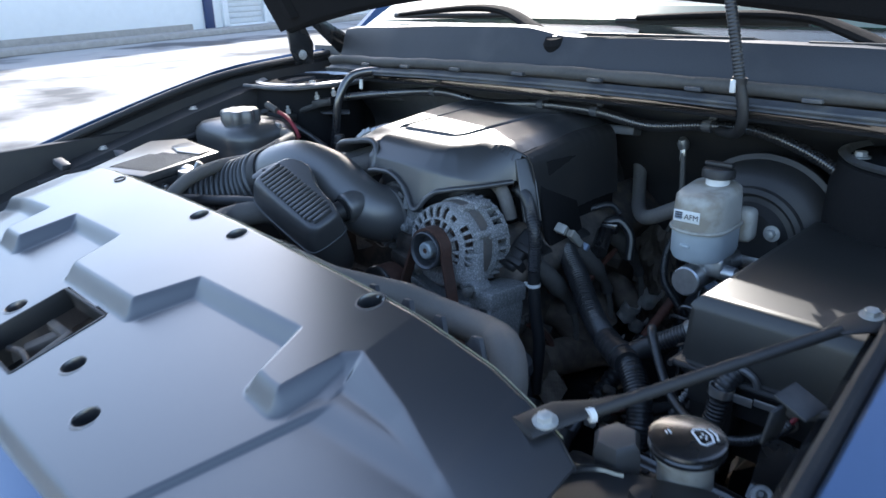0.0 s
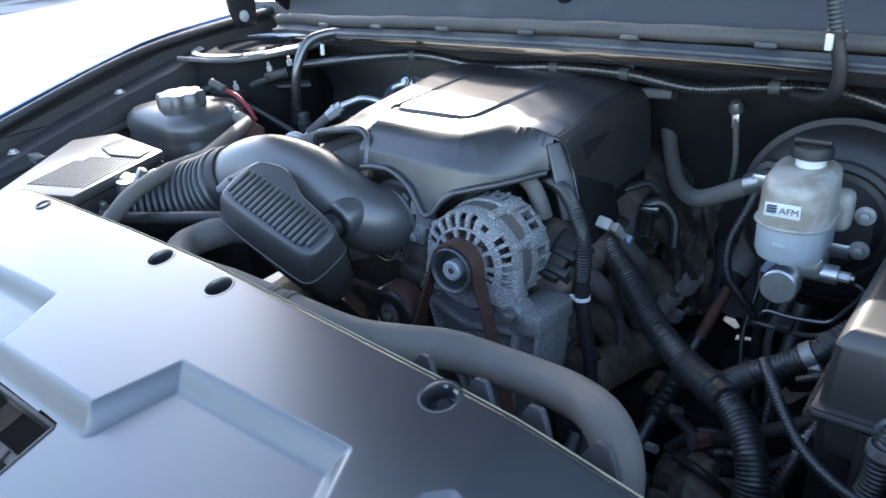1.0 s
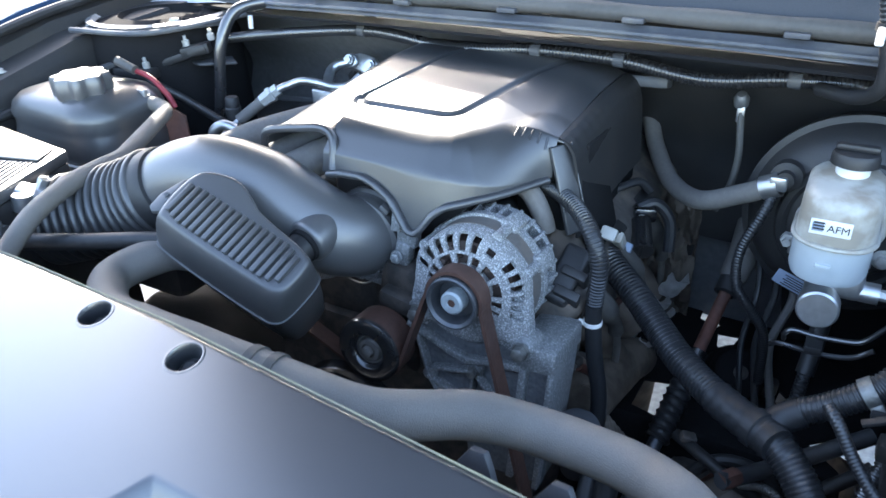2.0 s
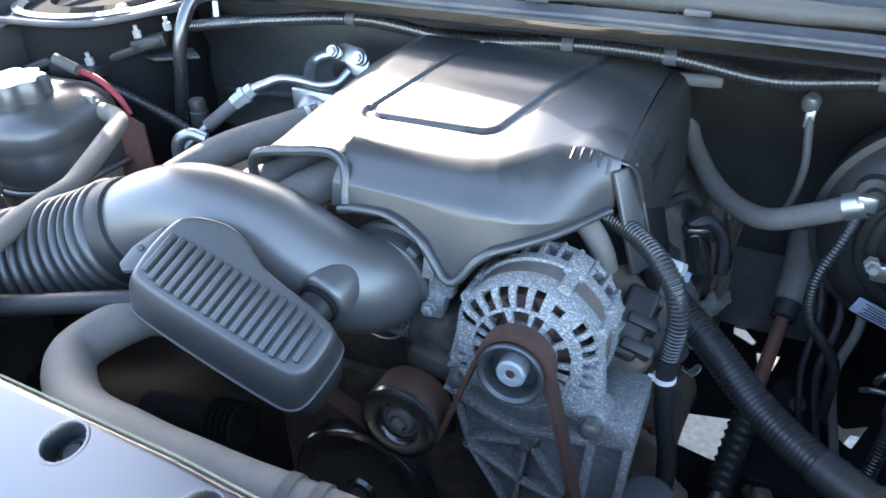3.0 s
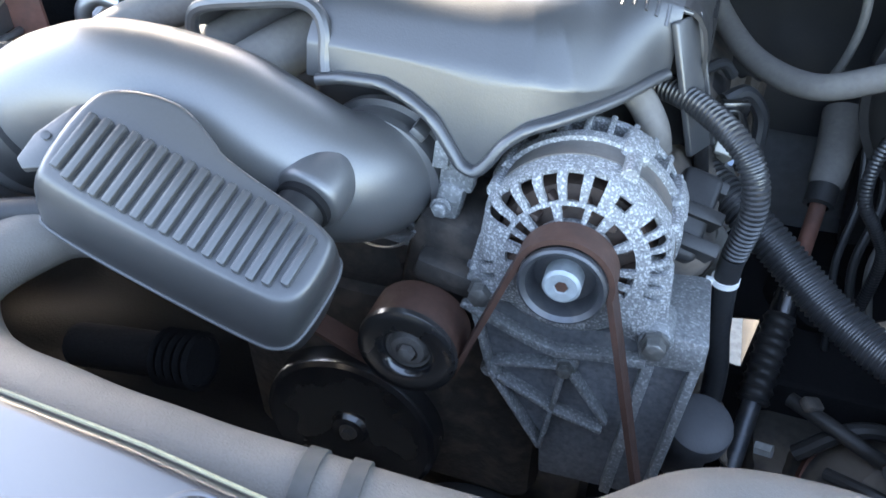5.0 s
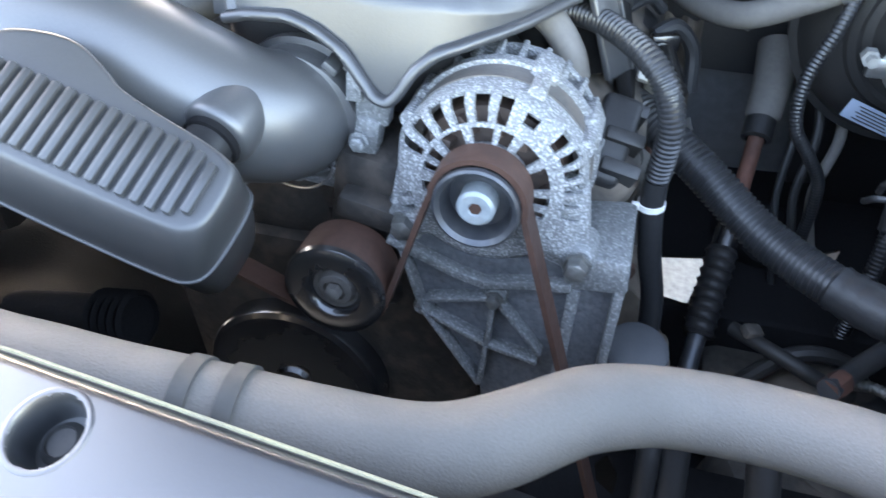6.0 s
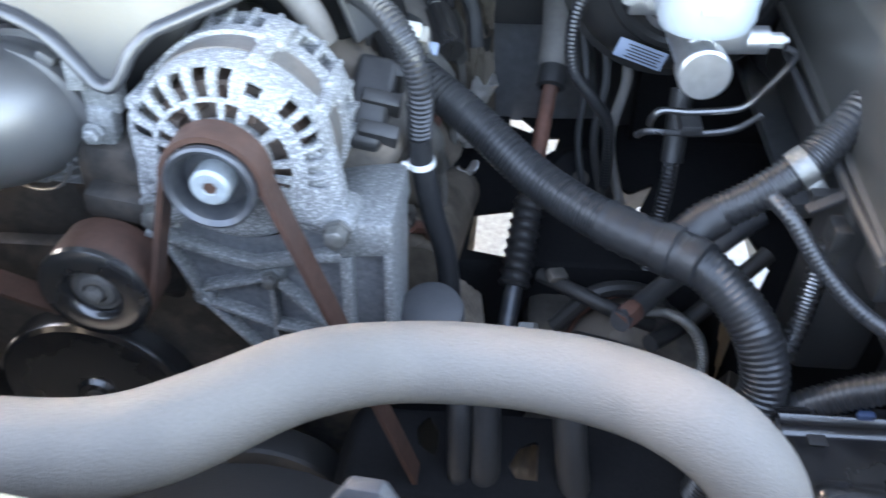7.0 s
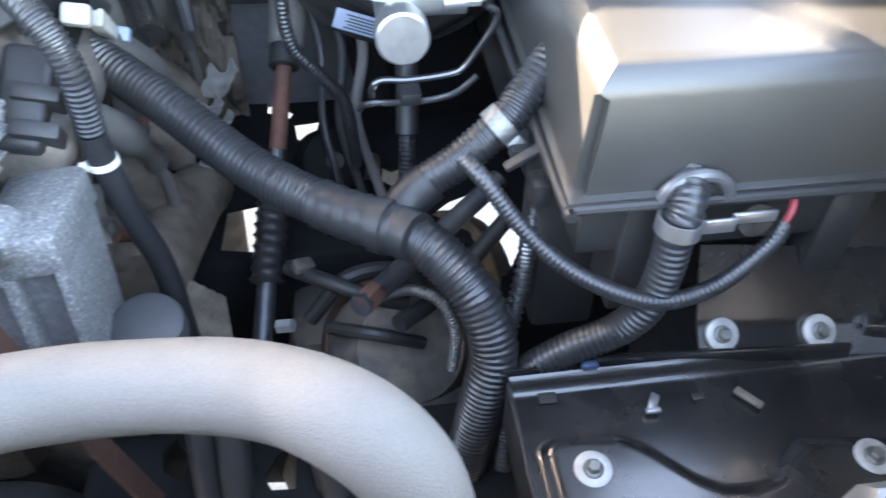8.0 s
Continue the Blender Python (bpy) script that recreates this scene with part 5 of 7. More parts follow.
# ---- brake booster and master cylinder ----


def build_brakes():
    b = thing("brake_booster", (-0.405, 1.15, 0.93), "black domed brake servo on the firewall", "brake servo")
    m = axes((-0.405, 1.085, 1.035), (0, -1, 0.05))
    part("shell", lathe([(0.0, 0.045), (0.05, 0.045), (0.06, 0.030), (0.095, 0.022), (0.110, 0.008), (0.118, -0.010), (0.126, -0.012), (0.126, -0.020), (0.118, -0.022), (0.112, -0.09), (0.06, -0.12), (0, -0.12)], m, 64), BLACK, b)
    part("band", lathe([(0.0685, 0.030), (0.073, 0.033), (0.080, 0.030), (0.083, 0.025)], m, 64), BLACK, b)
    for ang in (150, 30, -30, 210):
        part("stud", hexbolt(m @ pose(0.045 * math.cos(radians(ang)) , 0.045 * math.sin(radians(ang)), 0.044), 0.007, 0.012, 0.012), ZINC, b)
    part("check_valve", merge(lathe([(0.018, 0), (0.018, 0.016), (0.010, 0.018), (0.010, 0.03), (0, 0.031)], m @ pose(-0.078, 0.055, 0.024), 20)), BLACK, b)
    part("sticker", box((0.050, 0.0185, 0.0012), pose(-0.4485, 1.032, 0.963, 84, 21, 0), 0.0004), LABELBLUE, b, "pale sticker with dark print")
    part("sticker_print", merge(*[box((0.036 - 0.006 * (k % 2), 0.0010, 0.001), pose(-0.4485, 1.0308, 0.963, 84, 21, 0) @ pose(0.003, 0.006 - 0.003 * k, 0.0), 0.0) for k in range(5)]), INK, b)
    c = thing("brake_master_cylinder", (-0.42, 0.95, 1.0), "alloy brake master cylinder with a cloudy fluid tank", "master cylinder")
    mc = axes((-0.42, 0.893, 1.018), (0, -1, 0.06))
    part("bore", lathe([(0.0, 0.002), (0.0185, 0.002), (0.0205, 0.0), (0.0205, -0.018), (0.018, -0.020), (0.018, -0.15), (0.030, -0.155), (0.030, -0.165), (0, -0.165)], mc, 40), ALLOY, c)
    part("front_port", box((0.05, 0.03, 0.034), mc @ pose(0.012, 0.018, -0.045), 0.006, 3), ALLOY, c)
    part("port_body", merge(box((0.032, 0.035, 0.05), mc @ pose(0.0, 0.022, -0.085), 0.006, 3), lathe([(0, 0), (0.011, 0), (0.011, 0.022), (0, 0.023)], axes(mc @ Vector((0.03, 0.012, -0.04)), (1, 0, 0)), 20), box((0.09, 0.02, 0.012), mc @ pose(0.0, 0.0, -0.150), 0.003)), ALLOY, c)
    part("port_nut", lathe([(0, 0), (0.006, 0), (0.006, 0.012), (0.003, 0.012), (0.003, 0.016), (0, 0.016)], axes(mc @ Vector((0.052, 0.012, -0.04)), (1, 0, 0)), 6), ZINC, c)
    part("ear_nut", lathe([(0, 0), (0.008, 0), (0.008, 0.010), (0.005, 0.010), (0.005, 0.020), (0, 0.020)], mc @ pose(-0.047, 0.012, -0.144), 6), ZINC, c)
    # tank: a lower and an upper shell, each drawn up from a rounded outline
    def shell(name, low, high, mat, grow, top):
        bm = bmesh.new()
        outline = rounded(0.074, 0.105, 0.033, 8)
        levels = [(low, 0.93 if low < 1.06 else 1.0), (low + 0.008, 1.0), (high - (0.014 if top else 0.0), 1.0 + grow)]
        if top:
            levels += [(high - 0.006, 0.95), (high - 0.001, 0.84), (high, 0.70)]
        rows = [[bm.verts.new((-0.421 + x * s, 0.944 + y * s, z + (0.10 * (y * s) if top and z > high - 0.02 else 0.0))) for x, y in outline] for z, s in levels]
        n = len(outline)
        for a, d in zip(rows, rows[1:]):
            for k in range(n):
                bm.faces.new((a[k], a[(k + 1) % n], d[(k + 1) % n], d[k]))
        bm.faces.new(rows[0])
        bm.faces.new(rows[-1])
        return part(name, bm, mat, c, angle=45)
    shell("tank_lower", 1.046, 1.090, TANKLOW, 0.0, False)
    up = shell("tank_upper", 1.090, 1.142, TANK, -0.03, True)
    up["label"] = "milky upper tank with brown stains"
    part("tank_seam", sweep([Vector((-0.421 + x * 1.03, 0.944 + y * 1.03, 1.0895)) for x, y in rounded(0.074, 0.105, 0.033, 8) + [rounded(0.074, 0.105, 0.033, 8)[0]]], 0.0026, 8, False), TANK, c)
    part("tank_lug", box((0.014, 0.004, 0.005), (-0.425, 0.891, 1.069), 0.001), TANKLOW, c)
    part("tank_rear", box((0.03, 0.03, 0.05), (-0.388, 0.995, 1.082), 0.010, 3), TANK, c)
    part("label_plate", box((0.037, 0.0012, 0.016), (-0.426, 0.8918, 1.111), 0.0004), LABELM, c, "white label")
    text = bpy.data.curves.new("label_text", "FONT")
    text.body, text.size, text.align_x, text.align_y, text.extrude = "AFM", 0.0105, "CENTER", "CENTER", 0.0002
    tm = bpy.data.meshes.new_from_object(bpy.data.objects.new("tmp_text", text))
    tm.materials.clear()
    tm.materials.append(INK)
    to = new("label_text", tm)
    to.parent = c
    to.matrix_parent_inverse = c.matrix_basis.inverted()
    to.matrix_basis = pose(-0.4190, 0.8908, 1.1105, 90, 0, 0)
    part("label_mark", merge(box((0.010, 0.0012, 0.009), (-0.4375, 0.8912, 1.1110), 0.0), ), LABELBLUE, c)
    part("label_bars", merge(*[box((0.010, 0.001, 0.0016), (-0.4365, 0.8904, 1.1158 - 0.0032 * k), 0.0) for k in range(3)]), INK, c)
    part("neck", lathe([(0.0185, 0), (0.0185, 0.014), (0.015, 0.014)], axes((-0.419, 0.962, 1.139), (0, 0.05, 1)) @ Matrix.Diagonal((0.86, 0.86, 0.86, 1)), 32), WHITE, c, "white filler neck")
    part("cap", merge(lathe([(0.0, 0.032), (0.016, 0.032), (0.024, 0.030), (0.026, 0.026), (0.026, 0.016), (0.019, 0.013), (0.015, 0.013)], axes((-0.419, 0.962, 1.139), (0, 0.05, 1)) @ Matrix.Diagonal((0.86, 0.86, 0.86, 1)), 32), box((0.040, 0.010, 0.007), pose(-0.419, 0.962, 1.170), 0.003)), BLACK, c, "black filler cap")
    # brake pipes
    part("pipe", hose([mc @ Vector((0.066, 0.012, -0.04)), (-0.352, 0.938, 1.020), (-0.342, 0.938, 1.014), (-0.343, 0.938, 1.004), (-0.353, 0.938, 0.987), (-0.367, 0.938, 0.967), (-0.380, 0.938, 0.961), (-0.413, 0.938, 0.958), (-0.437, 0.938, 0.959), (-0.445, 0.938, 0.952), (-0.445, 0.945, 0.940)], 0.0030, 10), SHINY, c)
    part("pipe", hose([(-0.358, 0.925, 0.965), (-0.378, 0.924, 0.950), (-0.41, 0.924, 0.945), (-0.448, 0.926, 0.945), (-0.457, 0.935, 0.935)], 0.0030, 10), SHINY, c)
    part("pipe_clip", box((0.018, 0.030, 0.010), (-0.414, 0.932, 0.951), 0.002), BLACK, c)


build_brakes()
stay = thing("steering_shaft", (-0.545, 1.0, 0.75), "steering shaft with a ribbed black gaiter", "steering shaft")
SA, SB = Vector((-0.518, 1.165, 0.945)), Vector((-0.568, 0.865, 0.735))
sd = (SB - SA)
part("tube", hose([SA, SB], 0.0085, 16), RUSTPAINT, stay, "rust-brown shaft tube")
part("upper_boot", lathe([(0.027, 0.0), (0.020, 0.05), (0.0185, 0.085), (0.015, 0.09)], axes(SA - sd.normalized() * 0.02, sd), 24), GRAYHOSE, stay, "grey rubber boot")
part("boot_ring", lathe([(0.016, 0.0), (0.016, 0.022), (0.011, 0.024)], axes(SA + sd * 0.19, sd), 24), BLACK, stay)
part("lower_tube", hose([SA + sd * 0.50, SB - sd * 0.22], 0.0135, 18), GLOSS, stay)
part("gaiter", sweep(even([SA + sd * 0.60, SA + sd * 0.86], 0.0018), lambda i, n: 0.0170 - 0.0026 * abs(math.cos(math.pi * i / 6)), 22), BLACK, stay)
part("end_joint", hose([SA + sd * 0.86, SA + sd * 1.10], 0.0095, 18), PULLEY, stay, "bright steel joint")
part("joint_bolt", lathe([(0, 0), (0.007, 0), (0.007, 0.016), (0, 0.017)], axes((-0.552, 0.868, 0.745), (1, -0.3, 0.3)), 6), ZINC, stay)

servo_lead = thing("servo_lead", (-0.5, 1.02, 0.9), "thin black lead hanging from the servo connector", "cable")
part("lead", loom([(-0.492, 1.04, 1.072), (-0.500, 1.03, 1.045), (-0.515, 1.02, 1.00), (-0.512, 1.015, 0.955), (-0.490, 1.02, 0.92), (-0.47, 1.03, 0.88), (-0.465, 1.04, 0.80)], 0.0065, 0.0040, 0.1, 12), LOOM, servo_lead)
gauge = thing("ground_strap", (-0.556, 1.131, 1.05), "braided cable with a bright eyelet", "cable")
part("braid", hose([(-0.556, 1.131, 1.145), (-0.552, 1.125, 1.115), (-0.548, 1.12, 1.08), (-0.552, 1.12, 1.04), (-0.566, 1.12, 1.00)], 0.0045, 10), SEAL, gauge)
part("eyelet", merge(lathe([(0, -0.006), (0.009, -0.006), (0.010, 0.004), (0.006, 0.012), (0, 0.013)], axes((-0.557, 1.131, 1.150), (0, -0.5, 1)), 14), box((0.010, 0.006, 0.022), (-0.555, 1.128, 1.134), 0.002)), ALLOY, gauge)

# ---- fuse box ----


def build_fusebox():
    f = thing("fuse_box", (-0.24, 0.87, 0.90), "dark plastic fuse box with a sloped lid", "fuse box")
    lid = bmesh.new()
    lv = [(-0.338, -0.075, 0.7145, 1.05, 0.997), (-0.340, -0.072, 0.7125, 1.05, 0.998), (-0.340, -0.072, 0.7125, 1.05, 1.002), (-0.336, -0.075, 0.7165, 1.05, 1.004), (-0.331, -0.080, 0.7185, 1.05, 1.0665), (-0.3300, -0.082, 0.7197, 1.05, 1.0705), (-0.3270, -0.085, 0.7225, 1.048, 1.0755), (-0.3225, -0.090, 0.7268, 1.046, 1.0805), (-0.3180, -0.095, 0.7315, 1.043, 1.0830), (-0.312, -0.10, 0.738, 1.04, 1.0843)]
    rows = []
    for x0, x1, y0, y1, z in lv:
        lift = 0.006
        rows.append([lid.verts.new(p) for p in ((x0, y0, z), (x1, y0, z - 0.004 if z > 1.05 else z), (x1, y1, z + lift), (x0 + 0.01, y1, z + lift))])
    for a, b in zip(rows, rows[1:]):
        for k in range(4):
            lid.faces.new((a[k], a[(k + 1) % 4], b[(k + 1) % 4], b[k]))
    lid.faces.new(rows[-1])
    lid.faces.new(rows[0])
    corner = [e for e in lid.edges if abs(e.verts[0].co.z - e.verts[1].co.z) > 0.02]
    bmesh.ops.bevel(lid, geom=corner, offset=0.007, segments=4, affect="EDGES")
    part("lid", lid, FUSELID, f, "dark grey lid", angle=32)
    part("lid_rim", hose([(-0.338, 1.0, 0.9985), (-0.341, 0.73, 0.9985), (-0.338, 0.7115, 0.9985), (-0.32, 0.7105, 0.9985), (-0.077, 0.7105, 0.9965)], 0.0036, 10, 6), BLACK, f)
    part("arch", sweep([Vector((-0.264 + 0.0205 * math.cos(radians(a)), 0.7115, 1.000 + 0.0165 * math.sin(radians(a)))) for a in range(0, 181, 12)], 0.0042, 10), INTAKE, f)
    part("base", merge(box((0.10, 0.30, 0.11), (-0.235, 0.90, 0.935), 0.004), box((0.05, 0.06, 0.16), (-0.315, 0.79, 0.915), 0.006), box((0.195, 0.32, 0.05), (-0.23, 0.885, 0.972), 0.004), box((0.03, 0.05, 0.09), (-0.285, 0.745, 0.94), 0.003)), BLACK, f)
    part("side_wall", box((0.03, 0.10, 0.12), (-0.150, 0.770, 0.94), 0.004), BLACK, f)
    part("cover_latch", merge(box((0.024, 0.010, 0.008), (-0.347, 0.79, 0.985), 0.002), box((0.03, 0.008, 0.004), pose(-0.352, 0.775, 0.992, 0, -25, 10), 0.001), box((0.012, 0.02, 0.02), (-0.344, 0.765, 0.972), 0.003)), BLACK, f)
    t = thing("fuse_box_loom", (-0.30, 0.70, 0.85), "black corrugated loom leaving the fuse box", "wiring loom")
    part("tube", loom([(-0.266, 0.725, 1.012), (-0.272, 0.704, 1.003), (-0.277, 0.699, 0.985), (-0.279, 0.695, 0.960), (-0.286, 0.692, 0.930), (-0.300, 0.697, 0.902), (-0.330, 0.702, 0.880), (-0.360, 0.704, 0.850), (-0.366, 0.704, 0.80), (-0.366, 0.70, 0.70)], 0.0118, 0.0046, 0.11, 16), LOOM, t)
    part("clamp", merge(lathe([(0.0118, -0.005), (0.0138, -0.005), (0.0138, 0.005), (0.0118, 0.005)], axes((-0.2765, 0.699, 0.991), (0.1, 0.1, 1)), 24), box((0.020, 0.003, 0.010), (-0.252, 0.697, 0.989), 0.001), box((0.028, 0.003, 0.008), (-0.228, 0.702, 0.989), 0.001)), ALLOY, t, "pale metal clamp band")
    c = thing("looped_cable", (-0.28, 0.69, 0.94), "thin black looped cable with a pink end", "cable")
    part("loop", loom([(-0.395, 0.76, 1.005), (-0.385, 0.745, 1.000), (-0.364, 0.728, 0.975), (-0.338, 0.708, 0.955), (-0.306, 0.690, 0.945), (-0.278, 0.684, 0.941), (-0.243, 0.690, 0.946), (-0.212, 0.700, 0.966), (-0.203, 0.706, 0.978)], 0.0058, 0.0034, 0.08, 12), LOOM, c)
    part("pink_end", hose([(-0.205, 0.705, 0.975), (-0.199, 0.710, 0.987), (-0.195, 0.722, 0.996)], 0.0026, 8), RED, c, "pink wire end")
    part("ring_end", lathe([(0.004, 0), (0.012, 0), (0.012, 0.002), (0.004, 0.002)], axes((-0.212, 0.722, 0.968), (0, -1, 0.2)), 18), GRIME, c)


build_fusebox()

# ---- empty battery tray ----


def washer_bolt(m, parent):
    """A bolt head on a wide pale washer."""
    b = part("washer", lathe([(0, -0.002), (0.0118, -0.002), (0.0118, 0.0012), (0.0112, 0.0016), (0.0066, 0.0016), (0.0062, 0.0010), (0, 0.0010)], m, 28), ZINC, parent, "wide pale zinc washer")
    # head in a darker steel than the washer, to set the two apart
    part("bolt_head", merge(lathe([(0.0062, 0.0004), (0.0062, 0.0022), (0.0052, 0.0028), (0, 0.0028)], m, 20), lathe([(0, 0.001), (0.0046, 0.001), (0.0046, 0.0065), (0.0036, 0.0073), (0, 0.0068)], m, 6)), WORN, b, "steel bolt head, darker than its washer")


def build_tray():
    t = thing("battery_tray", (-0.23, 0.60, 0.82), "gloss black pressed steel battery tray, empty", "battery tray")
    z0 = 0.866

    def rule(u, v):
        x = -0.372 + 0.33 * u
        y = 0.49 + 0.20 * v
        d = 0.0
        # raised pad with a curved bank
        bank = bend(x, [(-0.372, 0.625), (-0.364, 0.636), (-0.350, 0.643), (-0.310, 0.639), (-0.295, 0.628), (-0.271, 0.604), (-0.258, 0.596), (-0.240, 0.594), (-0.222, 0.598), (-0.208, 0.613), (-0.195, 0.622), (-0.144, 0.614), (-0.10, 0.612)])
        d += 0.007 * smooth(0.004, -0.005, y - bank) * smooth(-0.364, -0.356, x)
        d += 0.010 * smooth(0.008, 0.0, y - 0.69 + 0.008) * 0
        return Vector((x, y, z0 - 0.004 + d + 0.010 * smooth(0.680, 0.69, y)))
    part("pan", thick(sheet(130, 80, rule), 0.0025), GLOSS, t, angle=60)
    part("back_lip", merge(box((0.215, 0.0035, 0.012), pose(-0.238, 0.6905, 0.871, -14, 0, -4), 0.0012), box((0.05, 0.003, 0.010), pose(-0.352, 0.694, 0.868, -14, 0, 0), 0.001)), GLOSS, t)
    part("side_lip", box((0.003, 0.20, 0.05), (-0.3725, 0.59, 0.842), 0.001), BLACK, t)
    for x, y in ((-0.334, 0.617), (-0.159, 0.603)):
        washer_bolt(axes((x, y, z0 + 0.0035), (0, -0.12, 1)), t)
    for x, y, w in ((-0.348, 0.676, 0.012), (-0.247, 0.664, 0.008)):
        part("hole", box((w, w * 0.7, 0.001), (x, y, z0 - 0.0025), 0.0003), BLACK, t, "dark hole")
    part("clip", merge(box((0.006, 0.014, 0.003), pose(-0.280, 0.661, z0 + 0.001, 0, 20, -30), 0.001), box((0.010, 0.004, 0.003), (-0.282, 0.655, z0 + 0.001), 0.001)), ALLOY, t)
    part("slot", box((0.006, 0.020, 0.003), pose(-0.215, 0.657, z0, 0, 0, 38), 0.001), GRIME, t)
    p = part("rear_panel", thick(sheet(30, 30, lambda u, v: Vector((-0.236 + 0.150 * u, 0.689 + 0.030 * v + 0.040 * max(0, v - 0.62) - 0.010 * u, 0.867 + 0.0285 * v + 0.11 * max(0, v - 0.62) - 0.012 * u * v)), None), 0.0025), GLOSS, t)
    for x, y, z in ((-0.2197, 0.7004, 0.8808), (-0.1496, 0.6956, 0.8795)):
        washer_bolt(axes((x, y, z), (0.02, -0.66, 0.75)), t)
    part("edge_stop", box((0.012, 0.006, 0.006), pose(-0.316, 0.691, 0.874), 0.002), DARKBLUE, t, "dark blue plastic stop")
    part("folded_corner", prism([(-0.118, 0.692), (-0.098, 0.688), (-0.090, 0.700), (-0.112, 0.704)], 0.845, 0.885, None, 0.002), GLOSS, t)


build_tray()

# ---- brace, washer filler and pieces at the driver's corner ----


def build_brace():
    b = thing("brace_bar", (-0.26, 0.62, 1.03), "slim black brace bar across the corner of the bay", "brace")
    a, c = Vector((-0.2935, 0.402, 1.087)), Vector((-0.149, 0.684, 1.119))
    part("bar", merge(hose([a + Vector((0.02, 0.035, 0.004)), a.lerp(c, 0.35), c - Vector((0.012, 0.03, 0.0))], 0.0054, 12), sweep([a + Vector((-0.012, -0.014, 0)), a + Vector((0.0, 0.02, 0.002)), a + Vector((0.018, 0.045, 0.004)), a + Vector((0.03, 0.075, 0.004))], lambda i, n: (0.016, 0.017, 0.010, 0.006)[i], 14, True, 0.25), sweep([c + Vector((-0.015, -0.035, 0)), c + Vector((-0.004, -0.008, 0.0)), c + Vector((0.006, 0.018, 0))], lambda i, n: (0.008, 0.018, 0.018)[i], 14, True, 0.22)), BLACK, b)
    for p in (a, c + Vector((0.002, 0.008, 0))):
        part("bolt", hexbolt(axes(p + Vector((0, 0, 0.004)), (0, -0.15, 1)), 0.0065, 0.007, 0.0105), ZINC, b, "bright flanged bolt")
    part("paint_dab", lathe([(0, -0.003), (0.0062, -0.0025), (0.0062, 0.0025), (0, 0.003)], axes(a + Vector((0.021, 0.033, 0.003)), c - a), 10), WHITE, b, "dab of white paint")


build_brace()


def build_washer():
    w = thing("washer_filler", (-0.226, 0.51, 0.95), "black washer fluid cap with a printed windscreen symbol", "washer filler")
    m = axes((-0.226, 0.512, 1.053), (0.0, -0.05, 1)) @ Matrix.Diagonal((0.79, 0.79, 0.79, 1))
    part("cap", lathe([(0, 0.0), (0.036, 0.0), (0.0405, -0.002), (0.0415, -0.005), (0.0400, -0.0085), (0.0415, -0.0105), (0.0412, -0.015), (0.038, -0.018)], m, 56), GLOSS, w)
    part("neck", lathe([(0.036, -0.012), (0.037, -0.022), (0.030, -0.026), (0.030, -0.060), (0, -0.060)], m, 40), TANK, w, "pale filler neck")
    r = m @ pose(0.0085, 0.0065, 0.0006, 0, 0, -38)
    fan = [(-0.014, -0.004), (-0.010, -0.008), (0.010, -0.008), (0.014, -0.004), (0.011, 0.006), (0.0, 0.009), (-0.011, 0.006)]
    ring = [r @ Vector((x + 0.004, y + 0.004, 0)) for x, y in fan]
    part("symbol", merge(sweep(ring + [ring[0]], 0.0012, 6, False, 0.4), *[box((0.0022, 0.0022, 0.0008), r @ pose(0.004 + 0.004 * a, 0.004 + b, 0), 0.0) for a, b in ((-1, 0.001), (0, 0.003), (1, 0.001), (0, -0.003), (-2.2, 0.012), (0, 0.0145), (2.2, 0.012))], sweep([r @ Vector((x + 0.004, y + 0.004, 0)) for x, y in ((-0.010, 0.011), (-0.004, 0.0135), (0.004, 0.0135), (0.010, 0.011))], 0.0009, 6, True, 0.4)), WHITEINK, w, "white printed symbol")
    part("print_bar", merge(box((0.007, 0.0022, 0.0008), m @ pose(-0.018, -0.006, 0.0004, 0, 0, -35)), box((0.005, 0.0016, 0.0008), m @ pose(-0.020, -0.0095, 0.0004, 0, 0, -35))), WHITEINK, w)


build_washer()
solid("lamp_knob", merge(lathe([(0.022, -0.03), (0.023, -0.004), (0.018, 0.003), (0, 0.005)], axes((-0.280, 0.490, 1.036), (0, -0.15, 1)), 6), lathe([(0.02, -0.05), (0.02, -0.02)], axes((-0.280, 0.490, 1.036), (0, -0.1, 1)), 16)), INTAKE, "dark six-sided plastic lamp adjuster", "knob")
solid("wing_bracket", merge(box((0.030, 0.032, 0.003), pose(-0.156, 0.556, 1.094, 0, 20, -10), 0.001), box((0.003, 0.030, 0.034), pose(-0.168, 0.545, 1.076, 0, 10, -10), 0.001), box((0.034, 0.010, 0.010), pose(-0.150, 0.560, 1.084, 0, 0, 20), 0.003)), SHADE, "grey steel bracket on the inner wing", "bracket")
corner = thing("corner_panel", (-0.25, 0.42, 0.9), "black panel beside the lamp with clips", "panel")
part("panel", merge(prism([(-0.36, 0.38), (-0.25, 0.30), (-0.14, 0.33), (-0.14, 0.50), (-0.20, 0.50), (-0.31, 0.455)], 1.012, 1.019, None, 0.002)), BLACK, corner)
part("panel_clip", lathe([(0, 0), (0.010, 0), (0.009, 0.005), (0.004, 0.006), (0, 0.006)], axes((-0.235, 0.455, 1.019), (0, 0, 1)), 18), BLACK, corner)
part("seam", hose([(-0.34, 0.36, 1.021), (-0.29, 0.45, 1.021), (-0.26, 0.47, 1.019)], 0.004, 8), GLOSS, corner)

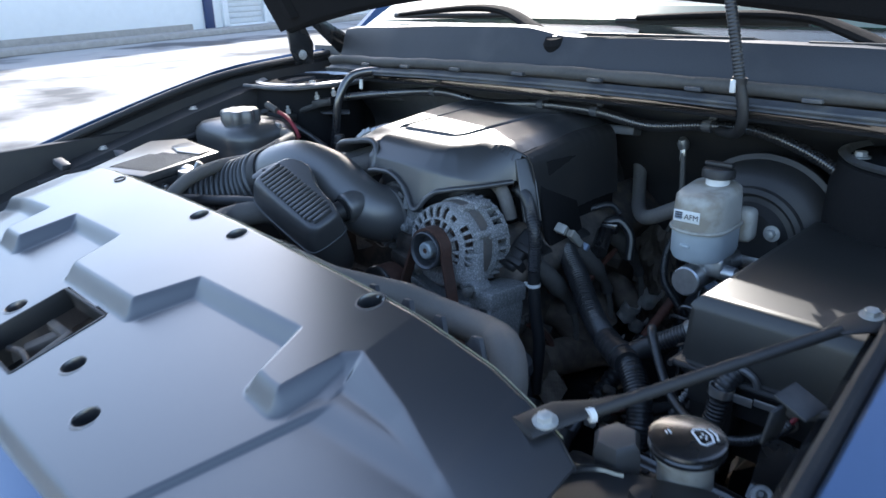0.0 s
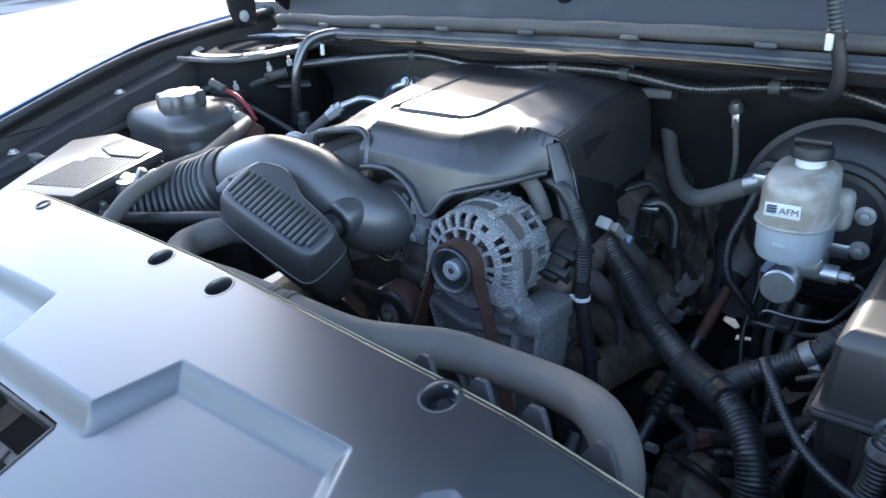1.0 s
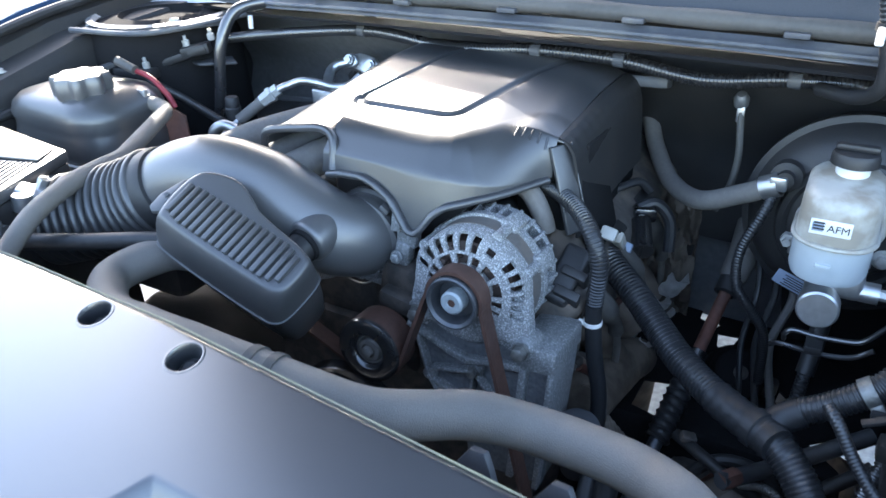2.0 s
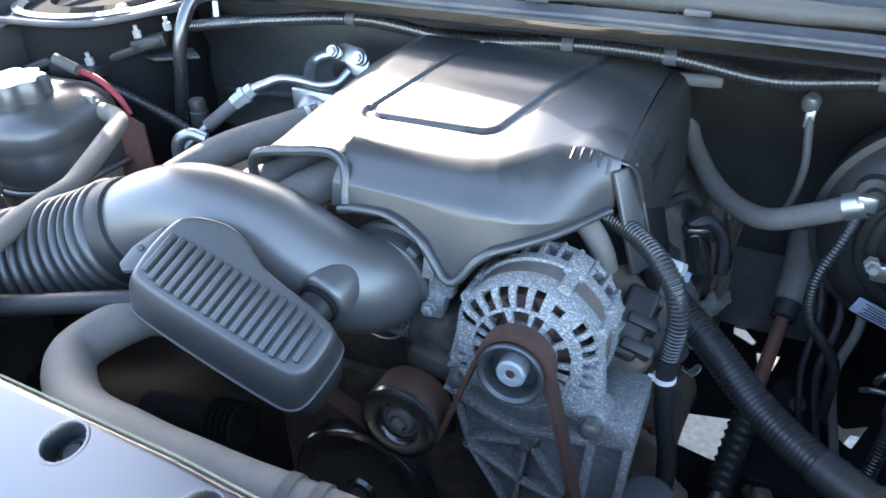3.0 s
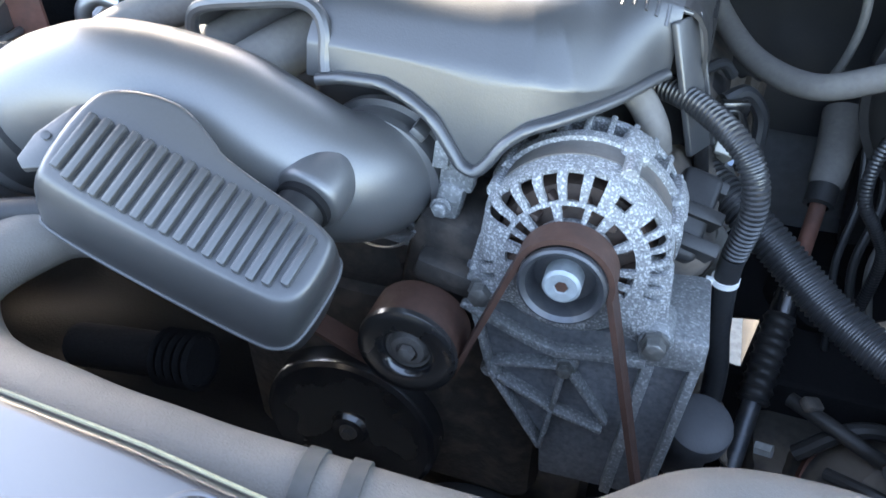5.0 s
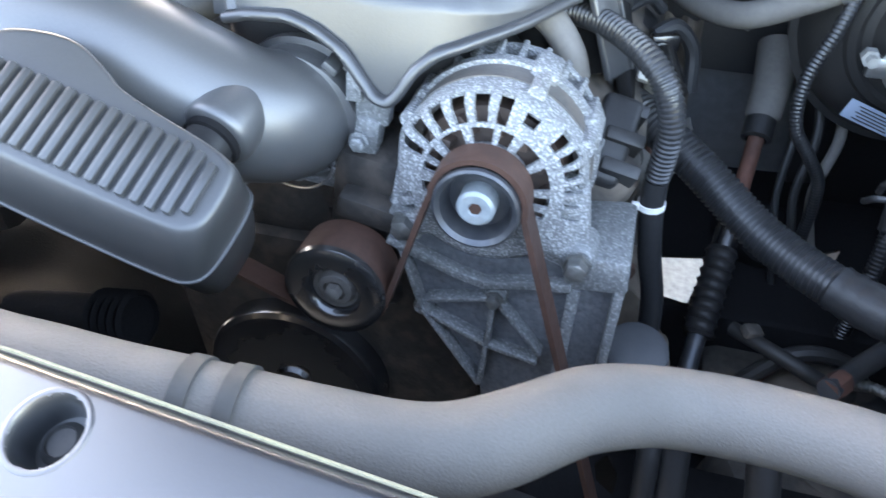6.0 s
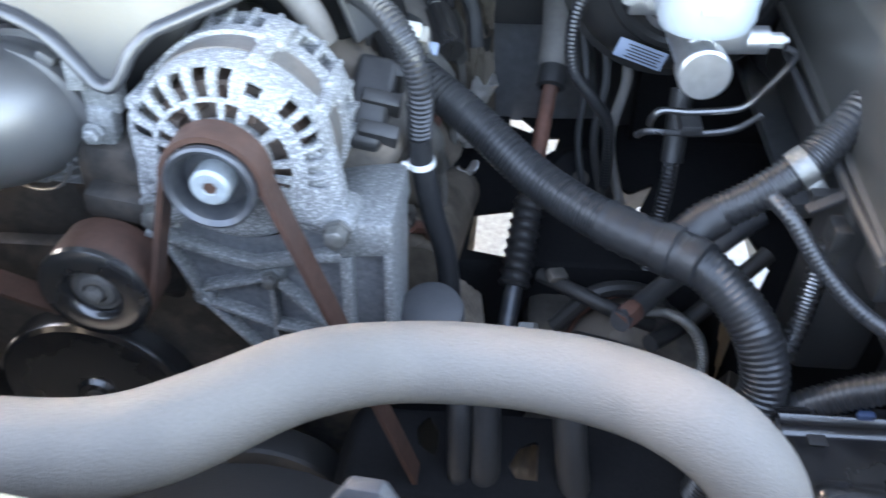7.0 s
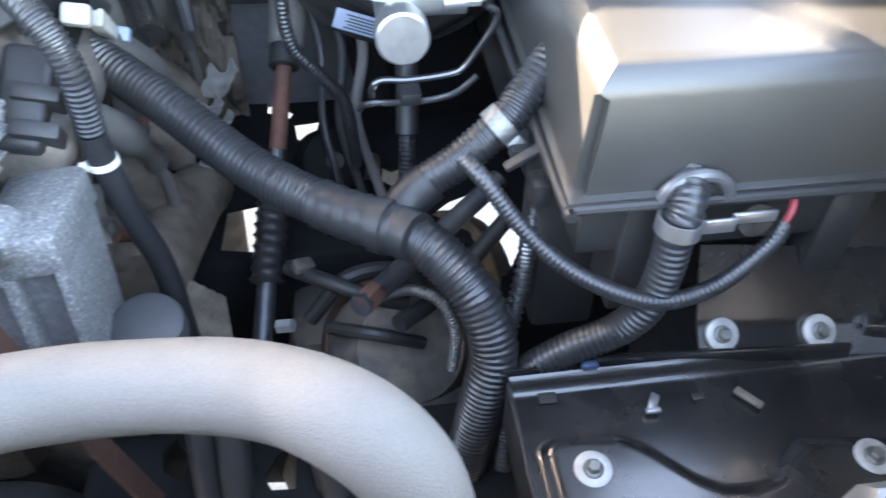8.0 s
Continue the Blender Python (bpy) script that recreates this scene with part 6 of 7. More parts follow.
# ---- battery, coolant bottle and fittings on the passenger's side ----


def build_battery():
    b = thing("battery", (-1.37, 0.60, 0.90), "battery under a ribbed dark grey lid", "battery")
    q = [(-1.372, 0.470), (-1.240, 0.512), (-1.312, 0.700), (-1.490, 0.722), (-1.53, 0.66)]
    part("lid", prism(q, 1.098, 1.115, None, 0.004), RESON, b)
    part("case", prism([(x * 0.98 - 0.027, y * 0.98 + 0.012) for x, y in q], 0.90, 1.098, None, 0.004), BLACK, b)
    ex, ey = Vector((0.132, 0.042, 0)).normalized(), Vector((-0.10, 0.225, 0)).normalized()
    o = Vector((-1.363, 0.492, 1.116))
    for k in range(14):
        s = 0.012 + 0.0078 * k
        a = o + ex * s + ey * 0.010
        c = a + ey * (0.125 - 0.02 * (k < 2))
        part("lid_rib", hose([a - Vector((0, 0, 0.0007)), c - Vector((0, 0, 0.0007))], 0.0016, 6), RESON, b)
    part("raised_panel", prism([(-1.365, 0.640), (-1.305, 0.655), (-1.325, 0.690), (-1.44, 0.705), (-1.42, 0.655)], 1.115, 1.119, None, 0.0015), COVER, b)
    part("terminal", merge(lathe([(0, 0), (0.014, 0), (0.012, 0.02), (0, 0.021)], axes((-1.265, 0.60, 1.085), (0.2, 0, 1)), 20), box((0.035, 0.02, 0.016), pose(-1.262, 0.612, 1.098, 10, 20, 30), 0.003), lathe([(0, 0), (0.007, 0), (0.007, 0.018), (0, 0.019)], axes((-1.258, 0.62, 1.10), (0.5, 0.4, 1)), 6)), ALLOY, b, "bright terminal clamp")


build_battery()


def build_bottle():
    b = thing("coolant_bottle", (-1.46, 0.86, 0.92), "coolant bottle, black above and stained tan below", "bottle")

    def shell(levels, mat, name, label):
        bm = bmesh.new()
        out = rounded(0.235, 0.17, 0.06, 8)
        rows = [[bm.verts.new((-1.475 + dx + x * s, 0.855 + y * s, z)) for x, y in out] for z, s, dx in levels]
        n = len(out)
        for a, c in zip(rows, rows[1:]):
            for k in range(n):
                bm.faces.new((a[k], a[(k + 1) % n], c[(k + 1) % n], c[k]))
        bm.faces.new(rows[0])
        bm.faces.new(rows[-1])
        part(name, bm, mat, b, label, 45)
    shell([(1.048, 1.0, 0), (1.070, 1.0, 0), (1.085, 0.96, 0), (1.094, 0.95, 0), (1.108, 0.97, 0), (1.122, 0.93, 0), (1.133, 0.82, 0), (1.140, 0.60, 0.01), (1.142, 0.3, 0.02)], RESON, "upper_shell", "black upper shell")
    shell([(0.93, 0.88, 0), (1.00, 0.93, 0), (1.042, 0.96, 0)], TANK, "lower_shell", "stained tan lower shell")
    out = rounded(0.243, 0.178, 0.06, 8)
    part("seam", sweep([Vector((-1.475 + x, 0.855 + y, 1.045)) for x, y in out + out[:1]], 0.004, 8, False), INTAKE, b)
    n = 8
    knobs = [(0.040 + 0.004 * math.cos(n * 2 * math.pi * k / 64)) for k in range(64)]
    bm = bmesh.new()
    rows = [[bm.verts.new((-1.442 + r * s * math.cos(2 * math.pi * k / 64), 0.832 + r * s * math.sin(2 * math.pi * k / 64), z)) for k, r in enumerate(knobs)] for z, s in ((1.128, 0.86), (1.140, 1.0), (1.160, 1.0), (1.166, 0.93), (1.168, 0.75))]
    for a, c in zip(rows, rows[1:]):
        for k in range(64):
            bm.faces.new((a[k], a[(k + 1) % 64], c[(k + 1) % 64], c[k]))
    bm.faces.new(rows[-1])
    part("cap", bm, INTAKE, b, "black lobed cap", 45)
    h = thing("coolant_hose", (-1.30, 0.74, 1.0), "thin tan-grey coolant hose from the bottle", "hose")
    part("hose", hose([(-1.405, 0.887, 1.112), (-1.372, 0.888, 1.113), (-1.346, 0.886, 1.112), (-1.327, 0.876, 1.110), (-1.316, 0.857, 1.108), (-1.290, 0.808, 1.105), (-1.265, 0.759, 1.102), (-1.254, 0.736, 1.101), (-1.246, 0.714, 1.103), (-1.240, 0.690, 1.105), (-1.226, 0.640, 1.107), (-1.205, 0.575, 1.100), (-1.19, 0.52, 1.075)], 0.0115, 16, 10), RUBBER, h)
    part("clamp", merge(lathe([(0.0115, -0.008), (0.0135, -0.008), (0.0135, 0.008), (0.0115, 0.008)], axes((-1.378, 0.886, 1.114), (1, 0, 0)), 20), box((0.018, 0.008, 0.012), (-1.378, 0.883, 1.130), 0.002)), ALLOY, h, "bright spring clamp")
    v = thing("small_hose", (-1.15, 0.60, 1.0), "slim black hose crossing below the intake", "hose")
    part("hose", hose([(-1.29, 0.545, 1.065), (-1.24, 0.565, 1.062), (-1.16, 0.595, 1.066), (-1.08, 0.630, 1.070), (-1.02, 0.66, 1.065)], 0.010, 14), BLACK, v)
    part("joint", merge(lathe([(0, -0.012), (0.012, -0.012), (0.014, 0.0), (0.012, 0.012), (0, 0.012)], axes((-1.262, 0.558, 1.068), (1, 0.4, 0)), 16), box((0.014, 0.010, 0.014), (-1.255, 0.556, 1.082), 0.003)), ALLOY, v, "bright hose joint")


build_bottle()


def build_passenger_bits():
    p = thing("vent_pipe", (-1.43, 1.1, 1.0), "upright black vent pipe bent at the top", "pipe")
    part("pipe", hose([(-1.28, 1.13, 1.222), (-1.322, 1.110, 1.226), (-1.352, 1.072, 1.214), (-1.364, 1.043, 1.165), (-1.378, 1.037, 1.085), (-1.400, 1.032, 0.99)], 0.0095, 16, 10), SHINY, p)
    part("tip", lathe([(0, 0), (0.004, 0), (0.004, 0.02), (0, 0.021)], axes((-1.325, 1.08, 1.19), (0.1, 0, 1)), 12), WHITE, p)
    r = thing("red_cable", (-1.45, 0.95, 1.05), "red battery cable with a grey end", "cable")
    part("cable", hose([(-1.425, 0.915, 1.152), (-1.395, 0.918, 1.142), (-1.366, 0.918, 1.120), (-1.352, 0.917, 1.10)], 0.0042, 12), RED, r)
    part("lug", hose([(-1.455, 0.91, 1.165), (-1.42, 0.912, 1.153)], 0.0075, 12), SEAL, r, "pale grey lug")
    k = thing("black_cable", (-1.35, 1.0, 1.05), "black corrugated cable sloping to the engine", "cable")
    part("cable", loom([(-1.540, 0.992, 1.127), (-1.494, 0.980, 1.115), (-1.40, 0.980, 1.088), (-1.31, 0.975, 1.060), (-1.275, 0.972, 1.046)], 0.0075, 0.0048, 0.2, 12), LOOM, k)
    j = thing("junction_block", (-1.5, 1.0, 1.05), "black junction block with studs on the inner wing", "junction block")
    part("body", merge(box((0.08, 0.035, 0.018), pose(-1.51, 0.985, 1.122, 0, 0, 8), 0.004), box((0.05, 0.025, 0.018), pose(-1.42, 1.04, 1.155, 0, -10, 30), 0.004), box((0.12, 0.016, 0.014), pose(-1.45, 1.02, 1.142, 0, -18, 25), 0.004)), BLACK, j)
    for x, y, z in ((-1.535, 0.98, 1.137), (-1.515, 0.995, 1.137), (-1.485, 0.985, 1.135), (-1.435, 1.035, 1.165), (-1.395, 1.055, 1.175)):
        part("stud", lathe([(0, 0), (0.006, 0), (0.006, 0.010), (0.003, 0.011), (0.003, 0.018), (0, 0.018)], axes((x, y, z - 0.004), (0, -0.1, 1)), 6), ZINC, j)
    s = thing("inner_shelf", (-1.40, 1.12, 1.1), "grey sheet shelf below the cowl", "shelf")
    part("plate", prism([(-1.46, 1.05), (-1.415, 1.035), (-1.36, 1.07), (-1.40, 1.10)], 1.128, 1.133, None, 0.002), COWL, s)
    a = thing("air_con_line", (-1.24, 1.06, 1.05), "bright alloy air conditioning line with fittings", "pipe")
    part("line", hose([(-1.330, 0.972, 1.030), (-1.294, 1.000, 1.067), (-1.248, 1.035, 1.106), (-1.232, 1.050, 1.114), (-1.213, 1.060, 1.120), (-1.191, 1.070, 1.117), (-1.165, 1.080, 1.110), (-1.142, 1.090, 1.113), (-1.130, 1.105, 1.126)], 0.0062, 16, 8), ALLOY, a)
    part("sleeve", hose([(-1.300, 0.995, 1.062), (-1.268, 1.020, 1.090)], 0.0095, 16), GRAYHOSE, a)
    f = axes((-1.256, 1.029, 1.100), (0.6, 0.46, 0.50))
    part("fitting", merge(lathe([(0, -0.018), (0.0105, -0.018), (0.0115, -0.008), (0.0115, -0.001), (0, -0.001)], f, 6), lathe([(0, -0.002), (0.0135, -0.002), (0.0135, 0.004), (0.0105, 0.006), (0.0105, 0.016), (0, 0.016)], f, 6)), ZINC, a)
    part("cap", lathe([(0, 0.016), (0.0095, 0.016), (0.0115, 0.013), (0.0115, 0.0), (0.013, -0.002), (0.013, -0.03), (0, -0.03)], axes((-1.315, 1.000, 1.082), (0, 0, 1)), 18), BLACK, a, "black service cap")
    part("elbow", hose([(-1.205, 1.105, 1.086), (-1.210, 1.118, 1.096), (-1.222, 1.145, 1.110), (-1.216, 1.160, 1.120), (-1.200, 1.170, 1.124)], 0.0090, 18, 8), ALLOY, a)
    v = part("valve_plate", prism([(-0.034, -0.004), (-0.030, 0.014), (-0.010, 0.020), (0.020, 0.014), (0.034, -0.004), (0.030, -0.026), (0.008, -0.026), (-0.006, -0.010)], -0.005, 0.005, axes((-1.178, 1.186, 1.117), (0.05, -0.92, 0.38)), 0.002), ALLOY, a, "bright cast valve plate")
    for x, z in ((-1.199, 1.124), (-1.156, 1.119)):
        part("union", merge(lathe([(0, 0), (0.0115, 0), (0.0115, 0.006), (0.009, 0.007), (0.009, 0.014), (0, 0.014)], axes((x, 1.180, z), (0.05, -0.92, 0.38)), 18), lathe([(0, 0.013), (0.0065, 0.013), (0.0065, 0.019), (0, 0.0195)], axes((x, 1.180, z), (0.05, -0.92, 0.38)), 6)), ALLOY, v)
    part("plug", merge(box((0.020, 0.012, 0.014), pose(-1.188, 1.168, 1.101, 20, 0, 10), 0.002), *[box((0.003, 0.013, 0.015), pose(-1.194 + 0.006 * k, 1.167, 1.1015, 20, 0, 10), 0.0005) for k in range(3)]), BLACK, a, "black sensor plug")
    d = part("drier", merge(prism([(-0.036, 0.014), (-0.032, -0.020), (0.030, -0.022), (0.036, 0.012)], -0.012, 0.012, axes((-1.184, 1.096, 1.084), (0, -1, 0.15)), 0.004, 3), lathe([(0, 0.0), (0.020, 0.0), (0.022, 0.003), (0.022, 0.009), (0.017, 0.012), (0, 0.012)], axes((-1.183, 1.083, 1.070), (0, -0.8, 0.6)), 28)), ALLOY, a, "pale alloy block")
    part("drier_ball", lathe([(0, 0.012), (0.008, 0.010), (0.012, 0.004), (0.013, -0.004), (0.010, -0.014), (0, -0.016)], axes((-1.191, 1.066, 1.054), (-0.3, -0.6, 0.6)), 24), ALLOY, d)
    part("loop", hose([(-1.312, 0.935, 0.985), (-1.309, 0.940, 1.028), (-1.303, 0.940, 1.060), (-1.287, 0.948, 1.071), (-1.268, 0.955, 1.064)], 0.0085, 16, 8), ALLOY, a)
    h = thing("heater_hose", (-1.15, 1.0, 1.0), "dark rubber heater hose running beside the engine cover", "hose")
    part("hose", hose([(-1.265, 0.83, 1.035), (-1.240, 0.870, 1.055), (-1.205, 0.92, 1.074), (-1.160, 0.974, 1.085), (-1.118, 1.022, 1.092), (-1.09, 1.05, 1.095)], 0.021, 18, 10), GRAYHOSE, h)
    part("clamp", merge(*[lathe([(0.021, -0.003), (0.0232, -0.003), (0.0232, 0.003), (0.021, 0.003)], axes((-1.122 - 0.008 * q, 1.018 - 0.010 * q, 1.091 - 0.001 * q), (0.66, 0.74, 0.1)), 22) for q in (0, 1.4)]), ZINC, h)
    b2 = thing("rusty_bracket", (-1.38, 0.90, 0.95), "rust-brown steel bracket beside the bottle", "bracket")
    part("plate", prism([(-0.04, -0.10), (0.045, -0.10), (0.030, 0.06), (0.005, 0.075), (-0.03, 0.05)], -0.003, 0.003, axes((-1.362, 0.90, 1.03), (0.4, -0.9, 0.1)), 0.001), RUSTPAINT, b2)
    part("box", box((0.14, 0.12, 0.16), (-1.36, 0.86, 0.90), 0.02), SHADE, b2)
    i = thing("inner_wing_line", (-1.6, 0.8, 1.1), "black cable along the inner wing", "cable")
    part("cable", hose([(-1.61, 0.45, 1.05), (-1.60, 0.62, 1.075), (-1.59, 0.82, 1.10), (-1.58, 0.94, 1.12), (-1.53, 0.985, 1.14)], 0.008, 10), BLACK, i)
    for y in (0.50, 0.62):
        part("lamp_clip", box((0.035, 0.02, 0.014), pose(-1.60, y, 1.085, 0, 20, 10), 0.003), STRIP, i)


build_passenger_bits()

# ---- engine flank, exhaust and the dim lower bay ----


def build_engine():
    e = thing("engine_block", (-0.88, 1.0, 0.45), "grimy cast engine block low in the bay", "engine")
    part("block", box((0.36, 0.52, 0.50), (-0.88, 1.05, 0.72), 0.03), GRIME, e)
    part("timing_cover", box((0.30, 0.06, 0.24), (-0.90, 0.785, 0.82), 0.02), DARKGRIME, e)
    part("water_outlet", box((0.16, 0.10, 0.12), pose(-0.80, 0.805, 0.965, 0, 10, 0), 0.02), DARKGRIME, e)
    part("cylinder_head", box((0.28, 0.10, 0.10), pose(-1.02, 0.82, 0.95, 0, -10, 0), 0.02), DARKGRIME, e)
    part("front_lug", box((0.07, 0.03, 0.03), pose(-0.862, 0.790, 0.978, 0, -8, 0), 0.008), DARKGRIME, e)
    lug = part("throttle_bracket", merge(box((0.026, 0.014, 0.030), pose(-0.836, 0.777, 1.066, 0, 8, 0), 0.003), box((0.020, 0.018, 0.034), pose(-0.842, 0.774, 1.040, 0, 12, 0), 0.005), prism([(-0.016, 0.0), (-0.004, 0.0), (-0.003, 0.022), (-0.008, 0.028), (-0.014, 0.020)], -0.002, 0.002, axes((-0.838, 0.768, 1.070), (0, -1, 0.1)), 0.0008)), CASTING, e, "grimy cast throttle bracket")
    part("throttle_bolt", hexbolt(axes((-0.845, 0.762, 1.040), (0, -1, 0.1)), 0.006, 0.006, 0.008), CASTING, lug)
    part("timing_flange", prism([(-0.09, -0.02), (-0.02, 0.005), (0.03, 0.0), (0.055, 0.02), (0.05, 0.045), (0.0, 0.03), (-0.05, 0.028), (-0.095, 0.01)], -0.012, 0.004, axes((-0.895, 0.775, 0.985), FACE), 0.003), CASTING, e, "speckled cast flange")
    for x, z in ((-0.905, 1.000), (-0.865, 1.012)):
        part("flange_bolt", hexbolt(axes((x, 0.770, z), (0, -1, 0.1)), 0.006, 0.007, 0.009), CASTING, e)
    for p, q, r in (((-0.955, 0.80, 1.02), (-0.905, 0.772, 1.005), 0.006), ((-0.90, 0.768, 1.035), (-0.862, 0.77, 1.005), 0.005)):
        part("front_wire", hose([p, (Vector(p) + Vector(q)) / 2 + Vector((0, -0.006, 0.006)), q], r, 10), BLACK, e)
    for s in (-1, 1):
        part("valve_cover", box((0.10, 0.46, 0.09), pose(-0.88 + s * 0.175, 1.05, 0.985, 0, s * 38, 0), 0.02, 3), GRIME, e)
    for k in range(3):
        d = 0.108 * k
        c = part("coil", merge(box((0.035, 0.055, 0.05), pose(-0.678, 0.885 + d, 0.990, 0, 30, 0), 0.008), lathe([(0, 0), (0.013, 0), (0.013, 0.02), (0, 0.022)], axes((-0.672, 0.872 + d, 0.99), (0.7, 0.3, -0.1)), 14)), BLACK, e)
        part("boot", sweep(even(spline([(-0.660, 0.866 + d, 0.990), (-0.648, 0.886 + d, 0.968), (-0.640, 0.910 + d, 0.938), (-0.637, 0.933 + d, 0.908), (-0.637, 0.943 + d, 0.890)], 8), 0.003), lambda i, n: 0.0155 - 0.0065 * smooth(0.45, 0.75, i / n) + 0.0012 * smooth(0.9, 0.95, i / n), 16), SEAL, c)
        part("lead", hose([(-0.637, 0.942 + d, 0.892), (-0.636, 0.952 + d, 0.862), (-0.640, 0.960 + d, 0.815), (-0.650, 0.955 + d, 0.775)], 0.0052, 10), GRAYHOSE, c)
    for y, z, s in ((0.85, 0.905, 0.030), (0.90, 0.845, 0.024), (0.99, 0.90, 0.026), (1.07, 0.885, 0.022), (1.13, 0.93, 0.028)):
        part("bracket", merge(box((0.022, s * 1.8, s), pose(-0.668, y, z, 25, 15, 20), 0.003), hexbolt(axes((-0.652, y - 0.012, z + 0.004), (0.9, -0.3, 0.3)), 0.006, 0.006, 0.009)), GRIME, e)
    part("fuel_pipe", merge(hose([(-0.655, 0.90, 0.935), (-0.640, 0.97, 0.925), (-0.645, 1.05, 0.945), (-0.66, 1.14, 0.96)], 0.005, 8), hose([(-0.65, 0.84, 0.90), (-0.640, 0.88, 0.86), (-0.648, 0.91, 0.80), (-0.64, 0.93, 0.74)], 0.006, 8)), RUSTPAINT, e, "rusty steel pipes")
    m = part("exhaust_manifold", hose([(-0.65, 0.86, 0.82), (-0.645, 0.95, 0.80), (-0.64, 1.05, 0.77), (-0.645, 1.12, 0.70), (-0.66, 1.15, 0.55)], 0.032, 18, 8), EXHAUST, e, "stained exhaust manifold")
    for k in range(4):
        part("exhaust_port", hose([(-0.70, 0.88 + 0.09 * k, 0.86), (-0.672, 0.885 + 0.09 * k, 0.85), (-0.648, 0.90 + 0.085 * k, 0.81)], 0.024, 14), EXHAUST, m)
    for x, y, z, s in ((-0.629, 1.115, 0.832, 1.0), (-0.614, 1.165, 0.846, 0.95), (-0.622, 1.14, 0.80, 0.8), (-0.628, 1.07, 0.79, 0.7)):
        w = axes((x, y, z), (0.45, -0.1, 0.85))
        part("plug_shield", thick(sheet(14, 12, lambda u, v: w @ Vector(((0.016 + 0.004 * noise.noise(Vector((4 * u, 5 * v, 40 * x)))) * s * math.cos(3.6 * u - 2.6), (0.015 + 0.005 * noise.noise(Vector((5 * u, 4 * v, 50 * y)))) * s * math.sin(3.6 * u - 2.6), (v - 0.5) * 0.040 * s + 0.010 * noise.noise(Vector((3 * u, 2 * v, 60 * z)))))), 0.001), FOIL, m, "crumpled bright foil sleeve")
    part("heat_shield", thick(sheet(40, 30, lambda u, v: Vector((-0.612 + 0.030 * v - 0.01 * u, 0.815 + 0.055 * u, 0.80 - 0.030 * v + 0.02 * u + 0.0012 * math.sin(40 * u) * math.sin(30 * v)))), 0.002), EXHAUST, m, "dimpled bright heat shield")
    # added sheet lifts the dark firewall corner, where vague brown parts sit
    part("brown_backing", thick(sheet(30, 30, lambda u, v: Vector((-0.69 + 0.09 * u, 1.235 + 0.02 * noise.noise(Vector((4 * u, 5 * v, 2))) + 0.008 * noise.noise(Vector((13 * u, 15 * v, 5))), 0.745 + 0.215 * v + 0.012 * noise.noise(Vector((5 * u, 0, 7)))))), 0.002), EXHAUST, m, "crumpled brown sheet added for the vague parts at the firewall")
    b = thing("ignition_connector", (-0.66, 1.02, 0.95), "grey and black engine connectors with a blue lock", "connector")
    part("plug", merge(box((0.013, 0.050, 0.012), pose(-0.648, 0.958, 1.012, -39, 10, 0), 0.002), box((0.020, 0.012, 0.016), pose(-0.652, 0.926, 1.036, -39, 10, 0), 0.003), box((0.004, 0.030, 0.004), pose(-0.643, 0.955, 1.021, -39, 10, 0), 0.001)), TANK, b, "cream plug")
    part("blue_lock", box((0.015, 0.010, 0.012), pose(-0.645, 0.984, 0.991, -39, 10, 0), 0.002), LABELBLUE, b)
    part("solenoid", merge(lathe([(0, 0), (0.014, 0), (0.014, 0.05), (0.010, 0.055), (0, 0.055)], axes((-0.628, 1.00, 0.980), (-0.35, 0.9, 0.4)), 20), box((0.03, 0.02, 0.02), pose(-0.645, 1.06, 1.005, 0, 0, 20), 0.004)), GLOSS, b)
    part("wire", hose([(-0.655, 1.06, 1.01), (-0.635, 1.075, 1.015), (-0.615, 1.08, 0.99), (-0.61, 1.07, 0.95)], 0.008, 10), LOOM, b)
    part("wire", hose([(-0.69, 1.06, 1.03), (-0.665, 1.09, 1.035), (-0.65, 1.10, 1.02)], 0.006, 10), LOOM, b)
    s = thing("side_cover_box", (-0.665, 0.87, 0.90), "black plastic housing beside the alternator", "housing")
    for y, z, n in ((0.838, 0.986, 0.075), (0.860, 1.000, 0.072), (0.884, 1.013, 0.066)):
        part("plate", box((0.030, n, 0.011), pose(-0.668, y, z, -52, 14, 0), 0.002), BLACK, s)
    part("housing", box((0.032, 0.085, 0.072), pose(-0.679, 0.866, 0.992, -52, 14, 0), 0.006, 3), BLACK, s)
    part("spring_clip", merge(*[lathe([(0.006, -0.001), (0.0085, 0), (0.006, 0.001)], axes((-0.648 - 0.005 * q, 0.842 + 0.002 * q, 0.972 + 0.002 * q), (1, -0.3, -0.3)), 12) for q in range(5)]), STATOR, s)
    f = thing("filler_cap", (-0.625, 0.775, 0.85), "round black fluid cap beside the bracket", "cap")
    part("cap", lathe([(0, 0.006), (0.020, 0.006), (0.026, 0.002), (0.027, -0.002), (0.027, -0.016), (0.020, -0.018), (0.020, -0.08)], axes((-0.625, 0.775, 0.866), (0.05, -0.25, 1)), 36), COWL, f)


build_engine()


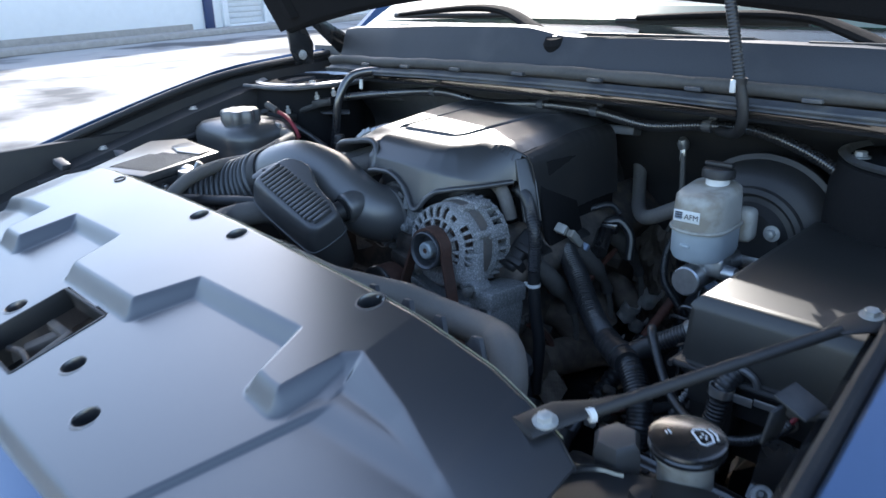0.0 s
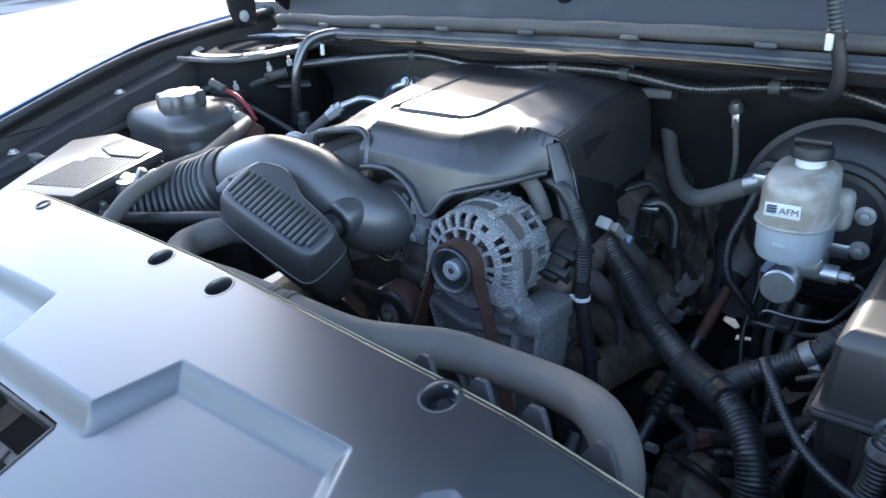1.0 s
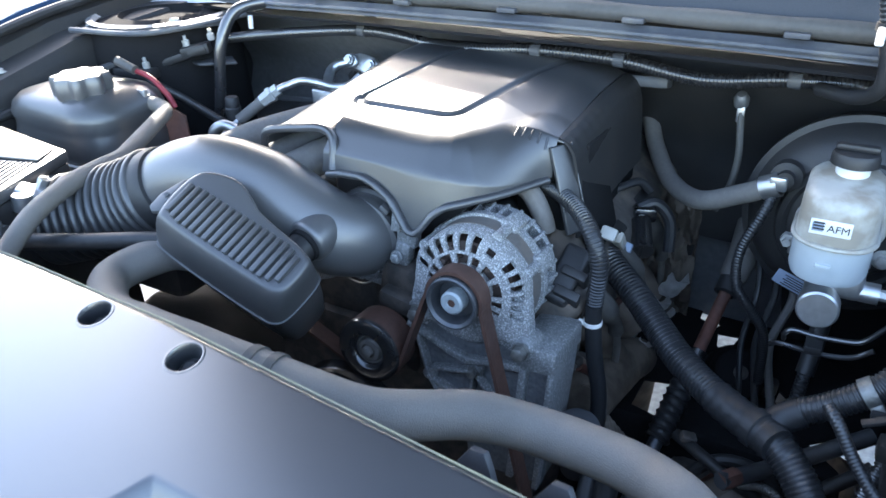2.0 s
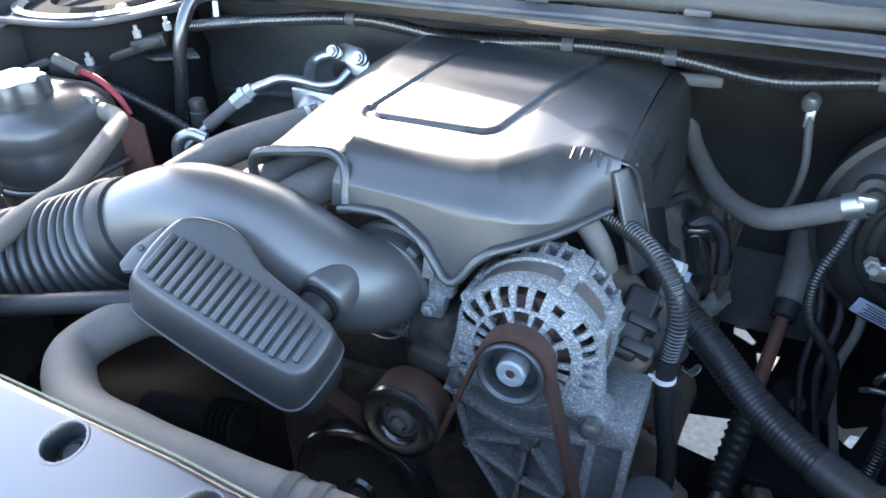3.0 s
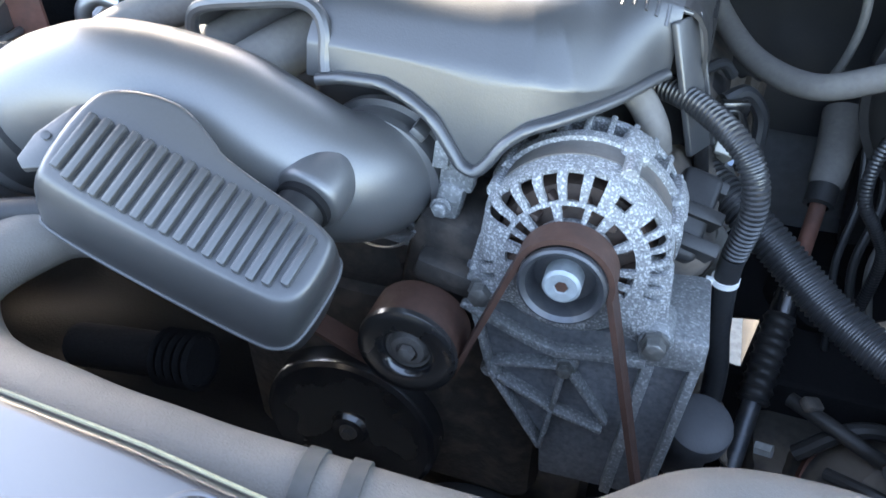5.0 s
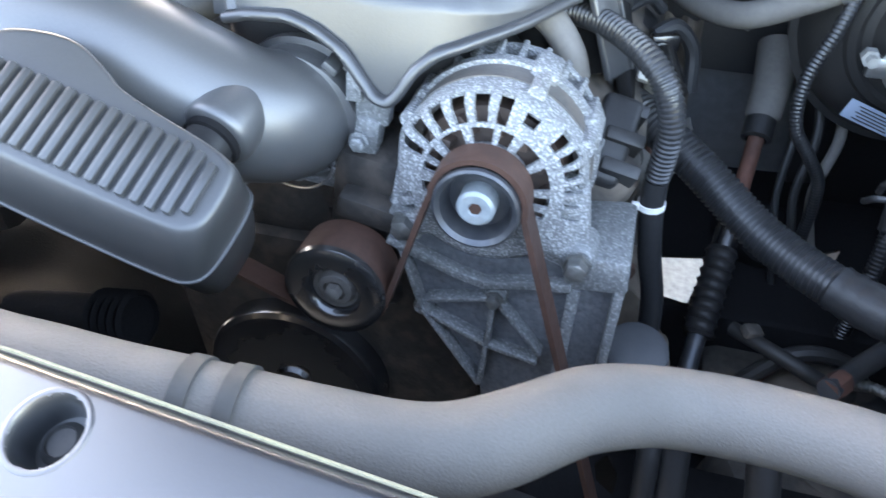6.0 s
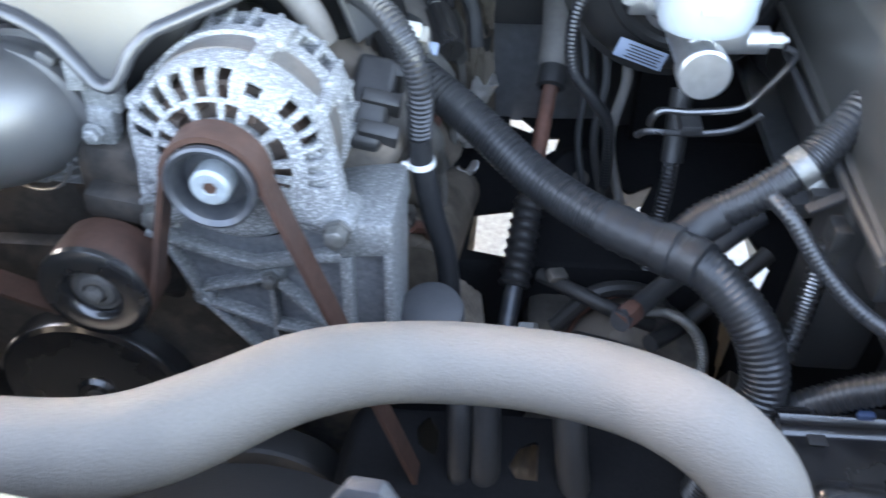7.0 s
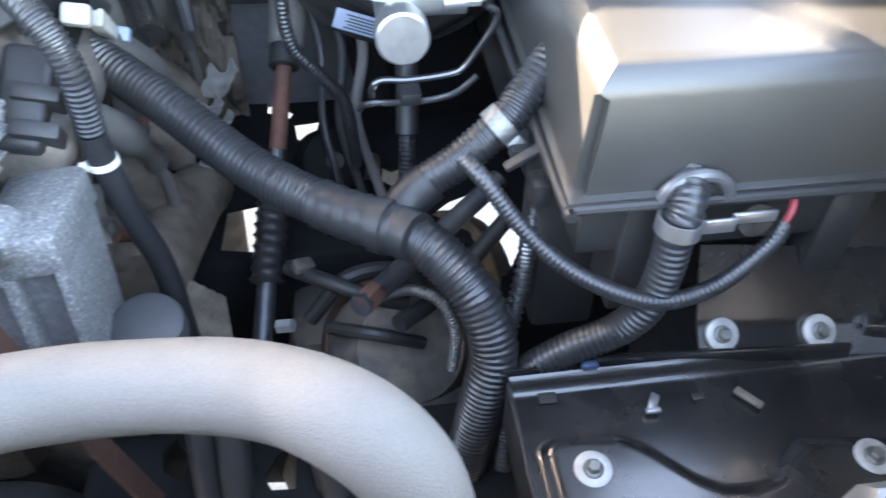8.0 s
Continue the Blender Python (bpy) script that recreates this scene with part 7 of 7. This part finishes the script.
def build_lower_bay():
    u = thing("steering_gear", (-0.46, 0.85, 0.50), "grimy cast steering gear on the chassis rail", "steering gear")
    part("housing", merge(lathe([(0, 0.08), (0.05, 0.075), (0.068, 0.05), (0.070, -0.03), (0.05, -0.06), (0, -0.07)], axes((-0.445, 0.865, 0.70), (0.2, -0.6, 0.7)), 28), box((0.12, 0.10, 0.10), (-0.49, 0.92, 0.66), 0.02)), GRIME, u)
    part("pipe", merge(hose([(-0.52, 0.86, 0.76), (-0.48, 0.87, 0.80), (-0.43, 0.88, 0.79), (-0.40, 0.87, 0.75)], 0.008, 10), hose([(-0.50, 0.83, 0.78), (-0.46, 0.80, 0.80), (-0.42, 0.81, 0.77)], 0.006, 10), hose([(-0.44, 0.80, 0.81), (-0.40, 0.84, 0.80), (-0.33, 0.89, 0.84)], 0.008, 12)), BLACK, u)
    part("band", lathe([(0.066, -0.006), (0.072, -0.004), (0.072, 0.004), (0.066, 0.006)], axes((-0.44, 0.86, 0.712), (0.2, -0.6, 0.7)), 32), RUSTPAINT, u, "rusty band")
    k = thing("body_mount", (-0.49, 1.1, 0.70), "round black rubber body mount on the chassis rail", "rubber mount")
    part("cushion", lathe([(0, 0.03), (0.022, 0.03), (0.034, 0.024), (0.040, 0.010), (0.038, -0.004), (0.043, -0.012), (0.042, -0.04), (0, -0.045)], axes((-0.497, 1.09, 0.765), (0.25, -0.7, 0.65)), 30), LINER, k)
    part("mount_bolt", hexbolt(axes((-0.4895, 1.069, 0.785), (0.25, -0.7, 0.65)), 0.006, 0.007, 0.010), GRIME, k)
    part("mount_bracket", merge(box((0.05, 0.03, 0.14), pose(-0.475, 1.11, 0.70, 15, 10, 0), 0.006), box((0.10, 0.10, 0.03), pose(-0.47, 1.06, 0.645, 0, 5, 0), 0.006)), GRIME, k)
    d = thing("brake_disc", (-0.33, 1.0, 0.55), "rust-tan brake disc seen through the wheel arch", "brake disc")
    hub = axes((-0.414, 0.991, 0.527), (-0.9, -0.1, 0.5))
    part("disc", lathe([(0.062, -0.012), (0.168, -0.010), (0.170, 0.0), (0.189, 0.0), (0.191, -0.002), (0.191, -0.022), (0.062, -0.022)], hub, 64), EXHAUST, d)
    part("hub", lathe([(0.0, 0.02), (0.03, 0.02), (0.034, 0.012), (0.058, 0.01), (0.062, -0.02), (0, -0.02)], hub, 40), BLACK, d, "dark grimy hub")
    for k in range(5):
        part("wheel_stud", lathe([(0, 0.01), (0.006, 0.01), (0.006, 0.03), (0, 0.031)], hub @ pose(0.046 * math.cos(1.257 * k), 0.046 * math.sin(1.257 * k), 0), 8), GRIME, d)
    # one added dark sheet stands for the dim parts under the engine; the yard shows through its openings
    gaps = [[(-0.614, 1.046), (-0.549, 1.060), (-0.557, 1.026), (-0.570, 0.972), (-0.616, 0.982)],
            [(-0.579, 1.265), (-0.564, 1.264), (-0.544, 1.235), (-0.549, 1.222), (-0.578, 1.240)],
            [(-0.543, 1.211), (-0.510, 1.215), (-0.522, 1.160), (-0.538, 1.175)],
            [(-0.508, 1.135), (-0.497, 1.145), (-0.497, 1.120)],
            [(-0.437, 1.107), (-0.427, 1.096), (-0.397, 1.115), (-0.420, 1.058), (-0.440, 1.078)],
            [(-0.390, 1.012), (-0.366, 1.033), (-0.324, 1.051), (-0.307, 1.054), (-0.288, 0.972), (-0.319, 0.915), (-0.338, 0.890), (-0.352, 0.905), (-0.350, 0.975)],
            [(-0.641, 0.742), (-0.631, 0.756), (-0.620, 0.739), (-0.621, 0.714), (-0.638, 0.726)],
            [(-0.558, 0.711), (-0.548, 0.730), (-0.532, 0.738), (-0.533, 0.698), (-0.551, 0.699)]]

    def nearest(x, y):
        """The nearest opening's edge: its distance, the point on it, and whether (x, y) lies inside."""
        best, spot, within = 9.0, None, False
        for g in gaps:
            inside = False
            for (ax, ay), (bx, by) in zip(g, g[1:] + g[:1]):
                if (ay > y) != (by > y) and x < (bx - ax) * (y - ay) / (by - ay) + ax:
                    inside = not inside
                u = min(1.0, max(0.0, ((x - ax) * (bx - ax) + (y - ay) * (by - ay)) / ((bx - ax) ** 2 + (by - ay) ** 2)))
                q = (ax + u * (bx - ax), ay + u * (by - ay))
                d = math.hypot(x - q[0], y - q[1])
                if d < best:
                    best, spot = d, q
            within = within or inside
        return best, spot, within

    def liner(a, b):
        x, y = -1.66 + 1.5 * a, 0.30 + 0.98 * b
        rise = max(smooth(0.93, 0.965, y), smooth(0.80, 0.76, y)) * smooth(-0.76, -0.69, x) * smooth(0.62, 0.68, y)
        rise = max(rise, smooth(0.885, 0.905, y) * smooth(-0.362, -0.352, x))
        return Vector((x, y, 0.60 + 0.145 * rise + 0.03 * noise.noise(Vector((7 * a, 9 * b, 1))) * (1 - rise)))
    s = thing("splash_shield", (-0.9, 0.8, 0.60), "added black sheet with openings, standing for the dark parts under the engine", "splash shield")
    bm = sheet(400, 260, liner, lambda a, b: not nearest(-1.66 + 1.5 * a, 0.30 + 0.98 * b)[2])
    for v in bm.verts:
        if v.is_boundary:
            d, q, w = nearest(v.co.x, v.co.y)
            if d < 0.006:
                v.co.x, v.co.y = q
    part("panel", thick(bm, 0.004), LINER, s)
    for x, y in ((-0.80, 0.95), (-0.48, 0.87), (-0.80, 0.66)):
        part("shield_bolt", hexbolt(axes((x, y, 0.612), (0, 0, 1)), 0.009, 0.012, 0.016), ZINC, s)
    h = thing("lower_hose", (-1.1, 0.66, 0.85), "black ribbed lower hose in the shade", "hose")
    part("hose", merge(hose([(-1.19, 0.70, 0.835), (-1.13, 0.70, 0.848), (-1.05, 0.70, 0.862)], 0.021, 18)), LINER, h)
    for k in range(5):
        part("rib", lathe([(0.023, -0.003), (0.027, 0), (0.023, 0.003)], axes((-1.085 + 0.009 * k, 0.70, 0.856 + 0.0016 * k), (1, 0, 0.18)), 22), LINER, h)
    a = thing("compressor", (-0.50, 0.72, 0.55), "grey compressor low beside the bracket", "compressor")
    part("body", merge(box((0.16, 0.14, 0.14), pose(-0.46, 0.76, 0.66, 0, 15, 20), 0.02), lathe([(0, 0), (0.04, 0), (0.045, 0.02), (0.04, 0.05), (0, 0.05)], axes((-0.40, 0.70, 0.68), (-0.3, -0.8, 0.6)), 24)), GRIME, a)
    part("hose", hose([(-0.602, 0.760, 0.820), (-0.600, 0.72, 0.78), (-0.600, 0.68, 0.70), (-0.605, 0.66, 0.60)], 0.010, 12), BLACK, a)
    part("hose", hose([(-0.582, 0.765, 0.825), (-0.580, 0.74, 0.79), (-0.578, 0.69, 0.72), (-0.585, 0.66, 0.62)], 0.014, 14), BLACK, a)
    part("hose", hose([(-0.512, 0.750, 0.810), (-0.505, 0.71, 0.76), (-0.495, 0.66, 0.68), (-0.50, 0.62, 0.55)], 0.014, 12), BLACK, a)
    f = thing("fan_shroud", (-0.72, 0.56, 0.75), "grey plastic fan shroud behind the radiator", "fan shroud")
    part("shroud", merge(thick(sheet(30, 10, lambda p, q: Vector((-1.22 + 0.75 * p, 0.515 + 0.07 * q + 0.012 * math.sin(20 * p) * q, 1.0 - 0.05 * q - 0.09 * max(0, 2 * p - 1) * q))), 0.004), prism([(-0.70, 0.50), (-0.62, 0.50), (-0.61, 0.545), (-0.655, 0.555), (-0.70, 0.535)], 0.93, 0.955, None, 0.006)), BLACK, f)
    hub = part("fan", lathe([(0, 0.0), (0.03, 0.0), (0.05, -0.01), (0.05, -0.03), (0, -0.03)], axes((-0.80, 0.62, 0.60), (0, -1, 0.1)), 28), BLACK, f, "black fan")
    for k in range(6):
        part("blade", box((0.05, 0.19, 0.008), pose(-0.80, 0.63, 0.60, 84, 0, 0) @ pose(0, 0, 0, 0, 0, 60 * k) @ pose(0, 0.13, 0, 0, 22, 0), 0.003), BLACK, hub)
    g = thing("shield_tabs", (-0.46, 0.47, 1.05), "black moulded tabs behind the radiator cover", "tabs")
    for x, y in ((-0.60, 0.485), (-0.54, 0.482), (-0.485, 0.475), (-0.425, 0.465)):
        part("tab", prism([(-0.018, 0), (0.018, 0), (0.012, 0.012), (0.006, 0.022), (-0.006, 0.020)], -0.003, 0.003, pose(x, y, 1.075, 80, 0, -12), 0.001), COWL, g)


build_lower_bay()


def build_dim_corner():
    """Cables, pipes and brackets between the steering shaft and the fuse box."""
    c = thing("servo_conduit", (-0.412, 0.97, 0.85), "slim black conduit dropping below the brake servo", "cable")
    part("sleeve", hose([(-0.410, 1.000, 0.945), (-0.412, 0.985, 0.915), (-0.415, 0.965, 0.885)], 0.0105, 14), BLACK, c)
    part("conduit", loom([(-0.415, 0.967, 0.888), (-0.417, 0.955, 0.862), (-0.421, 0.945, 0.825), (-0.424, 0.94, 0.77)], 0.0078, 0.0042, 0.12, 14), LOOM, c)
    b = thing("braided_hose", (-0.40, 0.81, 0.78), "thin braided steel hose over the steering gear", "hose")
    part("braid", loom([(-0.452, 0.842, 0.800), (-0.425, 0.826, 0.822), (-0.402, 0.812, 0.816), (-0.392, 0.800, 0.790), (-0.396, 0.792, 0.752)], 0.0052, 0.0030, 0.14, 12), WORN, b)
    k = thing("coiled_cable", (-0.36, 0.74, 0.88), "glossy black coiled cable behind the battery tray", "cable")
    part("coil", loom([(-0.335, 0.790, 0.945), (-0.346, 0.766, 0.925), (-0.354, 0.748, 0.900), (-0.364, 0.732, 0.872), (-0.374, 0.722, 0.835)], 0.0072, 0.0055, 0.22, 12), SHINY, k)
    r = thing("gear_pipe", (-0.47, 0.86, 0.80), "black steering fluid pipes with a steel joint", "pipe")
    part("pipe", hose([(-0.535, 0.890, 0.800), (-0.500, 0.862, 0.806), (-0.465, 0.846, 0.800), (-0.43, 0.845, 0.785)], 0.0075, 12), BLACK, r)
    part("pipe", hose([(-0.470, 0.795, 0.842), (-0.440, 0.835, 0.832), (-0.395, 0.880, 0.835), (-0.335, 0.920, 0.860)], 0.0095, 12), SHADE, r)
    part("joint", lathe([(0, -0.012), (0.010, -0.012), (0.011, -0.004), (0.011, 0.006), (0.008, 0.012), (0, 0.012)], axes((-0.462, 0.805, 0.840), (0.5, 0.6, 0)), 6), RUSTPAINT, r)
    part("clip", box((0.020, 0.014, 0.010), pose(-0.520, 0.878, 0.812, 10, 20, 30), 0.003), GRIME, r)
    for q in range(3):
        w = thing("wheel_speed_lead" if q == 0 else "brake_lead", (-0.52, 1.05, 0.85), "thin black lead hanging beside the steering shaft", "cable")
        d = 0.022 * q
        part("lead", hose([(-0.500 + d, 1.13, 0.955 - 0.01 * q), (-0.492 + d, 1.10, 0.90), (-0.497 + 0.8 * d, 1.07, 0.84), (-0.489 + d, 1.045, 0.79 - 0.01 * q), (-0.480 + d, 1.03, 0.74)], 0.0042 + 0.0008 * q, 10), (LOOM, BLACK, GRAYHOSE)[q], w)


build_dim_corner()
